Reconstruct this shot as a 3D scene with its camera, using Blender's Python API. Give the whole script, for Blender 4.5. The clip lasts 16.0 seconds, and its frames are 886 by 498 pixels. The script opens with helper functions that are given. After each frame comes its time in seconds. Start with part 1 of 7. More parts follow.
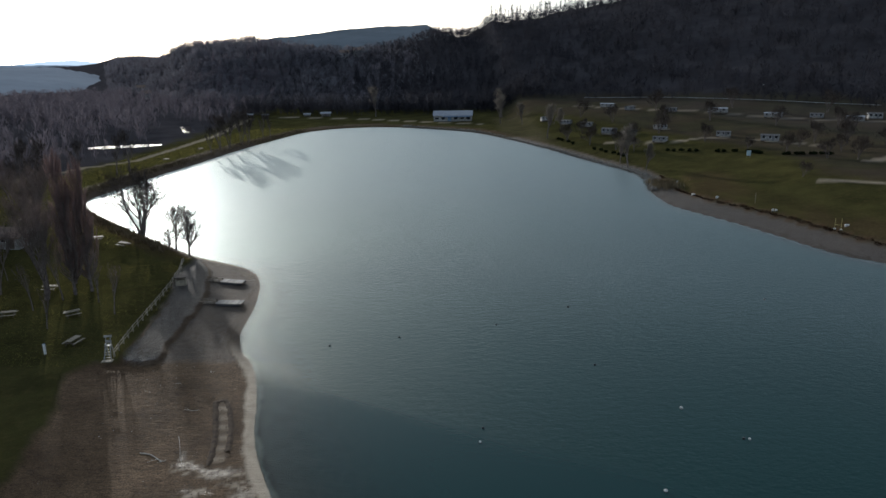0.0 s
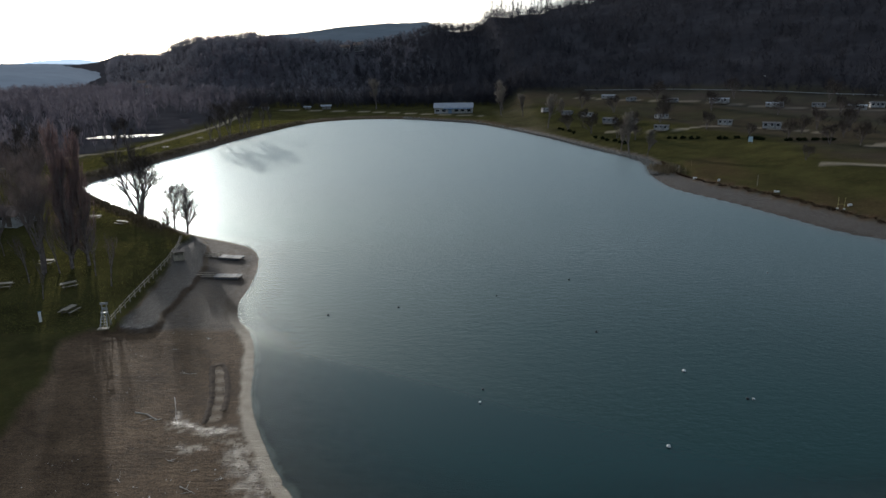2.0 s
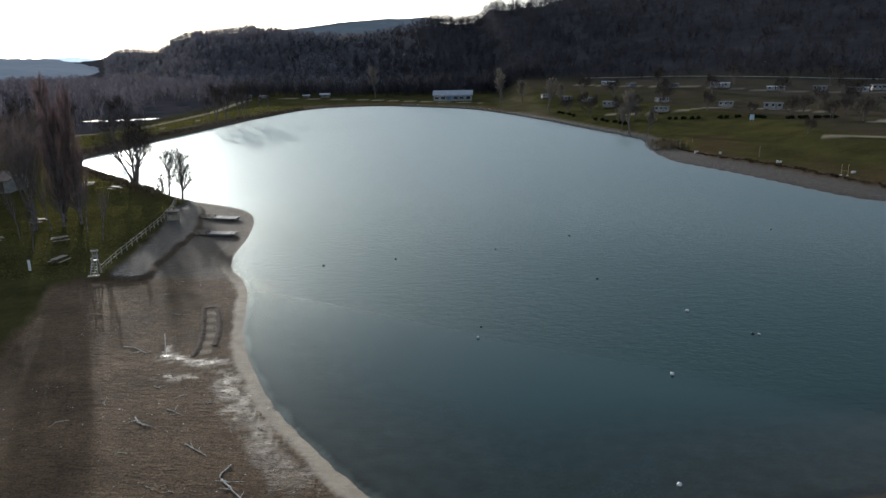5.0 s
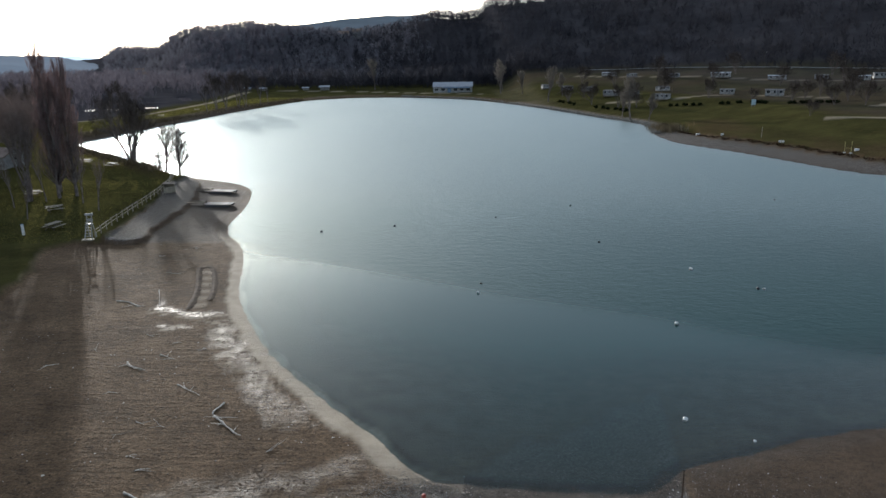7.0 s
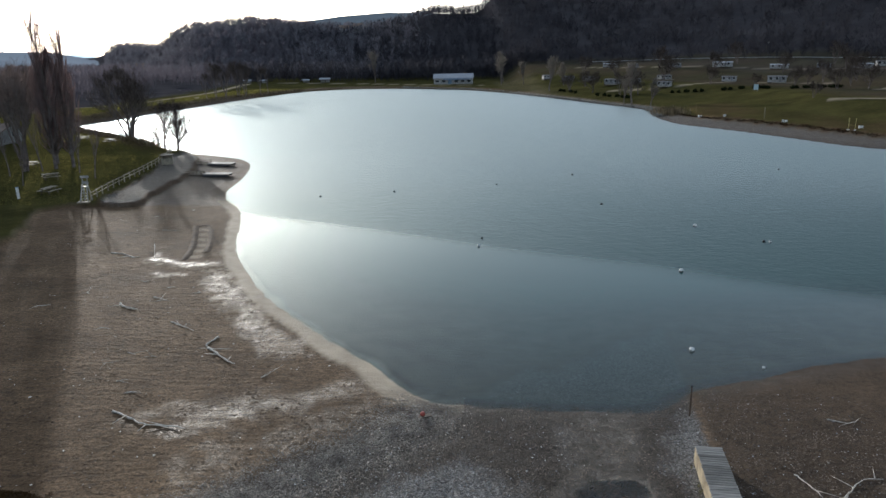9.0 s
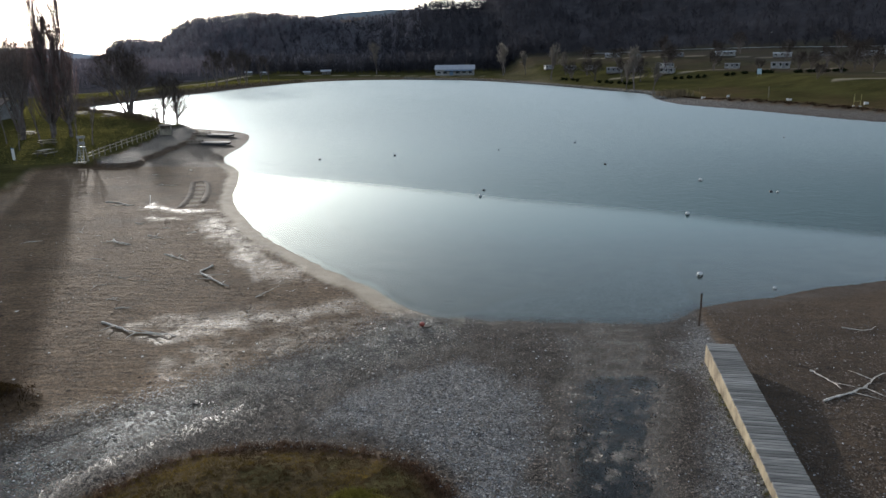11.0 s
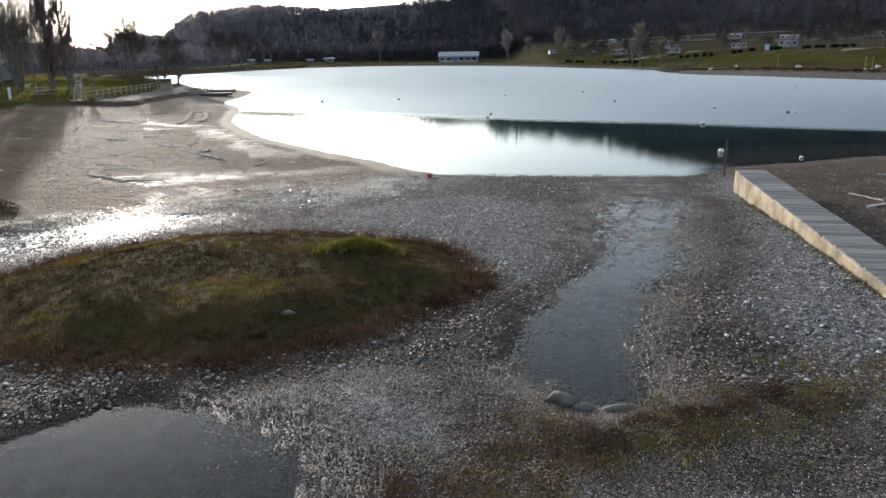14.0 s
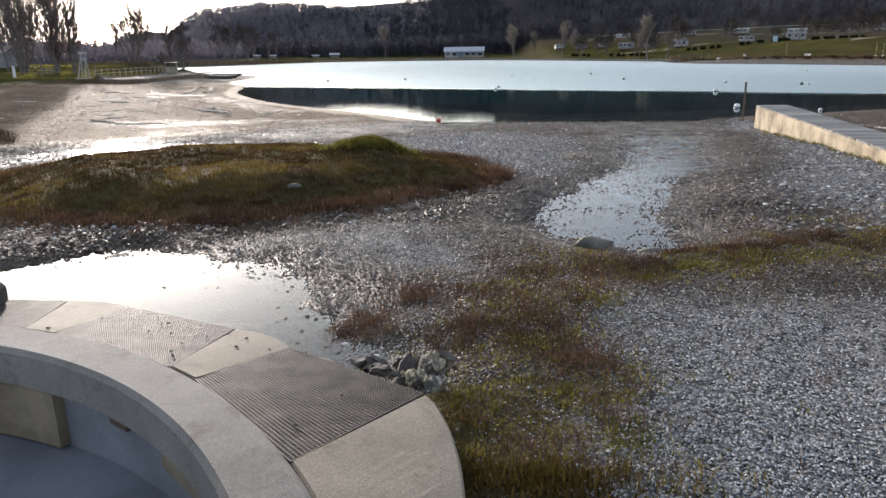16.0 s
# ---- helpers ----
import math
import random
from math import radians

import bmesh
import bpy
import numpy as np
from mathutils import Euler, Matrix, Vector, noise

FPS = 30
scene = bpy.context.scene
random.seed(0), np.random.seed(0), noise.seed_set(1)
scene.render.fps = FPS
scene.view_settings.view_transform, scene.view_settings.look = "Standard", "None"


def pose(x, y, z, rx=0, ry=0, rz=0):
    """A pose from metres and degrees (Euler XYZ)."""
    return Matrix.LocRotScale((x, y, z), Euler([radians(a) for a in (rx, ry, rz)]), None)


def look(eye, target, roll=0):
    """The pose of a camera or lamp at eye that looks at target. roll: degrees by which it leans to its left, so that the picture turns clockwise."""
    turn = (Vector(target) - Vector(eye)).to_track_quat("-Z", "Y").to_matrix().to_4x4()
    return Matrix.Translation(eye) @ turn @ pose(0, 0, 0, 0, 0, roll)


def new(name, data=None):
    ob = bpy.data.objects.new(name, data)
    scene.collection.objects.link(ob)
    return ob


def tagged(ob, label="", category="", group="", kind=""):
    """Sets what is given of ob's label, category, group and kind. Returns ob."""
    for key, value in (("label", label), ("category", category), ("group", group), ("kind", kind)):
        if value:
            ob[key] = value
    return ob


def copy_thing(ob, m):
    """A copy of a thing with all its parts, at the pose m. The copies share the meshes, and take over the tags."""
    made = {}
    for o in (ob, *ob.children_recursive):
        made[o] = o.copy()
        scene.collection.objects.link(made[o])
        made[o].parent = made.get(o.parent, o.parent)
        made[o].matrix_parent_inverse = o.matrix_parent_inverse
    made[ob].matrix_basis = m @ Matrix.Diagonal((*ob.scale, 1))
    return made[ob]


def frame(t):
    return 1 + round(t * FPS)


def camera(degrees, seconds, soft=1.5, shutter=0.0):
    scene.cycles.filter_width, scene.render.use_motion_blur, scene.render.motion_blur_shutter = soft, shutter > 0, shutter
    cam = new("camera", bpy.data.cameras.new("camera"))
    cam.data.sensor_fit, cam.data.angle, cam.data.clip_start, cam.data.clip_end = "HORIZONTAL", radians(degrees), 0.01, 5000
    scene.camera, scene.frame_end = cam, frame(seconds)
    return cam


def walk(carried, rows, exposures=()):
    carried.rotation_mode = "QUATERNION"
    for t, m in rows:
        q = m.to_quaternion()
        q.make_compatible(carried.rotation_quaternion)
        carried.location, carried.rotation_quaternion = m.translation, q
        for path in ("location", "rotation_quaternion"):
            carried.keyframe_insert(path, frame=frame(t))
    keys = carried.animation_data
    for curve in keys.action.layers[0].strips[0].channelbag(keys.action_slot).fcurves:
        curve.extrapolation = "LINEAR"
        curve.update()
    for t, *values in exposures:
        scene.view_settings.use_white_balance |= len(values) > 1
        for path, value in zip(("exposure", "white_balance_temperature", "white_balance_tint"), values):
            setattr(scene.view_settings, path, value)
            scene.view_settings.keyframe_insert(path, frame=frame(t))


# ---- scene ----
cam = camera(65.5, 16.0)
PITCH, LEAN = 15.614, 0.892  # degrees down, and towards the camera's right
PATH = [  # seconds, eye, yaw
    (0, 0.000, -0.000, 34.300, 0.000),
    (0.5, 0.007, -0.026, 33.290, 0.083),
    (1, 0.020, -0.073, 32.292, 0.106),
    (1.5, 0.041, -0.132, 31.324, 0.092),
    (2, 0.070, -0.185, 30.356, 0.068),
    (2.5, 0.112, -0.225, 29.338, 0.059),
    (3, 0.149, -0.249, 28.294, 0.043),
    (3.5, 0.185, -0.254, 27.237, 0.030),
    (4, 0.208, -0.244, 26.182, 0.036),
    (6.5, 0.206, -0.235, 20.932, 0.042),
    (7, 0.195, -0.238, 19.892, 0.042),
    (7.5, 0.177, -0.249, 18.863, 0.047),
    (8, 0.179, -0.273, 17.816, 0.059),
    (8.5, 0.186, -0.311, 16.773, 0.080),
    (11, 0.168, -0.427, 11.433, 0.228),
    (11.5, 0.162, -0.434, 10.374, 0.272),
    (12, 0.105, -0.439, 9.240, 0.317),
    (12.5, 0.040, -0.430, 8.135, 0.361),
    (13, -0.012, -0.409, 7.081, 0.396),
    (13.5, -0.061, -0.413, 6.003, 0.431),
    (14, -0.153, -0.434, 4.936, 0.490),
    (14.5, -0.212, -0.429, 4.086, 0.583),
    (15, -0.253, -0.374, 3.457, 0.725),
    (15.5, -0.334, -0.329, 3.016, 0.827),
    (16, -0.371, -0.279, 2.717, 0.906),
]
walk(cam, [(t, pose(x, y, z, 0, 0, yaw) @ pose(0, 0, 0, 90 - PITCH - 0.0084 * t) @ pose(0, 0, 0, 0, 0, -LEAN)) for t, x, y, z, yaw in PATH],
     exposures=[(0, 0.25, 5900, 8), (4.2, 0.40, 5900, 8), (6.5, 0.68, 5900, 8), (8.0, 0.75, 5900, 8), (11.0, 0.72, 5950, 9), (13.0, 0.78, 6000, 11), (14.5, 1.36, 6150, 12), (15.5, 1.54, 6250, 14), (16.0, 1.42, 6300, 14)])

# ---- light ----
SUN_AZ, SUN_EL = -25.9, 10.0  # degrees from +y towards +x, and above the horizon
world = bpy.data.worlds.new("sky")
scene.world = world
world.use_nodes = True
wn = world.node_tree.nodes
sky = wn.new("ShaderNodeTexSky")
sky.sky_type, sky.sun_disc = "NISHITA", False
sky.sun_elevation, sky.sun_rotation = radians(SUN_EL), radians(SUN_AZ)
sky.air_density, sky.dust_density, sky.ozone_density = 1.0, 2.5, 2.0
wn["Background"].inputs["Strength"].default_value = 0.145
# thin high cloud whitens the whole sky, more so low down
veil = wn.new("ShaderNodeMix")
veil.data_type = "RGBA"
veil.inputs[0].default_value = 0.32
low_veil = wn.new("ShaderNodeMapRange")
low_veil.inputs["From Min"].default_value, low_veil.inputs["From Max"].default_value = 0.05, 0.60
sky_dir, sky_sep, veil_tint = wn.new("ShaderNodeTexCoord"), wn.new("ShaderNodeSeparateXYZ"), wn.new("ShaderNodeMix")
veil_tint.data_type = "RGBA"
veil_tint.inputs[6].default_value, veil_tint.inputs[7].default_value = (5.0, 5.5, 6.0, 1), (1.6, 1.9, 2.2, 1)
world.node_tree.links.new(sky_dir.outputs["Generated"], sky_sep.inputs[0])
world.node_tree.links.new(sky_sep.outputs["Z"], low_veil.inputs["Value"])
world.node_tree.links.new(low_veil.outputs["Result"], veil_tint.inputs[0])
world.node_tree.links.new(veil_tint.outputs[2], veil.inputs[7])
pale_sky = wn.new("ShaderNodeHueSaturation")
pale_sky.inputs["Saturation"].default_value = 0.55
world.node_tree.links.new(sky.outputs["Color"], pale_sky.inputs["Color"])
world.node_tree.links.new(pale_sky.outputs["Color"], veil.inputs[6])
world.node_tree.links.new(veil.outputs[2], wn["Background"].inputs["Color"])
sun = new("sun", bpy.data.lights.new("sun", "SUN"))
sun.data.energy, sun.data.angle, sun.data.color = 2.4, radians(0.6), (1.0, 0.90, 0.78)
_s = Vector((math.sin(radians(SUN_AZ)) * math.cos(radians(SUN_EL)), math.cos(radians(SUN_AZ)) * math.cos(radians(SUN_EL)), math.sin(radians(SUN_EL))))
sun.matrix_world = look(_s * 50, (0, 0, 0))


# ---- materials ----
def node(nt, kind, **props):
    n = nt.nodes.new(kind)
    for k, v in props.items():
        if k in n.inputs:
            n.inputs[k].default_value = v
        elif k == "operation":
            n.operation = v
        elif k == "blend_type":
            n.blend_type = v
        elif k == "data_type":
            n.data_type = v
        elif k == "attribute_name":
            n.attribute_name = v
    return n


def rgb(c):
    return (c[0], c[1], c[2], 1.0)


class Mat:
    """A node material with short ways to noise, mixing and bump."""

    def __init__(self, name, rough=0.8, metal=0.0):
        self.m = bpy.data.materials.new(name)
        self.m.use_nodes = True
        self.nt = self.m.node_tree
        self.b = self.nt.nodes["Principled BSDF"]
        self.b.inputs["Roughness"].default_value = rough
        self.b.inputs["Metallic"].default_value = metal
        self.pos = self.nt.nodes.new("ShaderNodeNewGeometry").outputs["Position"]

    def link(self, a, b):
        self.nt.links.new(a, b)

    def noise(self, scale, detail=4.0, rough=0.55, vec=None, stretch=None):
        n = node(self.nt, "ShaderNodeTexNoise", Scale=scale, Detail=detail, Roughness=rough)
        v = vec or self.pos
        if stretch:
            mp = self.nt.nodes.new("ShaderNodeMapping")
            mp.inputs["Scale"].default_value = stretch
            self.link(v, mp.inputs["Vector"])
            v = mp.outputs["Vector"]
        self.link(v, n.inputs["Vector"])
        return n.outputs["Fac"]

    def voronoi(self, scale, out="Color", feature="F1"):
        n = node(self.nt, "ShaderNodeTexVoronoi", Scale=scale)
        n.feature = feature
        self.link(self.pos, n.inputs["Vector"])
        return n.outputs[out]

    def ramp(self, fac, lo, hi, a=(0, 0, 0), b=(1, 1, 1)):
        r = self.nt.nodes.new("ShaderNodeValToRGB")
        e = r.color_ramp.elements
        e[0].position, e[0].color = lo, rgb(a)
        e[1].position, e[1].color = hi, rgb(b)
        self.link(fac, r.inputs["Fac"])
        return r.outputs["Color"]

    def mix(self, fac, a, b, mode="MIX"):
        n = self.nt.nodes.new("ShaderNodeMix")
        n.data_type, n.blend_type = "RGBA", mode
        for sock, v in ((n.inputs[0], fac), (n.inputs[6], a), (n.inputs[7], b)):
            if isinstance(v, (int, float)):
                sock.default_value = v
            elif isinstance(v, tuple):
                sock.default_value = rgb(v)
            else:
                self.link(v, sock)
        return n.outputs[2]

    def math(self, op, a, b=0.0, c=None, clamp=False):
        n = self.nt.nodes.new("ShaderNodeMath")
        n.operation, n.use_clamp = op, clamp
        for i, v in enumerate((a, b) if c is None else (a, b, c)):
            if isinstance(v, (int, float)):
                n.inputs[i].default_value = v
            else:
                self.link(v, n.inputs[i])
        return n.outputs[0]

    def attr(self, name):
        n = self.nt.nodes.new("ShaderNodeAttribute")
        n.attribute_name = name
        return n

    def rand(self):
        return self.nt.nodes.new("ShaderNodeObjectInfo").outputs["Random"]

    def island(self):
        return self.nt.nodes.new("ShaderNodeNewGeometry").outputs["Random Per Island"]

    def bump(self, height, strength=0.3, dist=0.02, normal=None):
        n = node(self.nt, "ShaderNodeBump", Strength=strength, Distance=dist)
        self.link(height, n.inputs["Height"])
        if normal is not None:
            self.link(normal, n.inputs["Normal"])
        self.link(n.outputs["Normal"], self.b.inputs["Normal"])
        return n.outputs["Normal"]

    def colour(self, c):
        if isinstance(c, tuple):
            self.b.inputs["Base Color"].default_value = rgb(c)
        else:
            self.link(c, self.b.inputs["Base Color"])
        return self


def two_tone(name, a, b, scale, rough=0.8, grain=40.0, bump=0.25, dist=0.01, metal=0.0, lo=0.35, hi=0.65, vary=None, stretch=None, gloss=0.5, thin=0.0):
    """A worn surface: two colours in patches, a fine grain over them, and relief."""
    m = Mat(name, rough, metal)
    m.b.inputs["Specular IOR Level"].default_value = gloss
    c = m.ramp(m.noise(scale, 5, stretch=stretch), lo, hi, a, b)
    fine = m.noise(grain, 6, 0.65, stretch=stretch)
    c = m.mix(0.35, c, m.ramp(fine, 0.25, 0.75, (0.35, 0.35, 0.35), (1.0, 1.0, 1.0)), "MULTIPLY")
    if vary:
        r = m.rand() if vary == "object" else m.island()
        c = m.mix(0.8, c, m.ramp(r, 0.0, 1.0, (0.30, 0.30, 0.30), (1.1, 1.1, 1.1)), "MULTIPLY")
    m.colour(c)
    if bump:
        m.bump(fine, bump, dist)
    if thin:
        # thin twigs and blades pass some light on
        t = m.nt.nodes.new("ShaderNodeBsdfTranslucent")
        k = m.nt.nodes.new("ShaderNodeMixShader")
        k.inputs[0].default_value = thin
        m.link(c, t.inputs["Color"]) if not isinstance(c, tuple) else None
        m.link(m.b.outputs[0], k.inputs[1])
        m.link(t.outputs[0], k.inputs[2])
        m.link(k.outputs[0], m.nt.nodes["Material Output"].inputs["Surface"])
    return m.m


def ground_material():
    m = Mat("ground_soil", 0.9)
    a, b = m.attr("zone_a"), m.attr("zone_b")
    sa = m.nt.nodes.new("ShaderNodeSeparateColor")
    sb = m.nt.nodes.new("ShaderNodeSeparateColor")
    m.link(a.outputs["Color"], sa.inputs["Color"])
    m.link(b.outputs["Color"], sb.inputs["Color"])
    gravel, lawn, forest = sa.outputs["Red"], sa.outputs["Green"], sa.outputs["Blue"]
    c_at = m.attr("zone_c").outputs["Fac"]
    wet, path, brown = sb.outputs["Red"], sb.outputs["Green"], sb.outputs["Blue"]
    # sand: tan, streaked by rakes and runnels
    big, mid, fine = m.noise(0.16, 5), m.noise(1.3, 6, 0.6), m.noise(30, 5, 0.7)
    rake = m.noise(1.0, 5, 0.6, stretch=(0.7, 3.2, 1.0))
    sand = m.ramp(big, 0.3, 0.7, (0.108, 0.072, 0.043), (0.222, 0.153, 0.094))
    sand = m.mix(0.5, sand, m.ramp(rake, 0.3, 0.7, (0.5, 0.47, 0.44), (1.1, 1.08, 1.05)), "MULTIPLY")
    sand = m.mix(0.5, sand, m.ramp(mid, 0.32, 0.6, (0.42, 0.40, 0.39), (1.0, 1.0, 1.0)), "MULTIPLY")
    sand = m.mix(1.0, sand, m.ramp(m.noise(7.0, 6, 0.75), 0.36, 0.60, (0.42, 0.40, 0.38), (1.25, 1.23, 1.20)), "MULTIPLY")
    sand = m.mix(m.ramp(m.noise(2.6, 6, 0.75), 0.58, 0.68, (0, 0, 0), (0.7, 0.7, 0.7)), sand, (0.052, 0.036, 0.026))
    dash = m.ramp(m.noise(2.4, 6, 0.72, stretch=(0.55, 2.4, 1.0)), 0.55, 0.63)
    sand = m.mix(m.math("MULTIPLY", dash, 0.78), sand, (0.045, 0.032, 0.023))
    # gravel: single pebbles of grey, white and brown
    peb = m.voronoi(34, "Color")
    sepp = m.nt.nodes.new("ShaderNodeSeparateColor")
    m.link(peb, sepp.inputs["Color"])
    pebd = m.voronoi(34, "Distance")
    cob = m.nt.nodes.new("ShaderNodeSeparateColor")
    m.link(m.voronoi(15, "Color"), cob.inputs["Color"])
    grav = m.ramp(sepp.outputs["Red"], 0.0, 1.0, (0.165, 0.162, 0.160), (0.54, 0.53, 0.515))
    grav = m.mix(0.8, grav, m.ramp(cob.outputs["Red"], 0.1, 0.9, (0.35, 0.34, 0.33), (1.65, 1.62, 1.60)), "MULTIPLY")
    grav = m.mix(m.math("MULTIPLY_ADD", m.ramp(m.noise(1.4, 5, 0.65), 0.35, 0.65), 0.25, m.math("MULTIPLY", c_at, 1.0), clamp=True), grav, m.ramp(sepp.outputs["Green"], 0.0, 1.0, (0.042, 0.035, 0.030), (0.19, 0.158, 0.13)))
    # gaps between pebbles darkened, their shade painted into the colour
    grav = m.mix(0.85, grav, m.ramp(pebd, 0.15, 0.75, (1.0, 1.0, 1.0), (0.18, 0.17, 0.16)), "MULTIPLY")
    grav = m.mix(0.6, grav, m.ramp(m.noise(4.5, 6, 0.75), 0.36, 0.62, (0.50, 0.49, 0.48), (1.2, 1.2, 1.2)), "MULTIPLY")
    # turf: green with straw and worn patches
    turf = m.ramp(m.noise(0.11, 5, 0.6), 0.33, 0.66, (0.046, 0.045, 0.018), (0.088, 0.082, 0.030))
    turf = m.mix(m.ramp(m.noise(0.9, 6, 0.65), 0.5, 0.85), turf, (0.11, 0.085, 0.035))
    turf = m.mix(0.6, turf, m.ramp(m.noise(9, 5, 0.7), 0.25, 0.75, (0.35, 0.35, 0.35), (1.15, 1.15, 1.15)), "MULTIPLY")
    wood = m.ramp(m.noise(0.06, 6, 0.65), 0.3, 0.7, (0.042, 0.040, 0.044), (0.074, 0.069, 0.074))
    pale = m.ramp(m.noise(0.7, 5), 0.3, 0.7, (0.40, 0.33, 0.245), (0.56, 0.475, 0.365))
    scrub = m.ramp(m.noise(2.2, 6, 0.7), 0.3, 0.7, (0.045, 0.027, 0.017), (0.125, 0.085, 0.050))
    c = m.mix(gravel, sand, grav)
    c = m.mix(lawn, c, turf)
    c = m.mix(brown, c, scrub)
    c = m.mix(path, c, pale)
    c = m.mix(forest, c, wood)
    # wet ground is darker and smoother
    c = m.mix(m.math("MULTIPLY", wet, 0.72), c, m.mix(1.0, c, (0.38, 0.36, 0.34), "MULTIPLY"))
    m.colour(c)
    # damp sand throws light forward; turf does not
    bare = m.math("MULTIPLY", m.math("MULTIPLY_ADD", gravel, 0.03, 0.065), m.math("SUBTRACT", 1.0, lawn, clamp=True))
    m.link(m.math("MULTIPLY_ADD", wet, 0.21, bare), m.b.inputs["Specular IOR Level"])
    patch = m.ramp(m.noise(1.7, 5, 0.6), 0.40, 0.62)
    m.link(m.math("SUBTRACT", m.math("MULTIPLY_ADD", gravel, -0.06, 0.83), m.math("MULTIPLY", wet, m.math("MULTIPLY_ADD", patch, 0.34, 0.2))), m.b.inputs["Roughness"])
    clods = m.math("ADD", m.math("MULTIPLY", m.noise(4.5, 6, 0.7), 0.75), m.math("MULTIPLY", rake, 0.9))
    tilth = m.math("ADD", clods, m.math("MULTIPLY", fine, 0.18))
    stony = m.math("ADD", m.math("MULTIPLY", m.math("SUBTRACT", 1.0, pebd), 0.30), m.math("MULTIPLY", m.noise(9.0, 6, 0.8), 0.42))
    m.bump(m.mix(gravel, tilth, stony), 1.0, 0.13)
    return m.m


def water_material(name, deep, ripple=True, still=0.015):
    """Turbid water: its body hides the bed as it deepens; gloss by Fresnel over a rippled or a still surface."""
    m = Mat(name, 0.1)
    nt = m.nt
    nt.nodes.remove(m.b)
    out = nt.nodes["Material Output"]
    body = node(nt, "ShaderNodeBsdfDiffuse", Roughness=0.0)
    clear = nt.nodes.new("ShaderNodeBsdfTransparent")
    clear.inputs["Color"].default_value = (0.80, 0.86, 0.82, 1)
    gloss = nt.nodes.new("ShaderNodeBsdfGlossy")
    gloss.inputs["Color"].default_value = (0.89, 0.97, 0.97, 1) if ripple else (0.82, 0.85, 0.87, 1)
    fres = node(nt, "ShaderNodeFresnel", IOR=1.38 if ripple else 1.33)
    mix1, mix2 = nt.nodes.new("ShaderNodeMixShader"), nt.nodes.new("ShaderNodeMixShader")
    depth = m.attr("depth").outputs["Fac"]
    m.link(m.mix(m.ramp(m.noise(0.02, 3), 0.3, 0.7), deep, tuple(v * 1.25 for v in deep)), body.inputs["Color"])
    m.link(depth, mix1.inputs[0])
    m.link(clear.outputs[0], mix1.inputs[1])
    m.link(body.outputs[0], mix1.inputs[2])
    m.link(fres.outputs[0], mix2.inputs[0])
    m.link(mix1.outputs[0], mix2.inputs[1])
    m.link(gloss.outputs[0], mix2.inputs[2])
    m.link(mix2.outputs[0], out.inputs["Surface"])
    if ripple:
        sep = nt.nodes.new("ShaderNodeSeparateXYZ")
        m.link(m.pos, sep.inputs[0])
        # the wind reaches the water beyond a line off the near beach
        wob = m.math("MULTIPLY", m.noise(0.05, 3), 3.5)
        s = m.math("ADD", m.math("ADD", sep.outputs["Y"], m.math("MULTIPLY", sep.outputs["X"], 0.56)), wob)
        edge = nt.nodes.new("ShaderNodeMapRange")
        edge.interpolation_type = "SMOOTHERSTEP"
        edge.inputs["From Min"].default_value, edge.inputs["From Max"].default_value = 55.8, 64.2
        m.link(s, edge.inputs["Value"])
        fetch = nt.nodes.new("ShaderNodeMapRange")
        fetch.interpolation_type = "SMOOTHSTEP"
        fetch.inputs["From Min"].default_value, fetch.inputs["From Max"].default_value = 60.0, 125.0
        fetch.inputs["To Min"].default_value = 0.42
        m.link(s, fetch.inputs["Value"])
        wind = m.math("MULTIPLY", edge.outputs["Result"], fetch.outputs["Result"])
        gust = m.math("MULTIPLY_ADD", m.noise(0.018, 2, 0.5, stretch=(1.0, 0.55, 1.0)), 0.7, 0.42)
        # the east side lies in the lee
        lee = m.math("MAXIMUM", m.math("MULTIPLY_ADD", m.math("MAXIMUM", sep.outputs["X"], 0.0), -0.008, 1.0), 0.5)
        wind2 = m.math("MULTIPLY", m.math("MULTIPLY", wind, gust), lee)
        waves = m.math("ADD", m.noise(0.9, 5, 0.62, stretch=(0.9, 1.3, 1.0)), m.math("MULTIPLY", m.noise(2.2, 4, 0.65, stretch=(0.9, 1.2, 1.0)), 0.75))
        b1 = node(nt, "ShaderNodeBump", Distance=0.17)
        m.link(waves, b1.inputs["Height"])
        m.link(m.math("MULTIPLY_ADD", wind2, 0.8, 0.012), b1.inputs["Strength"])
        m.link(b1.outputs["Normal"], gloss.inputs["Normal"])
        m.link(b1.outputs["Normal"], fres.inputs["Normal"])
        m.link(m.math("MULTIPLY_ADD", edge.outputs["Result"], m.math("MULTIPLY_ADD", wind2, 0.20, 0.34), 0.02), gloss.inputs["Roughness"])
        # waves turn part of the surface towards the eye and so mirror less
        calm = m.math("MULTIPLY", m.math("MULTIPLY", m.math("SUBTRACT", 1.0, lee), m.math("SUBTRACT", 1.0, fetch.outputs["Result"])), m.math("MULTIPLY", edge.outputs["Result"], -1.6))
        turned = m.math("MULTIPLY", fres.outputs[0], m.math("ADD", calm, 1.0))
        m.link(m.math("DIVIDE", turned, m.math("MULTIPLY_ADD", m.math("MULTIPLY", edge.outputs["Result"], fres.outputs[0]), 0.5, 1.0)), mix2.inputs[0])
    else:
        gloss.inputs["Roughness"].default_value = still
        b1 = node(nt, "ShaderNodeBump", Strength=0.02, Distance=0.02)
        m.link(m.noise(3.0, 3), b1.inputs["Height"])
        m.link(b1.outputs["Normal"], gloss.inputs["Normal"])
    return m.m


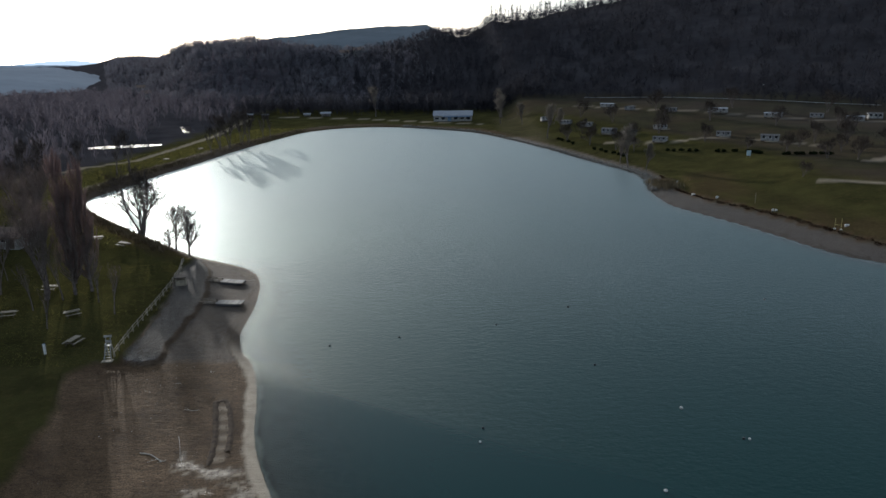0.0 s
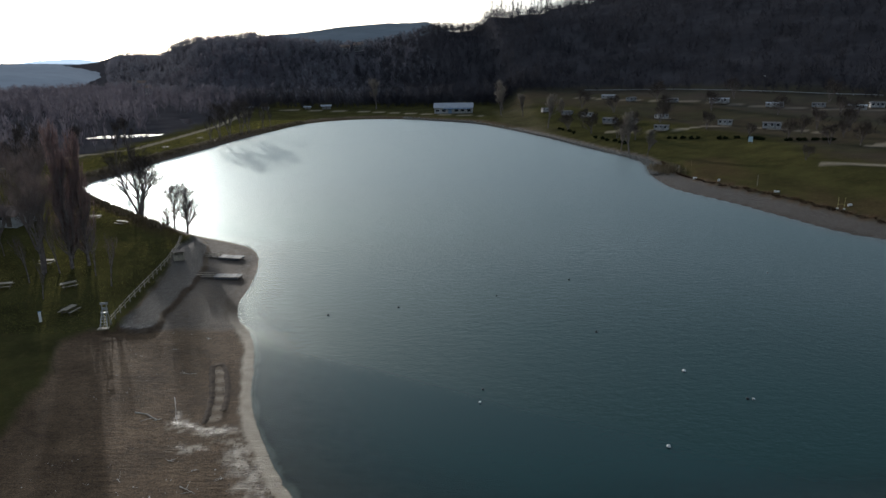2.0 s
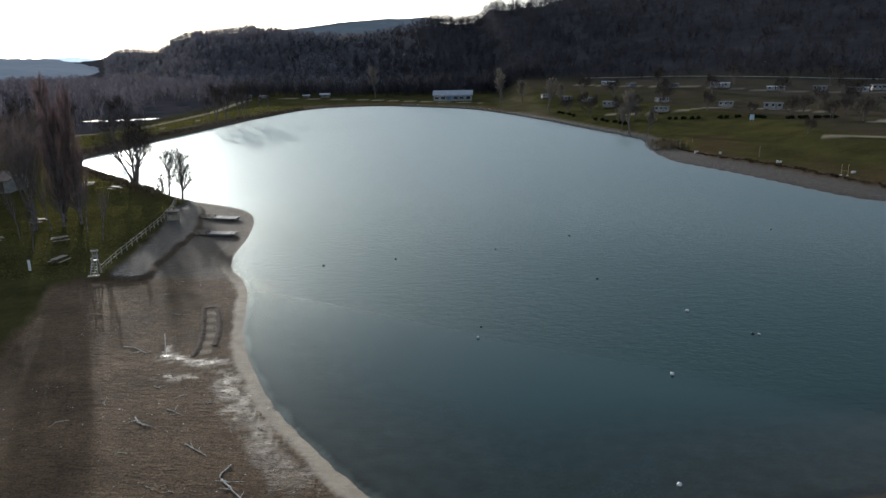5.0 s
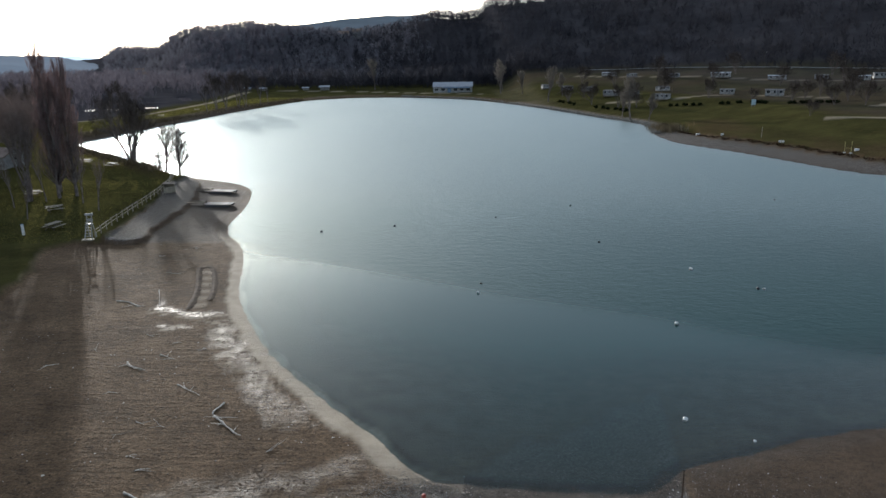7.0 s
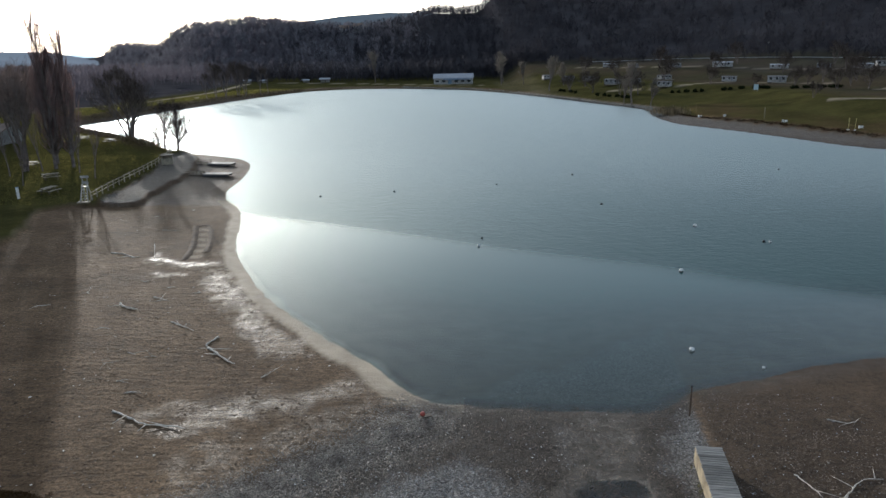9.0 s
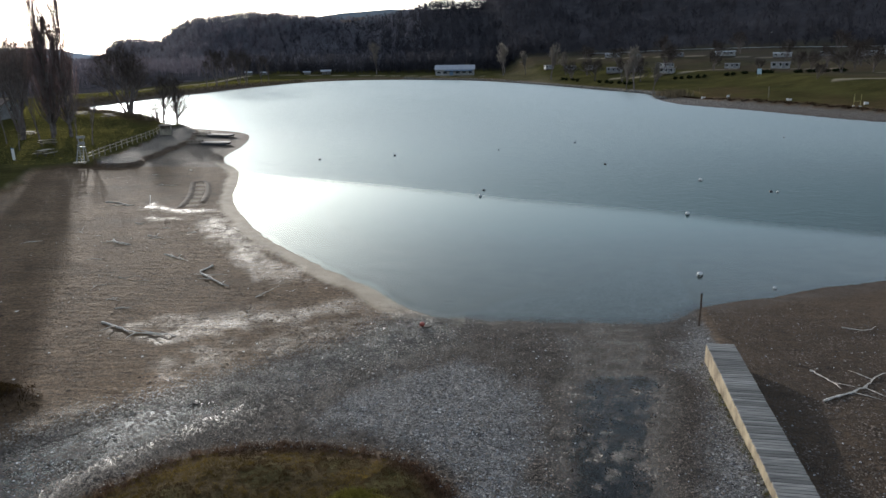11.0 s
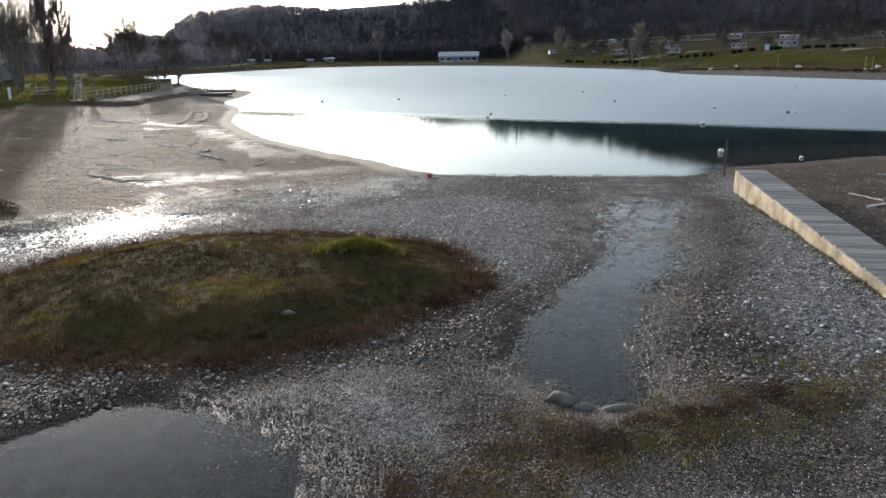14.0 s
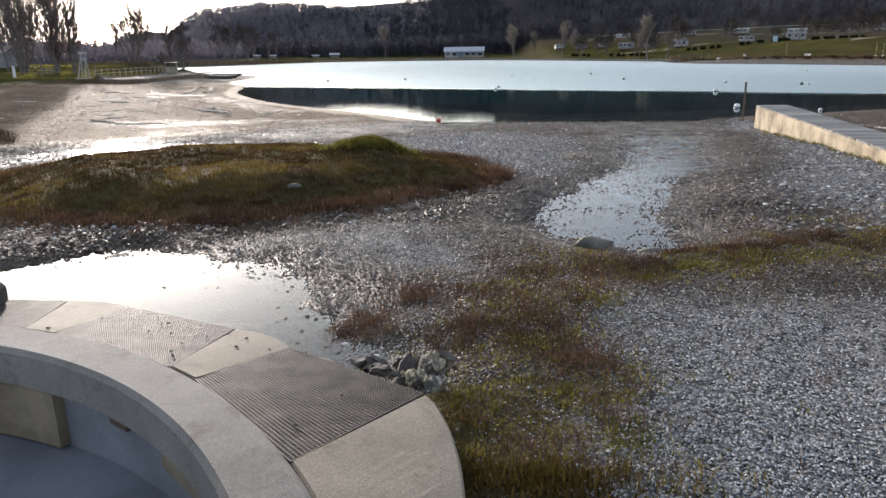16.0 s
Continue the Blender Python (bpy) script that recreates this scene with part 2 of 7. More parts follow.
M_GROUND = ground_material()
M_LAKE = water_material("lake_water", (0.0015, 0.027, 0.0255))
M_PUDDLE = water_material("puddle_water", (0.03, 0.03, 0.028), ripple=False)
M_FILM = water_material("shallow_film_water", (0.03, 0.03, 0.028), ripple=False, still=0.19)
M_RUNNEL = water_material("runnel_water", (0.03, 0.03, 0.028), ripple=False, still=0.3)


def concrete_material(name, a, b):
    """Worn concrete with pale and dark grit showing."""
    m = Mat(name, 0.8)
    m.b.inputs["Specular IOR Level"].default_value = 0.25
    c = m.ramp(m.noise(1.5, 6, 0.6), 0.3, 0.7, a, b)
    grit = m.voronoi(210, "Color")
    sp = m.nt.nodes.new("ShaderNodeSeparateColor")
    m.link(grit, sp.inputs["Color"])
    c = m.mix(0.5, c, m.ramp(sp.outputs["Red"], 0.0, 1.0, (0.38, 0.37, 0.36), (1.5, 1.48, 1.45)), "MULTIPLY")
    c = m.mix(m.ramp(m.noise(5.0, 6, 0.7), 0.55, 0.75), c, m.mix(1.0, c, (0.55, 0.52, 0.47), "MULTIPLY"))
    m.colour(c)
    m.bump(m.mix(0.5, m.noise(120, 4, 0.7), m.voronoi(160, "Distance")), 0.35, 0.004)
    return m.m


def pebble_material():
    """Loose pebbles, each of its own grey, blue-grey, white or tan."""
    m = Mat("pebbles", 0.75)
    m.b.inputs["Specular IOR Level"].default_value = 0.2
    r = m.nt.nodes.new("ShaderNodeValToRGB")
    e = r.color_ramp.elements
    e[0].position, e[0].color = 0.0, (0.07, 0.071, 0.076, 1)
    e[1].position, e[1].color = 1.0, (0.66, 0.65, 0.62, 1)
    for p, c in ((0.25, (0.18, 0.19, 0.208, 1)), (0.45, (0.31, 0.275, 0.225, 1)), (0.62, (0.29, 0.302, 0.322, 1)), (0.82, (0.45, 0.45, 0.44, 1))):
        k = e.new(p)
        k.color = c
    m.link(m.island(), r.inputs["Fac"])
    c = m.mix(0.5, r.outputs["Color"], m.ramp(m.noise(70, 5, 0.65), 0.25, 0.75, (0.55, 0.55, 0.55), (1.1, 1.1, 1.1)), "MULTIPLY")
    c = m.mix(0.6, c, m.ramp(m.noise(0.8, 4), 0.35, 0.65, (0.72, 0.72, 0.74), (1.1, 1.1, 1.1)), "MULTIPLY")
    m.colour(c)
    return m.m


M_CONCRETE = concrete_material("concrete", (0.165, 0.140, 0.106), (0.28, 0.243, 0.188))
M_RIM = concrete_material("grey_speckled_concrete", (0.135, 0.128, 0.118), (0.225, 0.214, 0.198))
# the blue cast of the shaded basin is mixed into this base colour
M_BASIN = two_tone("basin_floor", (0.115, 0.125, 0.145), (0.21, 0.225, 0.25), 1.1, 0.75, 40, 0.15, 0.004, gloss=0.3)
M_BEIGE = two_tone("stained_beige_concrete", (0.12, 0.093, 0.06), (0.25, 0.205, 0.14), 3.0, 0.8, 40, 0.3, 0.006)
M_STONEWALL = two_tone("limestone_wall", (0.13, 0.098, 0.058), (0.40, 0.325, 0.21), 1.7, 0.85, 16, 0.6, 0.015, lo=0.3, hi=0.62)
M_PLANK = two_tone("weathered_planks", (0.17, 0.165, 0.155), (0.31, 0.30, 0.275), 2.0, 0.7, 30, 0.35, 0.006, vary="object", stretch=(0.6, 6.0, 1.0))
M_STEEL = two_tone("galvanised_steel", (0.062, 0.052, 0.047), (0.122, 0.103, 0.093), 6.0, 0.65, 60, 0.1, 0.002, metal=0.12, gloss=0.25)
M_GUTTER = two_tone("dark_gutter", (0.055, 0.045, 0.042), (0.12, 0.10, 0.09), 4.0, 0.8, 40, 0.3, 0.004)
M_RUST = two_tone("rusty_steel", (0.06, 0.035, 0.02), (0.12, 0.08, 0.055), 8.0, 0.7, 60, 0.2, 0.003)
M_ROCK = two_tone("pale_rock", (0.085, 0.078, 0.066), (0.21, 0.195, 0.165), 3.0, 0.85, 25, 0.6, 0.02)
M_PEBBLE = pebble_material()
M_DARKPEBBLE = two_tone("brown_pebbles", (0.062, 0.048, 0.038), (0.29, 0.23, 0.185), 0.9, 0.55, 70, 0.2, 0.003, vary="island", gloss=0.2)
M_WETPEBBLE = two_tone("wet_shining_pebbles", (0.10, 0.083, 0.067), (0.36, 0.31, 0.26), 0.9, 0.36, 70, 0.2, 0.003, vary="island", gloss=0.45)
M_DRIFT = two_tone("bleached_driftwood", (0.40, 0.355, 0.30), (0.78, 0.72, 0.64), 9.0, 0.8, 30, 0.5, 0.012)
# bark set paler than its own tone to take in haze before the trees
M_BARK = two_tone("grey_bark", (0.12, 0.10, 0.09), (0.23, 0.195, 0.178), 2.0, 0.9, 14, 0.6, 0.03, gloss=0.0)
M_TWIG = two_tone("bare_twigs", (0.10, 0.078, 0.072), (0.18, 0.14, 0.13), 0.6, 0.9, 9, 0.0, gloss=0.0, thin=0.4)
M_POPLAR = two_tone("reddish_poplar_twigs", (0.155, 0.105, 0.102), (0.25, 0.175, 0.168), 0.6, 0.9, 9, 0.0, gloss=0.0, thin=0.4)
M_PALETWIG = two_tone("pale_twigs", (0.15, 0.135, 0.12), (0.23, 0.21, 0.185), 0.6, 0.9, 9, 0.0, gloss=0.0, thin=0.4)
# twigs in three tones: haze over left and valley woods is painted as paler colour
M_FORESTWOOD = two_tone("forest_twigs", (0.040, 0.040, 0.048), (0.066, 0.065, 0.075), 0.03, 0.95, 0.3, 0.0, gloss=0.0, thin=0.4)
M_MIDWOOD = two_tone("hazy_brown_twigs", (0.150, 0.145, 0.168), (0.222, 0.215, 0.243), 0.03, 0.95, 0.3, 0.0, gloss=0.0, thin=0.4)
M_VALLEYWOOD = two_tone("hazy_violet_twigs", (0.130, 0.117, 0.137), (0.19, 0.171, 0.195), 0.04, 0.95, 0.4, 0.0, gloss=0.0, thin=0.4)
M_DARKTWIG = two_tone("dark_twigs", (0.045, 0.036, 0.031), (0.095, 0.076, 0.066), 0.6, 0.9, 9, 0.0, gloss=0.0)
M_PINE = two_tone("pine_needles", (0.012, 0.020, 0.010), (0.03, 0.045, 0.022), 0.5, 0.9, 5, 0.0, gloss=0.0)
M_GRASS = two_tone("rough_grass", (0.090, 0.065, 0.020), (0.21, 0.15, 0.044), 0.8, 0.8, 5, 0.0, vary="island", gloss=0.0, thin=0.45)
M_GREEN = two_tone("green_clump", (0.11, 0.105, 0.022), (0.25, 0.225, 0.055), 1.5, 0.8, 5, 0.0, vary="island", gloss=0.0, thin=0.4)
M_DEADPLANT = two_tone("dead_brown_plants", (0.085, 0.050, 0.033), (0.21, 0.13, 0.082), 1.2, 0.85, 5, 0.0, vary="island", gloss=0.0, thin=0.3)
M_REED = two_tone("dry_reeds", (0.16, 0.12, 0.07), (0.34, 0.27, 0.17), 0.4, 0.85, 3, 0.0, vary="island", gloss=0.0)
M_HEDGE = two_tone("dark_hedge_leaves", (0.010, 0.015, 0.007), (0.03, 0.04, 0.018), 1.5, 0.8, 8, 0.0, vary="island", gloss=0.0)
M_WHITE = two_tone("white_cladding", (0.26, 0.256, 0.25), (0.40, 0.395, 0.385), 1.5, 0.6, 20, 0.1, 0.004)
M_GREYCLAD = two_tone("grey_cladding", (0.17, 0.175, 0.19), (0.27, 0.275, 0.29), 1.5, 0.6, 20, 0.1, 0.004)
M_ROOF = two_tone("pale_metal_roof", (0.28, 0.30, 0.34), (0.40, 0.42, 0.46), 1.0, 0.35, 12, 0.15, 0.01)
M_DARKROOF = two_tone("dark_roof", (0.07, 0.065, 0.065), (0.14, 0.13, 0.13), 1.0, 0.6, 12, 0.2, 0.01)
M_TILEROOF = two_tone("weathered_tile_roof", (0.15, 0.10, 0.075), (0.26, 0.19, 0.15), 1.2, 0.7, 8, 0.4, 0.02)
M_GLASS = Mat("window_glass", 0.05).colour((0.02, 0.024, 0.028)).m
M_BLUE = two_tone("blue_panel", (0.10, 0.18, 0.30), (0.18, 0.28, 0.42), 1.0, 0.5, 20, 0.1, 0.004)
M_TIMBER = two_tone("pale_timber", (0.22, 0.185, 0.135), (0.38, 0.33, 0.25), 2.0, 0.75, 24, 0.3, 0.006)
M_DARKTIMBER = two_tone("dark_timber", (0.07, 0.055, 0.04), (0.14, 0.11, 0.085), 2.0, 0.8, 24, 0.3, 0.006)
M_PAINTWHITE = two_tone("white_paint", (0.60, 0.59, 0.57), (0.80, 0.79, 0.77), 3.0, 0.55, 30, 0.1, 0.003)
M_YELLOW = two_tone("yellow_paint", (0.45, 0.38, 0.12), (0.60, 0.52, 0.20), 3.0, 0.55, 30, 0.1, 0.003)
M_RED = two_tone("red_plastic", (0.30, 0.05, 0.035), (0.42, 0.09, 0.06), 5.0, 0.5, 30, 0.1, 0.003)
M_BLACK = two_tone("black_rubber", (0.012, 0.012, 0.013), (0.03, 0.03, 0.03), 5.0, 0.7, 30, 0.1, 0.003)
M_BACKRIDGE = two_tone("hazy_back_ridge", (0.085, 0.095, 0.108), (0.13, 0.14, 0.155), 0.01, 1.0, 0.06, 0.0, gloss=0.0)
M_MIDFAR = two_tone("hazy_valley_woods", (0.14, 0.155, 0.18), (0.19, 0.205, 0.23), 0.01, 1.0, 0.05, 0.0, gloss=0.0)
M_FAR = two_tone("hazy_distant_hills", (0.16, 0.20, 0.25), (0.21, 0.25, 0.30), 0.004, 1.0, 0.03, 0.0, gloss=0.0)
M_PALEFAR = two_tone("haziest_distant_hills", (0.30, 0.36, 0.42), (0.36, 0.42, 0.48), 0.004, 1.0, 0.03, 0.0, gloss=0.0)
# haze before the far ridges: bluish base colours plus a faint glow
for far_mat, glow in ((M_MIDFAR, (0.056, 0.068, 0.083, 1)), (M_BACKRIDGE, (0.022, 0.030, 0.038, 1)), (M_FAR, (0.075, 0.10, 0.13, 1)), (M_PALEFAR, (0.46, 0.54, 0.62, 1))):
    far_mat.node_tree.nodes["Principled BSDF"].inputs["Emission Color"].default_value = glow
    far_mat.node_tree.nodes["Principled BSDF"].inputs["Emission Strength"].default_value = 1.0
M_BROWNGRASS = two_tone("withered_grass", (0.048, 0.030, 0.014), (0.112, 0.072, 0.032), 0.8, 0.8, 5, 0.0, vary="island", gloss=0.0, thin=0.4)
M_LAWN = two_tone("lawn_blades", (0.14, 0.132, 0.040), (0.25, 0.23, 0.07), 0.5, 0.8, 5, 0.0, vary="island", gloss=0.0, thin=0.5)
M_DARKSTONE = two_tone("dark_stone", (0.040, 0.034, 0.028), (0.13, 0.11, 0.09), 3.0, 0.8, 25, 0.5, 0.02)
M_RAG = two_tone("grey_green_cloth", (0.17, 0.155, 0.105), (0.32, 0.295, 0.21), 6.0, 0.9, 80, 0.3, 0.003)
M_DARKBUOY = two_tone("dark_weathered_plastic", (0.03, 0.03, 0.035), (0.08, 0.08, 0.085), 5.0, 0.5, 40, 0.1, 0.003)
M_PALEBLUE = two_tone("pale_blue_panel", (0.38, 0.52, 0.58), (0.52, 0.64, 0.70), 2.0, 0.5, 30, 0.05, 0.002)


# ---- shapes ----
def smooth01(a, b, x):
    t = np.clip((x - a) / (b - a), 0.0, 1.0)
    return t * t * (3 - 2 * t)


def vnoise(x, y, seed=0.0):
    """Value noise of 0 to 1 on arrays."""
    xi, yi = np.floor(x), np.floor(y)
    fx, fy = x - xi, y - yi
    fx, fy = fx * fx * (3 - 2 * fx), fy * fy * (3 - 2 * fy)

    def h(a, b):
        v = np.sin(a * 127.1 + b * 311.7 + seed * 74.7) * 43758.5453
        return v - np.floor(v)

    return (h(xi, yi) * (1 - fx) + h(xi + 1, yi) * fx) * (1 - fy) + (h(xi, yi + 1) * (1 - fx) + h(xi + 1, yi + 1) * fx) * fy


def fbm(x, y, seed=0.0, octaves=4):
    v, a, n = 0.0, 0.5, 0.0
    for k in range(octaves):
        v, n = v + a * vnoise(x * 2**k, y * 2**k, seed + k), n + a
        a *= 0.5
    return v / n


def curve_through(pts, closed=True, steps=5):
    """A smooth line through control points."""
    p = np.array(pts, float)
    n = len(p)
    out = []
    for i in range(n if closed else n - 1):
        if closed:
            a, b, c, d = p[i - 1], p[i], p[(i + 1) % n], p[(i + 2) % n]
        else:
            a, b, c, d = p[max(i - 1, 0)], p[i], p[i + 1], p[min(i + 2, n - 1)]
        for s in range(steps):
            t = s / steps
            out.append(0.5 * (2 * b + (c - a) * t + (2 * a - 5 * b + 4 * c - d) * t * t + (3 * b - a - 3 * c + d) * t**3))
    if not closed:
        out.append(p[-1])
    return np.array(out)


def line_distance(x, y, line, closed=False):
    """Distance of points to a line of segments, and, for closed ones, whether they lie inside."""
    best = np.full(x.shape, 1e12)
    inside = np.zeros(x.shape, bool)
    n = len(line)
    for i in range(n if closed else n - 1):
        ax, ay = line[i]
        bx, by = line[(i + 1) % n]
        dx, dy = bx - ax, by - ay
        t = np.clip(((x - ax) * dx + (y - ay) * dy) / (dx * dx + dy * dy + 1e-12), 0, 1)
        best = np.minimum(best, (x - ax - t * dx) ** 2 + (y - ay - t * dy) ** 2)
        if closed and dy != 0:
            inside ^= ((ay > y) != (by > y)) & (x < dx * (y - ay) / dy + ax)
    return np.sqrt(best), inside


def signed(x, y, line):
    """Distance to a closed line, negative inside."""
    d, ins = line_distance(x, y, line, True)
    return np.where(ins, -d, d)


WEST_SHORE = [(9.8, 27.9), (7.3, 27.8), (4.4, 28.1), (1.7, 28.5), (-0.1, 28.9), (-1.7, 30.1), (-3.6, 33.0), (-6.1, 36.0), (-10.0, 41.2), (-14.0, 48.0),
              (-17.8, 57.0), (-19.5, 64.5), (-22.0, 73.0), (-25.0, 78.4), (-26.4, 83.5), (-26.7, 88.0), (-27.2, 94.0), (-29.0, 104.0), (-31.3, 109.5), (-35.0, 113.5),
              (-42.6, 118.5), (-47.0, 122.0), (-60.0, 135.0), (-75.3, 151.2), (-86.0, 164.0), (-91.2, 176.0), (-89.6, 191.0), (-88.5, 206.0), (-87.0, 220.0), (-84.0, 237.0)]
EAST_SHORE = [(-79.5, 272.0), (-72.5, 306.0), (-64.5, 336.0), (-46.0, 353.5), (-23.0, 353.0), (0.0, 338.0), (18.0, 318.0), (38.7, 264.6), (48.8, 229.4), (56.3, 207.4),
              (57.0, 191.0), (53.4, 174.0), (52.9, 164.0), (53.6, 155.0), (60.0, 140.0), (64.6, 126.5), (68.2, 116.0), (73.0, 109.0), (88.0, 92.0), (100.0, 72.0), (92.0, 52.0), (70.0, 40.0),
              (45.0, 36.0), (22.6, 33.0), (18.0, 31.7), (14.7, 30.6), (11.9, 29.5)]
SHORE = curve_through(WEST_SHORE + EAST_SHORE)
ISLAND = curve_through([(-9.6, 12.2), (-9.6, 14.0), (-8.9, 15.4), (-7.4, 17.0), (-5.3, 17.6), (-3.0, 17.4), (-0.8, 16.4), (0.0, 15.1), (0.6, 13.2), (0.0, 12.0),
                        (-1.0, 10.9), (-1.9, 10.0), (-2.9, 9.3), (-4.0, 9.0), (-5.7, 9.0), (-7.6, 9.6)])
PUDDLE_RIGHT = curve_through([(5.1, 21.7), (6.3, 22.1), (7.4, 21.7), (7.0, 20.3), (6.2, 18.0), (5.5, 16.0), (4.6, 14.0), (3.8, 12.6), (3.05, 10.6), (2.6, 9.1), (2.45, 8.3), (1.8, 8.1), (1.25, 8.6), (0.85, 9.6), (1.2, 11.0), (2.0, 12.5), (2.95, 14.2), (3.75, 16.5), (4.3, 18.6), (4.75, 20.8)])
PUDDLE_LEFT = curve_through([(-7.4, 5.6), (-6.4, 6.4), (-5.6, 6.9), (-5.0, 7.5), (-4.4, 7.8), (-3.7, 7.6), (-3.1, 7.35), (-2.3, 6.8), (-1.75, 6.3), (-1.5, 5.7), (-1.3, 5.1), (-0.98, 4.6), (-1.5, 4.1), (-2.25, 4.5), (-3.36, 4.95), (-4.55, 5.1), (-6.0, 4.85)])
CHANNEL = curve_through([(-13.4, 16.6), (-12.2, 18.0), (-11.2, 18.9), (-10.2, 19.8), (-9.0, 20.3), (-7.6, 20.5), (-7.2, 20.1), (-8.4, 18.7), (-9.5, 17.5), (-10.6, 16.2), (-11.0, 15.2), (-12.6, 14.4)])
LAWN_EDGE = curve_through([(-33.0, 6.0), (-35.0, 30.0), (-36.8, 49.5), (-38.0, 56.5), (-39.6, 64.0), (-42.3, 70.5), (-40.5, 73.6), (-38.0, 74.4), (-38.8, 82.0), (-39.6, 90.0),
                           (-41.0, 99.0), (-43.4, 108.0), (-43.6, 116.5), (-47.5, 121.0)], closed=False)
LAWN = np.vstack([LAWN_EDGE, [(-60, 134), (-75, 150), (-104, 180), (-240, 190), (-240, 6)]])
TERRACE = curve_through([(-33.6, 73.8), (-34.4, 80.0), (-34.6, 86.0), (-35.0, 94.0), (-37.0, 103.0), (-40.0, 112.0), (-44.0, 117.0), (-44.0, 108.0), (-40.5, 96.0), (-38.5, 82.0), (-38.0, 74.6)])
PIT = curve_through([(-23.84, 64.5), (-22.43, 64.75), (-21.1, 61.0), (-20.3, 57.9), (-19.75, 55.0), (-19.5, 53.6), (-20.8, 53.2), (-21.2, 55.5), (-22.0, 59.0)])
RAMP_A, RAMP_B = np.array((9.85, 23.4)), np.array((6.3, 2.5))  # the wall's face, lake end and land end

# azimuth (degrees from +y to +x), distance of the hill's foot and of its crest, height of its tree tops
HILL = np.array([(-60, 700, 1300, 10), (-26.8, 700, 1200, 12), (-25.7, 700, 1200, 18), (-25.1, 700, 1200, 27), (-24.4, 700, 1200, 38), (-23.2, 700, 1200, 41), (-21.4, 600, 1200, 37), (-20.6, 560, 1050, 49), (-18.8, 520, 860, 53),
                 (-15.7, 500, 800, 55), (-14.6, 490, 800, 57), (-12.5, 470, 680, 46), (-10.4, 450, 640, 42), (-6.2, 440, 640, 41), (-4.0, 430, 660, 46), (-1.9, 425, 680, 54), (-0.4, 422, 700, 60), (3.2, 418, 700, 58), (5.7, 414, 730, 60),
                 (8.1, 406, 760, 65), (10.2, 402, 790, 71), (13.0, 395, 800, 77), (18.4, 375, 830, 97), (26, 352, 820, 112), (34, 330, 800, 120), (60, 320, 780, 125), (100, 500, 900, 60), (180, 900, 1500, 25)])
TREE_TALL = 8.5


def hill_at(x, y):
    az = np.degrees(np.arctan2(x, y))
    r = np.hypot(x, y)
    wide = np.abs(az)
    az2 = np.where(az < -60, -60, az)
    rf, rc, zc = (np.interp(az2, HILL[:, 0], HILL[:, k]) for k in (1, 2, 3))
    t = np.clip((r - rf) / (rc - rf), 0, 1.0)
    rise = np.sin(t * np.pi / 2) ** 1.35
    lump = ((fbm(x / 90, y / 90, 3) - 0.5) * 10 + (fbm(x / 16, y / 16, 6) - 0.5) * 5) * rise
    far = smooth01(1400, 2600, r) * 12
    return rise * np.maximum(zc - TREE_TALL, 0) + lump * np.where(wide < 70, 1, 0.3) + far, t


def bank(d, xs, zs):
    return np.interp(d, xs, zs)


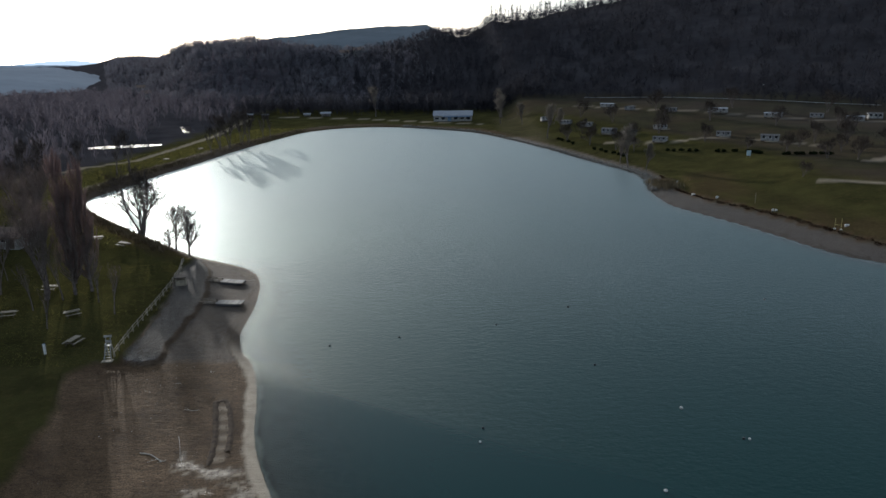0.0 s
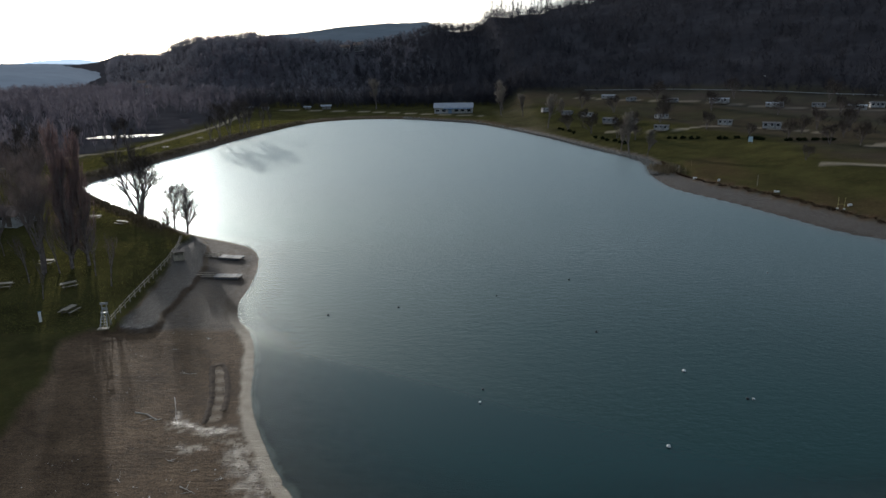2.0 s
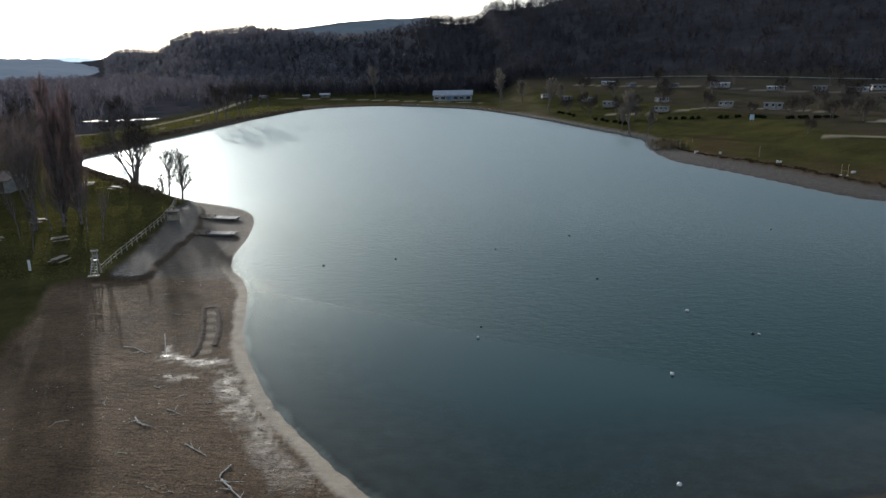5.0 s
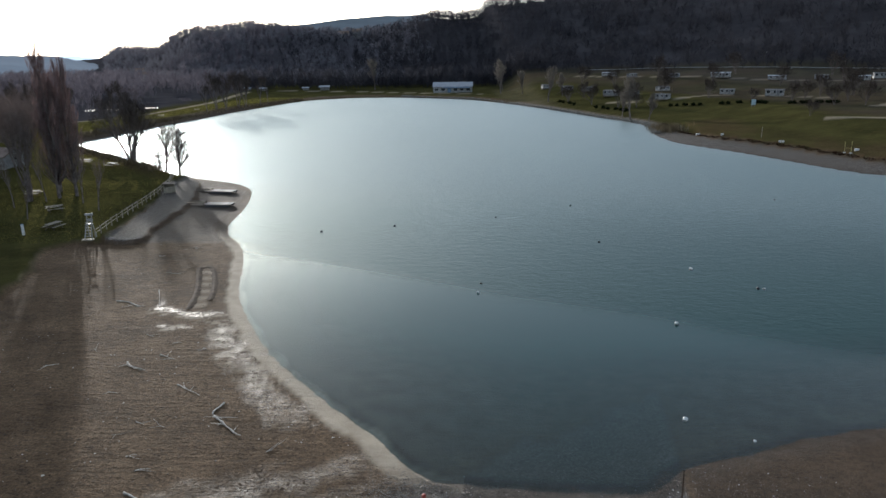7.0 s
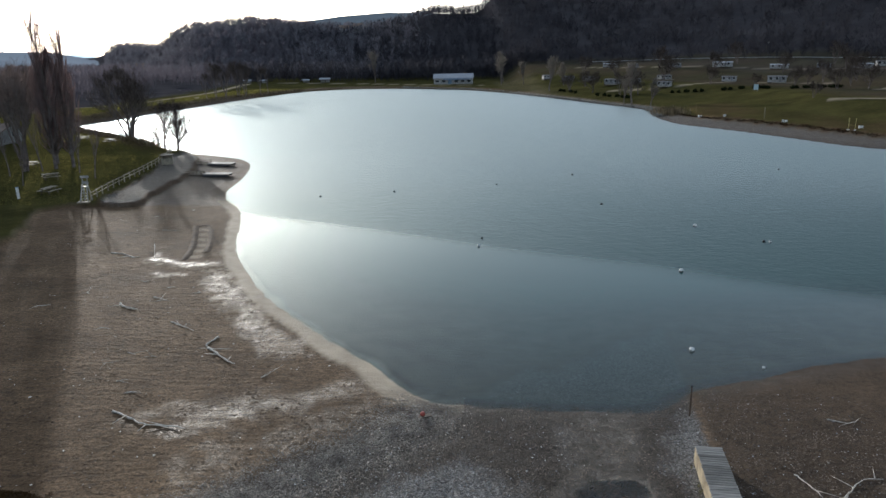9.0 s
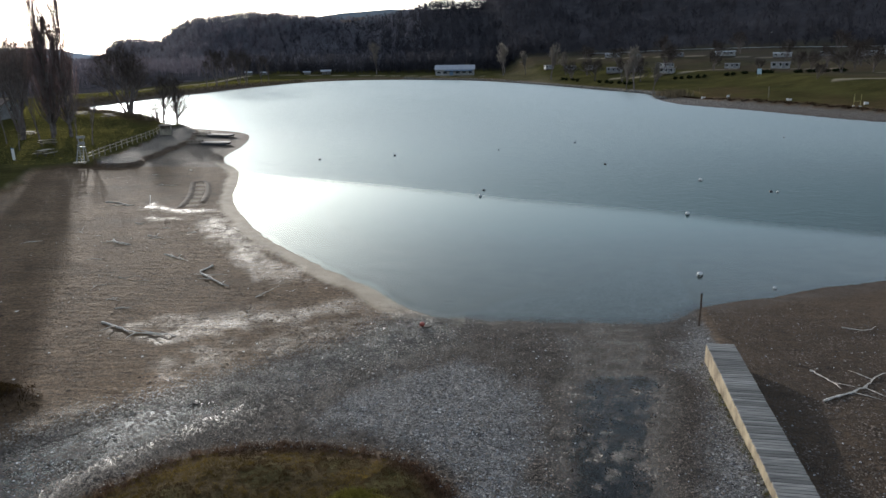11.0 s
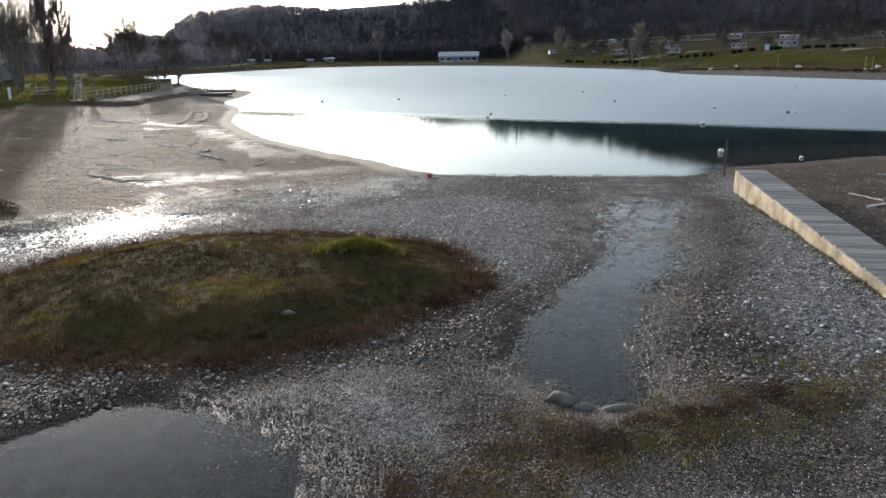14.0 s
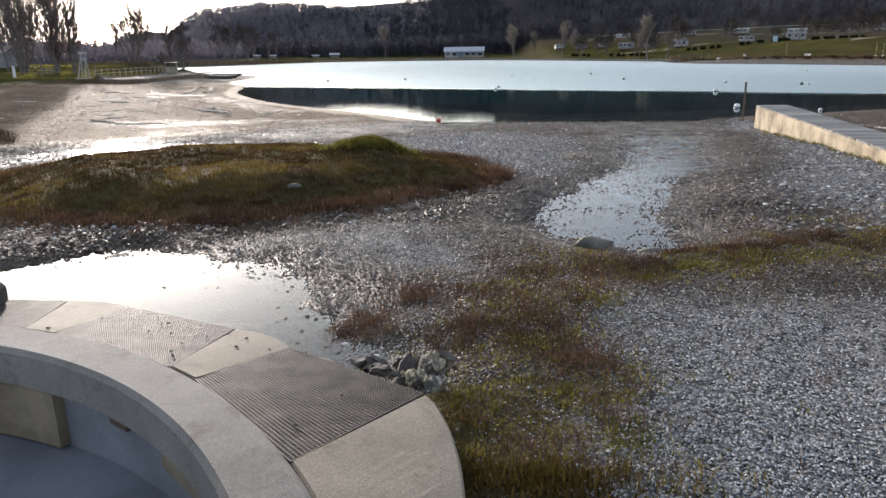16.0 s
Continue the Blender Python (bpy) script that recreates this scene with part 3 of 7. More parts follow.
def land(x, y):
    """Height of the ground, and its zones."""
    x, y = np.asarray(x, float), np.asarray(y, float)
    r = np.hypot(x, y)
    d = np.where(r < 900, 0.0, r)
    near = r < 900
    d[near] = signed(x[near], y[near], SHORE)
    wob = (fbm(x / 2.2, y / 2.2, 9) - 0.5)
    bed = -np.minimum(-np.minimum(d, 0) * (0.055 + 0.30 * smooth01(25, 48, x) * smooth01(45, 90, y) + 0.08 * smooth01(38, 50, y) + 0.2 * smooth01(112, 130, y)), 4.0)
    z_near = bank(d, [0, 6, 14, 24, 40, 120], [0.0, 0.16, 0.36, 0.58, 0.95, 1.3])
    z_left = bank(d, [0, 1.5, 4, 30, 400], [0.0, 0.7, 1.25, 1.45, 1.9])
    z_far = bank(d, [0, 2.5, 6, 30, 80, 400], [0.0, 0.7, 1.0, 1.3, 2.4, 4.0])
    edge = d + 4.5 * smooth01(155, 185, y)  # the beach narrows to the far end
    z_right = bank(d, [0, 9.5, 10.6, 20, 26, 36, 60, 78, 100, 140, 400], [0.0, 0.7, 1.35, 2.1, 2.8, 5.0, 5.5, 7.2, 8.2, 10.5, 13.5])
    z_right = z_right + 2.6 * smooth01(265, 330, y) * smooth01(25, 60, d)
    # the right slope shrinks to a low bank towards the far end
    low = smooth01(48, 30, x) * smooth01(200, 260, y)
    z_right = z_right * (1 - low) + z_far * low
    w_r = smooth01(25, 48, x) * smooth01(45, 90, y)
    w_l = smooth01(112, 124, y) * smooth01(0, -20, x) * (1 - w_r)
    w_f = smooth01(270, 320, y) * smooth01(60, 30, x) * (1 - w_r)
    z_land = z_near * (1 - w_l) + z_left * w_l
    z_land = z_land * (1 - w_f) + z_far * w_f
    z_land = z_land * (1 - w_r) + z_right * w_r
    hz, ht = hill_at(x, y)
    z = np.where(d > 0, z_land, bed)
    z = z + np.where(d > 60, hz, hz * smooth01(20, 60, d))
    # near forms
    nearby = (r < 160) & (y > -40)
    isl = np.full(x.shape, 99.0)
    pr, pl, ch, te, pit = isl.copy(), isl.copy(), isl.copy(), isl.copy(), isl.copy()
    for arr, line in ((isl, ISLAND), (pr, PUDDLE_RIGHT), (pl, PUDDLE_LEFT), (ch, CHANNEL), (te, TERRACE), (pit, PIT)):
        arr[nearby] = signed(x[nearby], y[nearby], line)
    z = z + (fbm(x / 1.1, y / 1.1, 21, 5) - 0.5) * 0.10 * smooth01(-1, 3, d) * smooth01(140, 60, r)
    z = z + np.interp(y, [6, 16, 23.4, 26], [0.10, 0.15, 0.03, 0.0]) * smooth01(4.5, 8.0, x) * nearby
    mound = smooth01(0.35, -2.2, isl + wob * 0.5)
    z = z + mound * (0.42 + 0.10 * (fbm(x / 0.7, y / 0.7, 31) - 0.5)) + 0.22 * np.exp(-(((x + 2.1) / 0.75) ** 2 + ((y - 14.1) / 0.6) ** 2))
    hump = np.exp(-(((x + 16.0) / 2.1) ** 2 + ((y - 20.7) / 0.85) ** 2) ** 2)
    z = z + 0.10 * np.exp(-(((x - 5.3) / 1.7) ** 2 + ((y - 20.0) / 1.5) ** 2)) + 0.06 * np.exp(-(((x + 7.2) / 1.2) ** 2 + ((y - 20.7) / 0.9) ** 2))
    z = z + 0.42 * hump
    ragged = (fbm(x / 0.45, y / 0.45, 57, 4) - 0.5) * 1.5
    grit = fbm(x / 0.30, y / 0.30, 51, 5) - 0.5
    for p, level, deep, amp in ((pr, film_level(y), 0.034 - 0.026 * smooth01(11, 17, y), 0.03 + 0.05 * smooth01(11, 17, y)), (pl, PUDDLES[1], 0.045, 0.03), (ch, PUDDLES[2], 0.018, 0.03)):
        w = smooth01(1.1, -0.25, p + wob * 0.5)
        z = z * (1 - w) + (level - deep + grit * amp) * w
        q = p + ragged
        lip = level - deep + (deep + 0.014) * smooth01(-0.25, 0.45, q) - 0.6 * smooth01(1.2, 2.6, p)
        z = np.where((p < 2.6) & (q > -0.25) & ((y < 12.5) | (p is not pr)), np.maximum(z, lip), z)
    z = z + 0.46 * smooth01(0.25, -0.25, te + wob * 0.9) + 0.05 * np.exp(-((pit / 0.24) ** 2)) * (pit < 50)
    lawn = np.zeros(x.shape)
    sel = (r < 480) & (x < 0) & (y > -60)
    dl = signed(x[sel], y[sel], LAWN)
    lawn[sel] = smooth01(0.5, -0.5, dl + wob[sel] * 1.6)
    z[sel] += 0.45 * smooth01(0.6, -0.6, dl + wob[sel]) * smooth01(1.0, 4.0, d[sel])
    for line, level in PONDS:
        w = smooth01(1.5, -0.5, signed(x[sel], y[sel], line))
        z[sel] = z[sel] * (1 - w) + (level - 0.12) * w
    # zones
    gside = (x + 0.8) * 0.62 - (y - 27.5) * 0.78 + (wob * 2.2)  # south-east of the wet line lies gravel
    gravel = smooth01(-0.8, 0.8, gside) * smooth01(60, 45, r) * smooth01(11.0, 10.4, x + (23.4 - y) * 0.17)
    gravel = np.maximum(gravel, smooth01(0.2, -0.2, te) * 0.9)
    stones = smooth01(4.0, 2.0, np.abs(d - 1.5)) * smooth01(190, 205, y) * (x > 0) * 0.8
    gravel = np.maximum(gravel, stones)
    gravel = np.maximum(gravel, 0.6 * smooth01(73.5, 76.0, y + wob * 2) * (x < -10) * (d < 40))
    gravel = np.maximum(gravel, w_r * smooth01(9.8, 9.0, edge + wob * 1.5) * 0.85)
    gravel = gravel * (1 - smooth01(0.25, -0.25, isl + wob * 0.5))
    rim = smooth01(9.4, 10.6, edge + wob * 1.5)
    lawn_r = w_r * rim
    lawn_f = np.maximum(w_l, w_f) * smooth01(4.5, 7.5, d + wob * 3)
    lawn = np.clip(np.maximum(np.maximum(lawn, lawn_r), lawn_f) * (d > 0), 0, 1)
    lawn = np.maximum(lawn, 0.85 * smooth01(0.25, -0.25, isl + wob * 0.5))
    behind = smooth01(0, -6, y) * smooth01(-12, -30, x)
    lawn = np.maximum(lawn, behind)
    lawn = np.where(r > 300, np.maximum(lawn, 0.9), lawn)
    lawn = np.maximum(lawn, smooth01(38, 48, d))
    dark = np.maximum(np.maximum(smooth01(1.9, 0.4, np.abs(pr - 0.5)), 0.6 * smooth01(2.0, 0.5, np.abs(pl - 0.5))), smooth01(3.0, 0.5, d + wob * 3))
    flow, _ = line_distance(x[nearby], y[nearby], OUTFLOW)
    dark[nearby] = np.maximum(dark[nearby], smooth01(3.0, 0.9, flow + wob[nearby] * 2))
    dark = np.maximum(dark, smooth01(3.0, 0.8, np.abs(ch - 1.0) + wob * 2))
    neck, _ = line_distance(x[nearby], y[nearby], NECK)
    dn = np.zeros(x.shape)
    dn[nearby] = neck + wob[nearby] * 2
    dark = np.where(nearby, np.maximum(dark, 0.6 * smooth01(3.6, 1.4, dn) * smooth01(29, 25, y)), dark)
    dark = np.maximum(dark, smooth01(1.4, 0.3, np.abs(isl - 0.8) + wob * 1.5) * smooth01(12.5, 11, y))
    plot = nearby & (y > 4.5) & (y < 29) & (x > -12) & (x < 6)
    lobes = np.zeros(x.shape)
    for line in LIGHT_GRAVEL:
        lobes[plot] = np.maximum(lobes[plot], smooth01(0.5, -0.7, signed(x[plot], y[plot], line) + (fbm(x[plot] / 0.8, y[plot] / 0.8, 15) - 0.5) * 1.6))
    stripe = smooth01(5.0, 6.2, y) * smooth01(29, 27.5, y) * smooth01(-12, -10.5, x) * smooth01(6.0, 4.4, x)
    dark = np.where(plot, np.maximum(dark * (1 - 0.75 * lobes), 0.85 * (1 - lobes) * stripe), dark)
    dark = np.maximum(dark, 0.55 * w_r * smooth01(9.8, 9.0, edge + wob * 1.5)) * smooth01(-1.2, -0.2, d)
    brown = w_r * smooth01(1.1, 0.5, np.abs(edge - 10.2 + wob * 1.5)) * smooth01(200, 185, y)
    brown = np.maximum(brown, w_r * smooth01(25, 18, d) * smooth01(200, 185, y) * (0.12 + 0.38 * smooth01(0.4, 0.6, fbm(x / 9, y / 9, 81))) * (d > 9))
    brown = np.maximum(brown, w_r * smooth01(36, 50, d + wob * 10) * (0.12 + 0.38 * smooth01(0.4, 0.6, fbm(x / 14, y / 14, 82))))
    # shaded face of the terrace scarp, painted in as a dark brown band
    brown = np.maximum(brown, 0.9 * smooth01(0.42, 0.15, np.abs(te + wob * 0.9)) * smooth01(-38.4, -37.6, x + (y - 74) * 0.09) * nearby)
    brown = np.maximum(brown, np.maximum(w_l, w_f) * smooth01(4.0, 2.0, np.abs(d - 3.6)) * 0.9)
    brown = np.maximum(brown, smooth01(0.75, 0.25, np.abs(isl - 0.02 + wob * 0.6)) * 0.95)
    brown = np.maximum(brown, smooth01(0.15, 0.4, hump))
    east_beach = smooth01(10.6, 11.4, x + (23.4 - y) * 0.17) * (y < 45) * smooth01(-0.5, 0.5, d)
    brown = np.maximum(brown, 0.2 * east_beach)
    gravel = np.maximum(gravel, 0.62 * east_beach)
    dark = np.maximum(dark, 0.95 * east_beach)
    dark = np.maximum(dark, 0.55 * smooth01(73.0, 76.0, y + wob * 2) * (x < -10) * (d < 40) * (y < 125) * (d > 0))
    veg, _ = line_distance(x[nearby], y[nearby], VEG)
    brown = np.maximum(brown, 0.55 * smooth01(0.2, -0.4, isl) * smooth01(0.42, 0.58, fbm(x / 1.2, y / 1.2, 61)))
    vb = np.zeros(x.shape)
    vb[nearby] = smooth01(1.0, 0.2, veg + (fbm(x[nearby] / 0.5, y[nearby] / 0.5, 41) - 0.5) * 1.5)
    brown = np.maximum(brown, (0.3 + 0.45 * smooth01(2.0, 0.8, x)) * vb)
    wet = (0.45 - 0.32 * (x < 0)) * smooth01(2.0, 0.2, d + wob * 2.0) * smooth01(-1.5, 0, d)
    brown = np.where(nearby, np.maximum(brown, 0.85 * smooth01(0.34, 0.12, np.abs(pit) + wob * 0.3)), brown)
    wetband, _ = line_distance(x[nearby], y[nearby], WETLINE)
    wb = np.zeros(x.shape)
    wb[nearby] = 0.5 * smooth01(3.4, 0.6, wetband + wob[nearby] * 3.0)
    wet = np.maximum(wet, wb)
    wet = np.where(nearby, np.maximum(wet, 0.55 * smooth01(1.7, 0.4, dn) * smooth01(28, 24, y)), wet)
    for spots, half, much, ragged in WET_STRIPS:
        ws, _ = line_distance(x[nearby], y[nearby], np.array(spots, float))
        wet[nearby] = np.maximum(wet[nearby], much * smooth01(half, half * 0.2, ws + (fbm(x[nearby] / 0.9, y[nearby] / 0.9, 71) - 0.5) * ragged))
    for p, much in ((pr, 1.0), (pl, 0.5), (ch, 1.0)):
        wet = np.maximum(wet, much * smooth01(1.3, 0.0, p + wob * 0.8))
    path = 0.30 * smooth01(0.0, -1.0, d) * (y < 75) * (d > -40)
    path = path + 0.98 * smooth01(1.0, 0.5, np.abs(d - 0.4 + wob * 1.0)) * (x < 1) * smooth01(26, 32, y) * smooth01(82, 72, y)
    path = np.maximum(path, 0.5 * smooth01(0.0, -0.4, pit + wob * 0.3) * (0.6 + 0.4 * np.sin(y * 3.4)))
    # strips of sand mixed paler in combed streaks
    for spots, half, much in PALE_STREAKS:
        gap, _ = line_distance(x[nearby], y[nearby], np.array(spots, float))
        comb = smooth01(0.40, 0.62, fbm(x[nearby] / 0.7 + y[nearby] / 1.1, y[nearby] / 0.35 - x[nearby] / 1.6, 87))
        path[nearby] = np.maximum(path[nearby], much * comb * smooth01(half, half * 0.35, gap + (fbm(x[nearby] / 1.1, y[nearby] / 1.1, 88) - 0.5) * half))
    far = (r > 110) & (r < 520)
    for line, half in PATHS:
        dd, _ = line_distance(x[far], y[far], np.array(line, float))
        path[far] = np.maximum(path[far], 0.55 * smooth01(half + 0.5, half - 0.4, dd + wob[far] * 0.8))
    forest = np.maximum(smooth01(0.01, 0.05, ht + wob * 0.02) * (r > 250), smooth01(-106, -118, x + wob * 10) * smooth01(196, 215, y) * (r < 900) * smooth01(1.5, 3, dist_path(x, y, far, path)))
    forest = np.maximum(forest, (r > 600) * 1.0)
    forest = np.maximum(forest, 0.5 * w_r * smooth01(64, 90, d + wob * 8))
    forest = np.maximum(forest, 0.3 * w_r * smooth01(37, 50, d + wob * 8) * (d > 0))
    return z, np.stack([gravel, lawn, forest, np.ones_like(d)], -1), np.stack([np.clip(wet, 0, 1), path, brown, np.ones_like(d)], -1), dark


def dist_path(x, y, far, path):
    return np.where(path > 0.2, 0.0, 4.0)


VEG = curve_through([(0.0, 2.2), (-0.1, 3.2), (0.2, 4.2), (0.0, 5.4), (0.6, 6.2), (1.6, 6.9), (2.8, 7.2), (4.2, 7.8), (5.4, 8.5), (7.6, 9.2)], closed=False)
LIGHT_GRAVEL = (curve_through([(-4.2, 19.3), (-1.9, 22.7), (1.5, 23.4), (3.1, 20.6), (2.7, 15.8), (2.0, 13.3), (1.0, 13.4), (0.2, 16.4), (-2.4, 18.3)]),
                curve_through([(-3.0, 8.0), (-1.9, 8.5), (-1.1, 8.7), (-0.3, 7.8), (-0.1, 6.7), (-0.9, 6.7), (-1.6, 7.4)]))
NECK = curve_through([(6.0, 22.0), (6.2, 24.0), (6.0, 26.5), (5.8, 28.5)], closed=False)
OUTFLOW = np.array([(5.9, 20.3), (6.6, 22.8), (7.2, 25.0), (7.6, 27.6)])
WET_STRIPS = (([(6.4, 22.6), (6.9, 24.5), (7.4, 27.6)], 2.3, 0.8, 1.8), ([(-11.6, 26.2), (-9.6, 27.7), (-7.0, 28.8), (-4.6, 30.6)], 1.2, 0.60, 2.4), ([(-9.8, 23.6), (-7.0, 25.4), (-4.2, 27.2), (-2.4, 29.0)], 1.6, 0.42, 3.0), ([(-23.9, 55.4), (-23.5, 53.2), (-22.2, 52.6), (-20.2, 51.8), (-18.9, 52.1), (-17.8, 52.4)], 0.7, 0.75, 1.6), ([(-21.9, 49.4), (-21.2, 49.0), (-19.6, 49.2)], 0.7, 0.62, 1.4),
              ([(-16.8, 48.6), (-14.8, 45.0), (-12.6, 41.6), (-10.4, 37.8), (-8.0, 34.5)], 1.7, 0.55, 3.6), ([(-14.0, 27.0), (-10.0, 29.0), (-6.0, 29.5)], 0.9, 0.34, 3.0))
PALE_STREAKS = (([(-23.4, 53.0), (-20.2, 51.8), (-17.6, 52.4)], 1.1, 0.9), ([(-21.3, 49.0), (-19.4, 49.2)], 0.8, 0.8), ([(-17.0, 51.0), (-15.2, 47.4), (-13.2, 43.6), (-11.4, 40.6)], 2.4, 0.75))
WETLINE = curve_through([(-0.8, 28.2), (-3.0, 25.5), (-6.0, 22.6), (-9.5, 19.6), (-13.0, 16.8)], closed=False)
PONDS = [(curve_through([(-136, 273), (-128, 274.5), (-118, 278), (-117, 281), (-127, 279), (-136, 277)]), 1.5),
         (curve_through([(-136, 362), (-131, 350), (-120, 327), (-117, 329), (-124, 348), (-131, 363)]), 1.6)]
PATHS = [
    ([(-125, 193), (-115, 221), (-104.7, 236), (-102.5, 278), (-101.8, 316), (-104.9, 350), (-107, 392), (-84, 401), (-44, 390), (-9, 369), (20, 352)], 1.6),
    ([(70, 363), (92, 327), (120, 302.5), (126, 292.5), (149, 267), (172, 243)], 1.7),
    ([(50, 440), (75, 420), (140, 392), (185, 365), (230, 330)], 1.6),
    ([(90, 161), (102, 152)], 1.3),
    ([(115, 184), (123, 187)], 2.2),
    ([(60, 262), (72, 250), (84, 240), (94, 246), (106, 236.5), (114, 225), (119, 214)], 1.1),
]


def grid_mesh(name, verts, cols, rows, mat, wrap=True):
    """A sheet of cols x rows vertices as one smooth mesh."""
    me = bpy.data.meshes.new(name)
    i = np.arange(cols if wrap else cols - 1)
    j = np.arange(rows - 1)
    a = (j[:, None] * cols + i[None, :]).ravel()
    b = (j[:, None] * cols + ((i + 1) % cols)[None, :]).ravel()
    faces = np.stack([a, b, b + cols, a + cols], 1)
    fill_mesh(me, verts, faces)
    me.materials.append(mat)
    return me


def fill_mesh(me, verts, faces, smooth=True):
    n, k = faces.shape
    me.vertices.add(len(verts))
    me.vertices.foreach_set("co", np.asarray(verts, np.float32).ravel())
    me.loops.add(n * k)
    me.loops.foreach_set("vertex_index", faces.astype(np.int32).ravel())
    me.polygons.add(n)
    me.polygons.foreach_set("loop_start", np.arange(0, n * k, k, dtype=np.int32))
    me.polygons.foreach_set("use_smooth", np.full(n, smooth, bool))
    me.update(calc_edges=True)


def put_colour(me, name, values):
    at = me.attributes.new(name, "FLOAT_COLOR", "POINT")
    at.data.foreach_set("color", np.asarray(values, np.float32).ravel())


# ---- ground: one sheet to the horizon, finer ahead and near ----
def build_ground():
    front = np.radians(np.linspace(-42, 42, 420))
    back = np.radians(np.linspace(43, 317, 64)[1:-1])
    az = np.concatenate([front, back])
    rad = np.concatenate([[0.005], 0.5 * 90 ** np.linspace(0, 1, 290)[:-1], np.linspace(45, 125, 190)[:-1], 125 * (3400 / 125) ** np.linspace(0, 1, 215)])
    A, R = np.meshgrid(az, rad)
    x, y = (R * np.sin(A)).ravel(), (R * np.cos(A)).ravel()
    z, za, zb, dark = land(x, y)
    # the basin of the ring stands free of the ground
    inring = np.hypot(x - RING[0], y - RING[1]) < 4.35
    z = np.where(inring, np.minimum(z, -0.1), z)
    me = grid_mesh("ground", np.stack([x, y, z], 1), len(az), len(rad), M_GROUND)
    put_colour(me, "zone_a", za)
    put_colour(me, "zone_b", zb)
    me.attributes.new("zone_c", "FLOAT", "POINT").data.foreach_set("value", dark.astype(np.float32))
    ob = new("ground", me)
    tagged(ob, "sandy and gravelly lake shore, lawns and wooded valley ground", "ground", kind="structure")
    return ob


RING = (-4.55, 0.35)
PUDDLES = (0.285, 0.42, 0.31)  # water levels


def film_level(y):
    """The right puddle drains slowly towards the lake."""
    return PUDDLES[0] - 0.0135 * np.maximum(y - 13.0, 0.0)


build_ground()


def height(x, y):
    """Ground height at single places."""
    z = land(np.atleast_1d(np.asarray(x, float)), np.atleast_1d(np.asarray(y, float)))[0]
    return z if np.ndim(x) else float(z[0])


def build_water(name, line, level, mat, deep, label, step, margin):
    """A level sheet inside a shoreline, with its depth over the bed."""
    lo, hi = line.min(0) - margin, line.max(0) + margin
    cols, rows = int((hi[0] - lo[0]) / step) + 2, int((hi[1] - lo[1]) / step) + 2
    gx, gy = np.meshgrid(np.linspace(lo[0], hi[0], cols), np.linspace(lo[1], hi[1], rows))
    x, y = gx.ravel(), gy.ravel()
    z = land(x, y)[0]
    level = level(y) if callable(level) else np.full(len(x), level)
    depth = np.clip((level - z) / deep, 0, 1)
    faces = []
    keep = (signed(x, y, line) < margin).reshape(rows, cols)
    a = np.arange(rows * cols).reshape(rows, cols)
    ok = keep[:-1, :-1] | keep[1:, :-1] | keep[:-1, 1:] | keep[1:, 1:]
    faces = np.stack([a[:-1, :-1][ok], a[:-1, 1:][ok], a[1:, 1:][ok], a[1:, :-1][ok]], 1)
    used, inv = np.unique(faces.ravel(), return_inverse=True)
    me = bpy.data.meshes.new(name)
    fill_mesh(me, np.stack([x, y, level], 1)[used], inv.reshape(faces.shape))
    at = me.attributes.new("depth", "FLOAT", "POINT")
    at.data.foreach_set("value", (1 - (1 - depth[used]) ** 1.9).astype(np.float32))
    me.materials.append(mat)
    return tagged(new(name, me), label, "water", kind="structure")


build_water("lake_water", SHORE, 0.0, M_LAKE, 1.8, "teal green lake water, rippled by wind far out and calm near the beach", 1.5, 2.0)
build_water("puddle_water", PUDDLE_RIGHT, film_level, M_FILM, 0.35, "still shallow puddle in a hollow of the gravel", 0.2, 0.25)
build_water("puddle_water", PUDDLE_LEFT, PUDDLES[1], M_PUDDLE, 0.25, "still grey puddle beside the concrete ring", 0.2, 0.45)
build_water("puddle_water", CHANNEL, PUDDLES[2], M_RUNNEL, 0.4, "thin sunlit runnel of water between sand and gravel", 0.25, 0.7)

for pond_line, pond_level in PONDS:
    build_water("pond_water", pond_line, pond_level, M_PUDDLE, 0.2, "narrow glinting pond among bare trees", 1.0, 2.5)


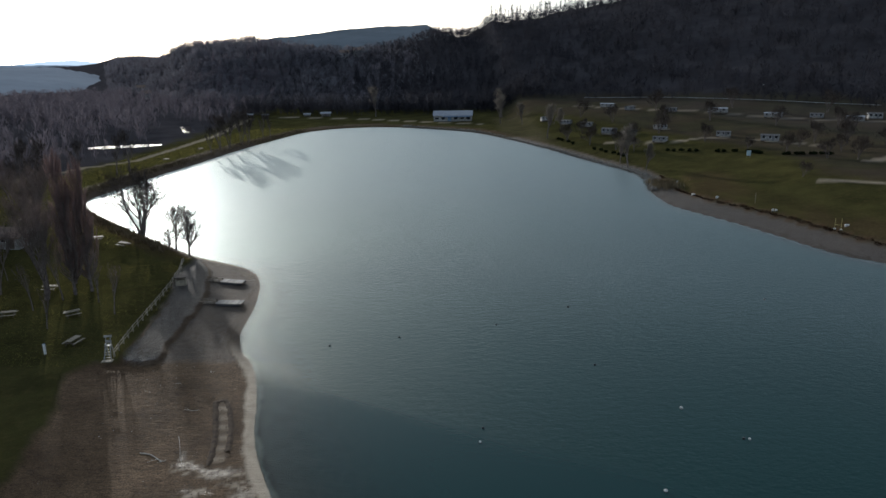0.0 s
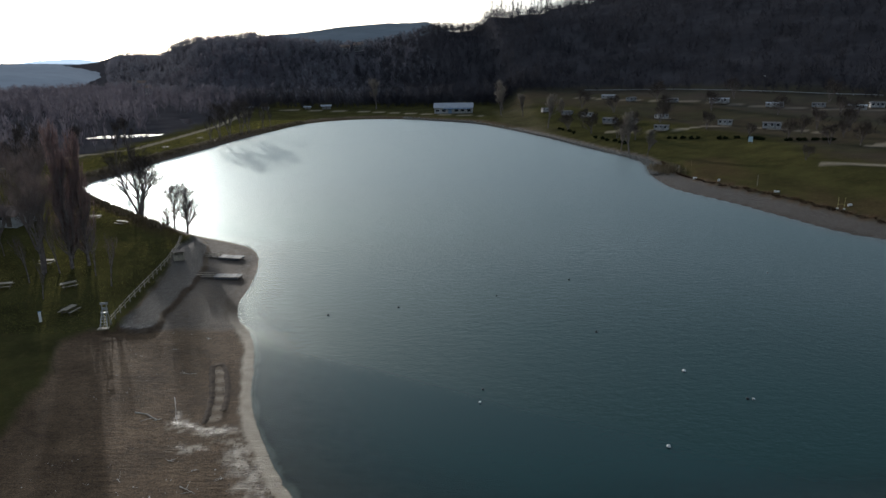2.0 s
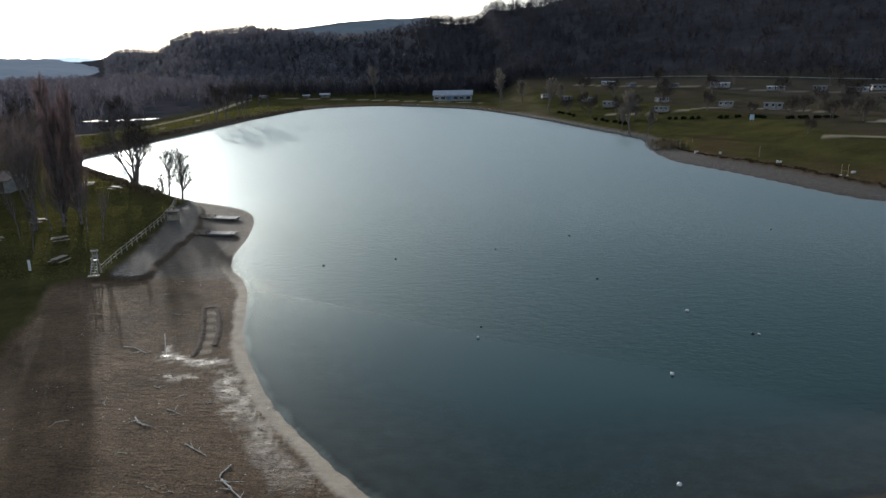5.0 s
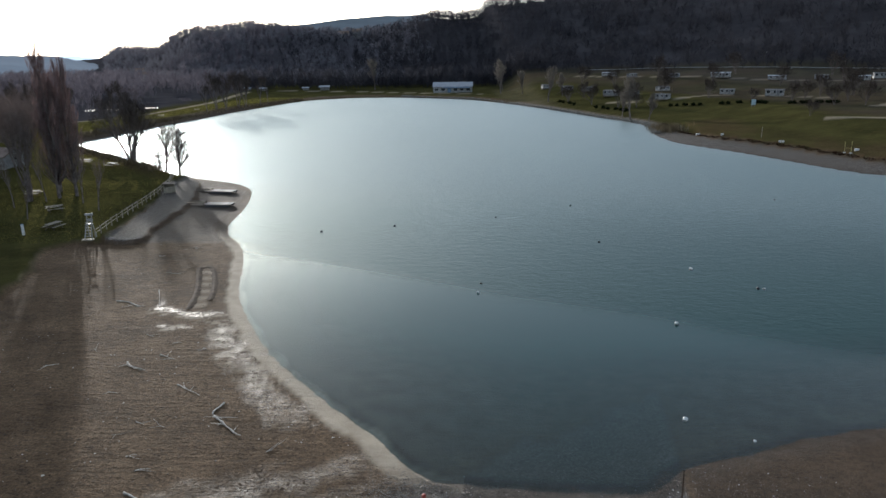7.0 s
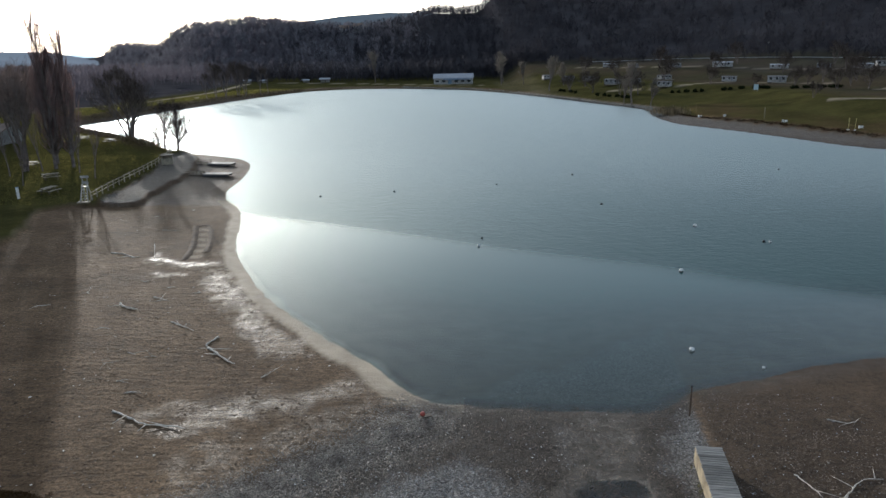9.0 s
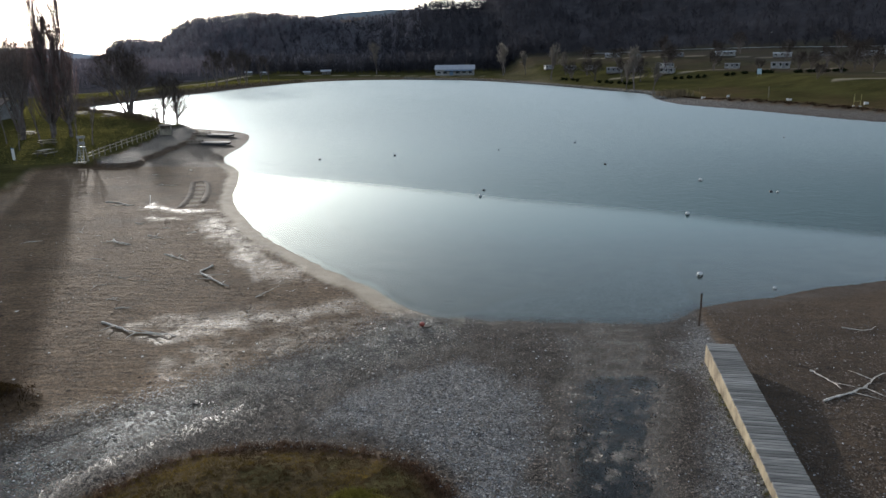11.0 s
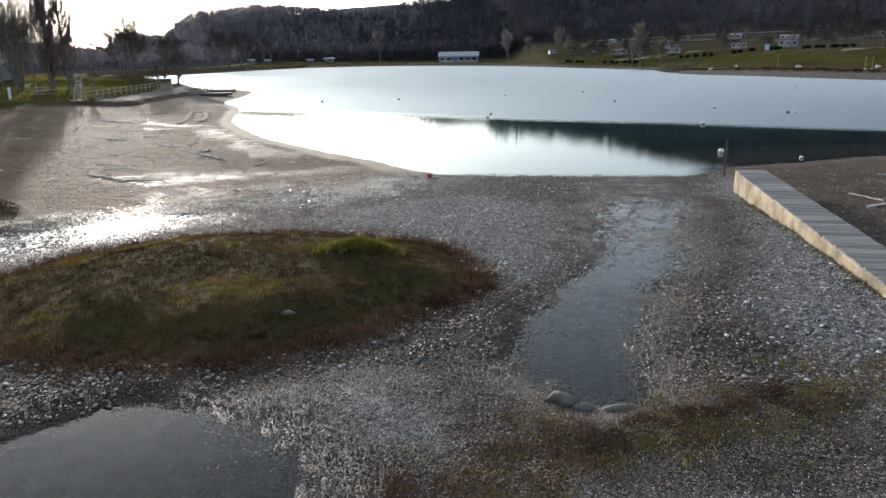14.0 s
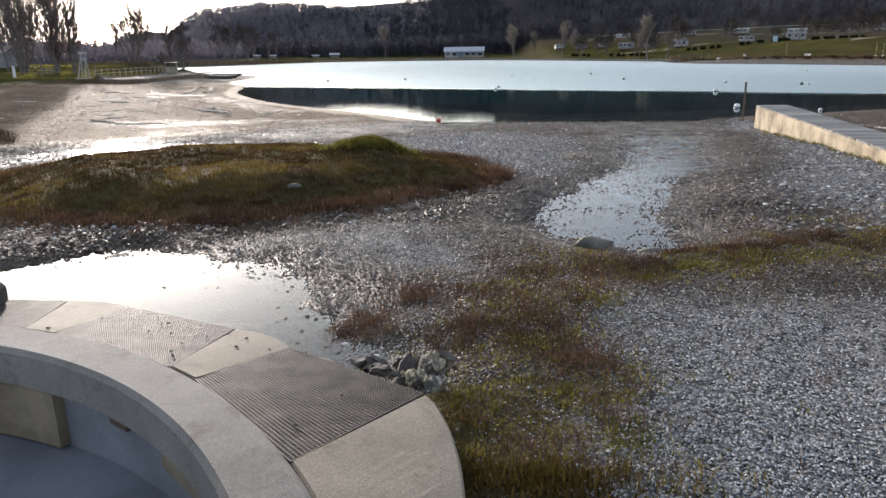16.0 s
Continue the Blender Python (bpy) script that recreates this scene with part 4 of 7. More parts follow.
# ---- builders for things ----
class Geo:
    """Collects vertices and faces of one mesh."""

    def __init__(self):
        self.v, self.f = [], []

    def add(self, verts, faces):
        n = len(self.v)
        self.v += [tuple(p) for p in verts]
        self.f += [tuple(i + n for i in q) for q in faces]
        return self

    def box(self, c, s, rz=0.0, bevel=0.0, rx=0.0, ry=0.0):
        """A box of size s round c, with its edges cut."""
        m = Matrix.Translation(c) @ Euler((radians(rx), radians(ry), radians(rz))).to_matrix().to_4x4()
        h = [k / 2 for k in s]
        b = min(bevel, min(h) * 0.6)
        if b <= 0:
            vs = [(i * h[0], j * h[1], k * h[2]) for i in (-1, 1) for j in (-1, 1) for k in (-1, 1)]
            fs = [(0, 1, 3, 2), (4, 6, 7, 5), (0, 4, 5, 1), (2, 3, 7, 6), (0, 2, 6, 4), (1, 5, 7, 3)]
            return self.add([m @ Vector(p) for p in vs], fs)
        bm = bmesh.new()
        bmesh.ops.create_cube(bm, size=1.0)
        for w in bm.verts:
            w.co = Vector((w.co.x * s[0], w.co.y * s[1], w.co.z * s[2]))
        bmesh.ops.bevel(bm, geom=bm.edges[:], offset=b, segments=1, affect="EDGES")
        bm.verts.index_update()
        self.add([m @ w.co for w in bm.verts], [[w.index for w in q.verts] for q in bm.faces])
        bm.free()
        return self

    def tube(self, pts, radii, sides=6, cap=True):
        """A round bar along points."""
        pts = [Vector(p) for p in pts]
        n = len(pts)
        start = len(self.v)
        for i, p in enumerate(pts):
            d = (pts[min(i + 1, n - 1)] - pts[max(i - 1, 0)]).normalized()
            up = Vector((0, 0, 1)) if abs(d.z) < 0.9 else Vector((1, 0, 0))
            a = d.cross(up).normalized()
            b = d.cross(a)
            r = radii[i] if isinstance(radii, (list, tuple)) else radii
            for k in range(sides):
                t = 2 * math.pi * k / sides
                q = p + (a * math.cos(t) + b * math.sin(t)) * r
                self.v.append((q.x, q.y, q.z))
        for i in range(n - 1):
            for k in range(sides):
                k2 = (k + 1) % sides
                self.f.append((start + i * sides + k, start + i * sides + k2, start + (i + 1) * sides + k2, start + (i + 1) * sides + k))
        if cap:
            self.f.append(tuple(start + k for k in range(sides))[::-1])
            self.f.append(tuple(start + (n - 1) * sides + k for k in range(sides)))
        return self

    def lathe(self, rings, c=(0, 0, 0), sides=14):
        """A turned shape from (radius, height) rings."""
        start = len(self.v)
        for r, z in rings:
            for k in range(sides):
                t = 2 * math.pi * k / sides
                self.v.append((c[0] + r * math.cos(t), c[1] + r * math.sin(t), c[2] + z))
        for i in range(len(rings) - 1):
            for k in range(sides):
                k2 = (k + 1) % sides
                self.f.append((start + i * sides + k, start + i * sides + k2, start + (i + 1) * sides + k2, start + (i + 1) * sides + k))
        self.f.append(tuple(start + k for k in range(sides))[::-1])
        self.f.append(tuple(start + (len(rings) - 1) * sides + k for k in range(sides)))
        return self

    def lump(self, c, s, seed, rough=0.25, sub=2, rz=0.0):
        """An uneven stone."""
        bm = bmesh.new()
        bmesh.ops.create_icosphere(bm, subdivisions=sub, radius=1.0)
        turn = Euler((0, 0, radians(rz))).to_matrix()
        vs = []
        for w in bm.verts:
            k = 1 + rough * noise.noise(w.co * 1.3 + Vector((seed * 7.3, seed * 3.1, seed))) + rough * 0.5 * noise.noise(w.co * 3.1 + Vector((seed, 0, 0)))
            p = turn @ Vector((w.co.x * s[0] * k, w.co.y * s[1] * k, max(w.co.z, -0.55) * s[2] * k))
            vs.append(p + Vector(c))
        bm.verts.index_update()
        self.add(vs, [[w.index for w in q.verts] for q in bm.faces])
        bm.free()
        return self

    def mesh(self, name, mat, smooth=False):
        me = bpy.data.meshes.new(name)
        me.from_pydata(self.v, [], self.f)
        if smooth:
            me.polygons.foreach_set("use_smooth", [True] * len(me.polygons))
        me.materials.append(mat)
        me.update()
        return me


def part(name, geo, mat, parent, label="", smooth=False):
    ob = new(name, geo.mesh(name, mat, smooth))
    ob.parent = parent
    if label:
        tagged(ob, label)
    return ob


def thing(name, m, label, category, group="", kind=""):
    """An empty at a thing's base, to which its parts belong."""
    ob = new(name)
    ob.matrix_world = m
    ob.empty_display_size = 0.2
    return tagged(ob, label, category, group, kind)


def solid(name, geo, mat, m, label, category, group="", kind="", smooth=False):
    ob = new(name, geo.mesh(name, mat, smooth))
    ob.matrix_world = m
    return tagged(ob, label, category, group, kind)


def stuff(name, verts, faces, mat, label, category, smooth=False):
    me = bpy.data.meshes.new(name)
    fill_mesh(me, verts, faces, smooth)
    me.materials.append(mat)
    return tagged(new(name, me), label, category, kind="stuff")


def at(x, y, rz=0.0, sink=0.0):
    return pose(x, y, height(x, y) - sink, 0, 0, rz)


# ---- the concrete ring with its gratings ----
def arc(geo, r0, r1, z0, z1, a0, a1, bottom, n, in0=None, in1=None, edge=0.015):
    """A piece of a ring: top from (r0, z0) to (r1, z1), down to bottom; its inner edge may span other angles, its outer radius change."""
    in0, in1 = a0 if in0 is None else in0, a1 if in1 is None else in1
    vs = []
    e = edge
    for k in range(n + 1):
        ro = r1(a0 + (a1 - a0) * k / n) if callable(r1) else r1
        for r, z, s in ((r0, bottom, 0), (r0, z0 - e, 0), (r0 + e, z0, 0), (ro - e, z1, 1), (ro, z1 - e, 1), (ro, bottom, 1)):
            lo, hi = (a0, a1) if s else (in0, in1)
            t = radians(lo + (hi - lo) * k / n)
            vs.append((math.cos(t) * r, math.sin(t) * r, z))
    fs = []
    for k in range(n):
        for j in range(6):
            j2 = (j + 1) % 6
            fs.append((k * 6 + j, k * 6 + j2, k * 6 + 6 + j2, k * 6 + 6 + j))
    fs += [tuple(range(5, -1, -1)), tuple(n * 6 + j for j in range(6))]
    geo.add(vs, fs)


def grating(a0, a1, in0, in1, r0, r1, z0, z1, cells, r1b=None):
    """A steel grid between two angles of the ring: bars both ways, straight outer edge."""
    g = Geo()
    p = [Vector((r * math.cos(radians(a)), r * math.sin(radians(a)), z)) for r, a, z in ((r0, in0, z0), (r0, in1, z0), (r1, a1, z1), (r1b or r1, a0, z1))]

    def bar(a, b, w, h):
        d = (b - a)
        ln = d.length
        d.normalize()
        s = d.cross(Vector((0, 0, 1))).normalized() * w / 2
        u = Vector((0, 0, h))
        g.add([a - s, a + s, b + s, b - s, a - s - u, a + s - u, b + s - u, b - s - u], [(0, 1, 2, 3), (0, 4, 5, 1), (1, 5, 6, 2), (2, 6, 7, 3), (3, 7, 4, 0)])

    for k in range(cells + 1):
        t = k / cells
        bar(p[0].lerp(p[1], t), p[3].lerp(p[2], t), 0.005 if 0 < k < cells else 0.007, 0.025)
    rows = int(cells * (r1 - r0) / ((p[2] - p[3]).length))
    for k in range(rows + 1):
        t = k / rows
        bar(p[0].lerp(p[3], t), p[1].lerp(p[2], t), 0.005 if 0 < k < rows else 0.007, 0.025)
    return g


def build_ring():
    ring = thing("fountain_ring", pose(RING[0], RING[1], 0), "round concrete basin wall with steel gratings beside a puddle", "basin")
    r_in, r_mid, r_out = 3.70, 4.05, 4.84
    g = Geo()
    arc(g, r_in, r_mid, 0.915, 0.905, -180, 179.99, 0.66, 200, edge=0.03)
    part("rim", g, M_RIM, ring, "speckled grey concrete rim")
    g = Geo()
    arc(g, r_in + 0.10, r_mid - 0.04, 0.66, 0.66, -180, 179.99, 0.10, 160)
    part("wall", g, M_BASIN, ring, "concrete wall with the blue-grey of its shade in the colour")
    # a small dark box added where a dark spot shows under the rim
    g = Geo()
    arc(g, r_in + 0.03, r_in + 0.12, 0.67, 0.67, 53.4, 56.2, 0.585, 4)
    part("bracket", g, M_RUST, ring, "small dark brown box under the rim")
    g = Geo()
    g.lathe([(r_in + 0.2, -0.08), (r_in + 0.2, 0.22)], sides=72)
    part("basin_floor", g, M_BASIN, ring, "concrete floor with the blue-grey of its shade in the colour")
    g = Geo()
    arc(g, 3.725, 3.98, 0.655, 0.655, 65.2, 90.0, 0.24, 14, edge=0.03)
    part("step", g, M_BEIGE, ring, "stained beige concrete block inside the basin")
    g = Geo()
    arc(g, 3.725, 3.98, 0.655, 0.655, 34.0, 47.0, 0.52, 8, edge=0.02)
    part("step", g, M_BEIGE, ring, "stained beige concrete block inside the basin")

    def bowed(k):
        """A slab's outer edge bulges a little."""
        a = 37.3 + 20.55 * k
        return lambda t: r_out + 0.05 * math.sin(max(0.0, min(1.0, (t - a - 13.7) / 6.85)) * math.pi)

    # the last slab runs out towards the land
    g = Geo()
    arc(g, r_mid + 0.004, lambda t: float(np.interp(t, [8, 18, 26.1, 29.1, 32.6, 36.2, 37.2], [4.10, 4.42, 4.70, 4.81, 4.93, 5.03, 5.04])), 0.885, 0.79, 8, 37.2, 0.15, 26, 6, 33.0)
    part("slab", g, M_CONCRETE, ring, "worn beige concrete end slab")
    for k in range(0, 7):
        a = 37.3 + 20.55 * k
        g = Geo()
        arc(g, r_mid + 0.004, bowed(k), 0.885, 0.79, a + 13.7, a + 20.55, 0.15, 8, a + 12.4, a + 16.2)
        part("slab", g, M_CONCRETE, ring, "worn beige concrete slab")
        r_b = 5.02 if k == 0 else r_out - 0.02
        part("grating", grating(a + 0.15, a + 13.55, a - 4.15, a + 12.25, r_mid + 0.01, r_out - 0.02, 0.882, 0.795, 60, r_b), M_STEEL, ring, "square-meshed dark steel grating with bits of debris")
        g = Geo()
        arc(g, r_out - 0.14, r_out - 0.06, 0.74, 0.74, a + 0.2, a + 13.5, 0.15, 4)
        part("kerb", g, M_CONCRETE, ring)
        g = Geo()
        arc(g, r_mid + 0.01, r_out - 0.15, 0.77, 0.70, a + 0.2, a + 13.5, 0.55, 6, a - 4.0, a + 12.2)
        part("gutter", g, M_GUTTER, ring, "dark gutter under the grating")
    return ring


build_ring()


# ---- the plank walkway on its wall ----
def build_walkway():
    a, b = Vector((*RAMP_A, 0)), Vector((*RAMP_B, 0))
    d = (b - a).normalized()
    n = Vector((-d.y, d.x, 0))
    n = n if n.x > 0 else -n  # away from the gravel
    ln = (b - a).length
    rz = math.degrees(math.atan2(d.y, d.x))
    walk_way = thing("boardwalk", pose(a.x, a.y, 0, 0, 0, rz), "grey weathered plank walkway on a yellowish stone wall", "boardwalk")
    side = 1 if (Matrix.Rotation(radians(rz), 3, "Z") @ Vector((0, 1, 0))).dot(n) > 0 else -1
    rng = random.Random(5)
    width = 1.0
    fall = 0.013  # the deck sinks towards the land

    def top(k):
        return 0.895 - fall * k

    for y0, y1 in ((0.0, 0.24), (width - 0.26, width - 0.02)):
        g = Geo()
        vs, fs = [], []
        n = int(ln / 0.30)
        for q in range(n + 1):
            k = ln * q / n
            e = [rng.uniform(-0.012, 0.012) for _ in range(4)]
            prof = ((y0 + 0.03 + e[2] * 0.4, -0.4), (y0 + e[0] * 0.7, 0.25), (y0 + e[1] * 0.5, top(k) - 0.06), (y0 + 0.025, top(k) + e[3] * 0.6 - 0.008), (y1, top(k) - 0.004), (y1, -0.4))
            vs += [(k, side * a, b) for a, b in prof]
        for q in range(n):
            for j in range(6):
                j2 = (j + 1) % 6
                fs.append((q * 6 + j, q * 6 + j2, q * 6 + 6 + j2, q * 6 + 6 + j))
        fs += [tuple(range(5, -1, -1)), tuple(n * 6 + j for j in range(6))]
        part("wall", g.add(vs, fs), M_STONEWALL, walk_way, "stained yellowish rendered wall")
    g = Geo().box((0.10, side * width / 2, 0.22), (0.2, width - 0.52, 1.30), 0, 0.02)
    part("end_wall", g, M_STONEWALL, walk_way)
    shared = []
    for v in range(4):
        g = Geo()
        g.box((0, 0, 0), (0.135, width + rng.uniform(-0.02, 0.02), 0.04), 0, 0.006)
        shared.append(g.mesh("plank", M_PLANK))
    k = 0.07
    while k < ln - 0.05:
        ob = new("plank", shared[rng.randrange(4)])
        ob.parent = walk_way
        ob.matrix_local = pose(k, side * (width / 2 + rng.uniform(-0.01, 0.01)), top(k) + 0.022 + rng.uniform(-0.004, 0.004), rng.uniform(-0.4, 0.4), rng.uniform(-0.6, 0.6), rng.uniform(-0.5, 0.5))
        k += 0.146
    return walk_way


build_walkway()


# ---- bare trees ----
def bare_tree(seed, tall, stems=1, spread=0.5, upright=0.35, limbs=9, levels=3, girth=0.022, twig=0.02, low=0.25, twigs=5, thick=0.55):
    """Trunk with limbs, and a crown of fine twigs, as two meshes' worth of shapes."""
    rng = random.Random(seed)
    wood, fine = Geo(), Geo()

    def turn(d, ang):
        side = Vector((rng.gauss(0, 1), rng.gauss(0, 1), rng.gauss(0, 1)))
        side = (side - side.project(d)).normalized()
        return (d * math.cos(ang) + side * math.sin(ang)).normalized()

    def ribbon(p, d, ln, w):
        s = d.cross(Vector((rng.gauss(0, 1), rng.gauss(0, 1), rng.gauss(0, 1)))).normalized() * w / 2
        q = p + d * ln * 0.55 + Vector((rng.gauss(0, 1), rng.gauss(0, 1), rng.gauss(0, 1))) * ln * 0.05
        e = q + (d + Vector((0, 0, 0.25))).normalized() * ln * 0.5
        fine.add([p - s, p + s, q + s * 0.7, q - s * 0.7, e], [(0, 1, 2, 3), (3, 2, 4)])

    def grow(p, d, ln, r, level):
        n = 5 if level == 0 else 4 if level == 1 else 3
        pts, radii, dirs = [p], [r], [d]
        for i in range(n):
            d = (d + Vector((rng.gauss(0, 1), rng.gauss(0, 1), rng.gauss(0, 1))) * 0.11 + Vector((0, 0, upright * (0.25 if level else 0.1)))).normalized()
            p = p + d * (ln / n)
            pts.append(p)
            dirs.append(d)
            radii.append(max(r * (1 - (i + 1) / n * 0.8), 0.008))
        wood.tube(pts, radii, (7, 5, 4, 3)[min(level, 3)], cap=False)
        count = (limbs, 6, 4)[min(level, 2)]
        if level < levels:
            for k in range(count):
                t = rng.uniform(low if level == 0 else 0.25, 1.0)
                i = min(int(t * n), n - 1)
                base = pts[i].lerp(pts[i + 1], t * n - i)
                ang = rng.uniform(0.35, 0.9) * spread * 1.6
                grow(base, turn(dirs[i], ang), (tall * rng.uniform(0.30, 0.46) * (1.25 - 0.75 * t) if level == 0 else ln * rng.uniform(0.40, 0.62)), radii[i] * thick, level + 1)
        else:
            for k in range(twigs):
                t = rng.uniform(0.15, 1.0)
                i = min(int(t * n), n - 1)
                ribbon(pts[i].lerp(pts[i + 1], t * n - i), turn(dirs[i], rng.uniform(0.2, 0.8)), rng.uniform(0.4, 1.0) * tall * 0.075, twig)

    for k in range(stems):
        lean = 0.0 if stems == 1 else rng.uniform(0.12, 0.3)
        d = Vector((math.cos(k * 2.4 + seed) * lean, math.sin(k * 2.4 + seed) * lean, 1)).normalized()
        off = Vector((math.cos(k * 2.4 + seed), math.sin(k * 2.4 + seed), 0)) * (0.0 if stems == 1 else tall * 0.012)
        grow(off + Vector((0, 0, -0.25)), d, tall * (0.72 if stems == 1 else rng.uniform(0.6, 0.72)), tall * girth * 0.85 * (1.0 if stems == 1 else 0.75), 0)
    top = max(v[2] for v in wood.v + fine.v)
    k = tall / top
    for g in (wood, fine):
        g.v = [(x * k, y * k, z * k) for x, y, z in g.v]
    return wood, fine


def tree(name, x, y, geos, label, twig_mat=M_TWIG, rz=0.0, group="bare trees"):
    ob = thing(name, at(x, y, rz, 0.05), label, "tree", group)
    part("trunk", geos[0], M_BARK, ob, smooth=True)
    part("crown", geos[1], twig_mat, ob)
    return ob


def again(ob, x, y, rz, k):
    return copy_thing(ob, at(x, y, rz, 0.05) @ Matrix.Scale(k, 4))


def poplar(seed, tall):
    """A straight trunk with steep limbs close to it, and nearly upright twigs."""
    rng = random.Random(seed)
    wood, fine = Geo(), Geo()
    spine = [Vector((rng.gauss(0, 0.06) * k, rng.gauss(0, 0.06) * k, tall * 0.97 * k / 8 - 0.2)) for k in range(9)]
    wood.tube(spine, [tall * 0.012 * (1 - 0.92 * k / 8) + 0.01 for k in range(9)], 7, cap=False)
    for k in range(150):
        t = rng.uniform(0.07, 0.93)
        i = min(int(t * 8), 7)
        p = spine[i].lerp(spine[i + 1], t * 8 - i)
        a = rng.uniform(0, 6.283)
        out = rng.uniform(0.18, 0.50)
        ln = tall * (0.10 + 0.26 * (1 - t)) * rng.uniform(0.7, 1.1)
        d1 = Vector((math.cos(a) * out * 1.9, math.sin(a) * out * 1.9, 1)).normalized()
        d2 = Vector((math.cos(a) * out * 0.5, math.sin(a) * out * 0.5, 1)).normalized()
        pts = [p, p + d1 * ln * 0.35, p + d1 * ln * 0.35 + d2 * ln * 0.35, p + d1 * ln * 0.35 + d2 * ln * 0.65]
        r = tall * 0.0042 * (1.2 - t)
        wood.tube(pts, [r, r * 0.7, r * 0.45, 0.008], 4, cap=False)
        for j in range(62):
            s = rng.uniform(0.15, 1.0) * 3
            m = min(int(s), 2)
            q = pts[m].lerp(pts[m + 1], s - m)
            b = rng.uniform(0, 6.283)
            e = rng.uniform(0.05, 0.35)
            d = Vector((math.cos(b) * e, math.sin(b) * e, 1)).normalized()
            w = d.cross(Vector((rng.gauss(0, 1), rng.gauss(0, 1), 0.1))).normalized() * 0.013
            l2 = rng.uniform(0.6, 1.7)
            fine.add([q - w, q + w, q + d * l2], [(0, 1, 2)])
    return wood, fine


pop = tree("poplar_tree", -54.7, 97.0, poplar(3, 21.5), "tall narrow bare poplar with reddish upright twigs on the lawn", M_POPLAR, group="poplars")
again(pop, -53.0, 98.6, 140, 0.93)
again(pop, -57.4, 102.5, 250, 0.72)
forked = tree("forked_tree", -57.6, 94.6, bare_tree(8, 16.0, 3, 0.36, 0.6, 10, 3, girth=0.020, twig=0.024, twigs=4, thick=0.58), "bare forked tree with three leaning stems on the lawn", rz=30)
# most of these stand left of the view, added to shade lawn and beach
for x, y, rz, k in ((-66.0, 108.0, 100, 0.95), (-75.0, 122.5, 200, 0.9), (-81.0, 133.0, 300, 1.0), (-73.0, 99.0, 60, 0.85), (-66.0, 97.0, 150, 0.8), (-70.0, 88.0, 20, 0.9), (-78.0, 104.0, 250, 1.0), (-84.0, 112.0, 80, 1.0), (-76.0, 84.0, 330, 0.9), (-88.0, 98.0, 190, 1.0), (-64.0, 80.0, 120, 0.8), (-92.0, 120.0, 40, 1.0), (-82.0, 92.0, 280, 0.95)):
    again(forked, x, y, rz, k)
big = tree("shore_tree", -60.2, 134.0, bare_tree(12, 15.5, 4, 0.52, 0.42, 11, 3, girth=0.030, twig=0.022, twigs=8, low=0.3, thick=0.68), "bare many-stemmed tree with ivy-dark trunks at the water's edge", M_DARKTWIG, rz=80)
twin = tree("alder_tree", -46.2, 120.6, bare_tree(21, 9.6, 1, 0.55, 0.45, 15, 3, girth=0.030, twig=0.024, low=0.22, twigs=8, thick=0.74), "small bare spreading tree on the point of the beach", M_DARKTWIG, rz=10)
tree("alder_tree", -49.6, 123.6, bare_tree(22, 9.4, 1, 0.42, 0.4, 16, 3, girth=0.024, twig=0.022, low=0.15, twigs=7, thick=0.72), "slim bare young tree on the point of the beach", M_DARKTWIG, rz=60)
tree("shrub", -52.0, 126.5, bare_tree(23, 4.2, 3, 0.6, 0.3, 8, 2, girth=0.03, twig=0.05, low=0.1), "low bare shrub by the water", M_DARKTWIG, rz=60)
sap = tree("young_tree", -45.2, 88.8, bare_tree(31, 7.4, 1, 0.26, 0.8, 9, 2, girth=0.014, twig=0.02, low=0.3), "slim bare young tree planted on the lawn", group="young trees")
for x, y, rz, k in ((-49.6, 93.5, 70, 1.05), (-57.0, 90.0, 130, 0.95), (-55.2, 94.5, 200, 1.2), (-63.5, 119.0, 300, 1.1), (-51.5, 83.5, 20, 0.75), (-58.0, 84.0, 95, 0.8), (-69.0, 104.0, 160, 1.0)):
    again(sap, x, y, rz, k)
tall_a = tree("shore_tree", -96.2, 211.5, bare_tree(41, 14.0, 1, 0.34, 0.6, 11, 3, girth=0.024, twig=0.05, thick=0.65), "tall slim bare tree on the far bank", M_DARKTWIG, group="far bank trees")
tall_b = tree("shore_tree", -84.5, 264.0, bare_tree(43, 15.0, 2, 0.42, 0.5, 10, 3, girth=0.025, twig=0.05, thick=0.65), "bare forked tree in a row on the far bank", M_DARKTWIG, group="far bank trees")
for src, x, y, rz, k in ((tall_a, -98.0, 207.0, 100, 0.9), (tall_b, -80.6, 270.5, 90, 1.0), (tall_a, -84.5, 254.5, 190, 0.75), (tall_b, -79.3, 281.0, 210, 1.05), (tall_b, -78.0, 287.0, 20, 0.95),
                         (tall_a, -76.5, 300.0, 140, 0.9), (tall_a, -75.5, 307.0, 290, 0.85), (tall_b, -103.0, 162.0, 45, 0.8), (tall_b, -95.5, 161.0, 120, 0.85), (tall_a, -108.0, 176.0, 220, 0.9),
                         (tall_b, -90.0, 150.0, 310, 0.7), (tall_a, -101.0, 150.0, 10, 0.8), (tall_b, -112.0, 188.0, 70, 1.0), (tall_a, -104.0, 196.0, 170, 0.9), (tall_b, -118.0, 168.0, 10, 1.0), (tall_a, -84.0, 138.0, 250, 0.6)):
    gap = float(signed(np.array([x]), np.array([y]), SHORE)[0])
    again(src, x - max(0.0, 3.0 - gap), y, rz, k)
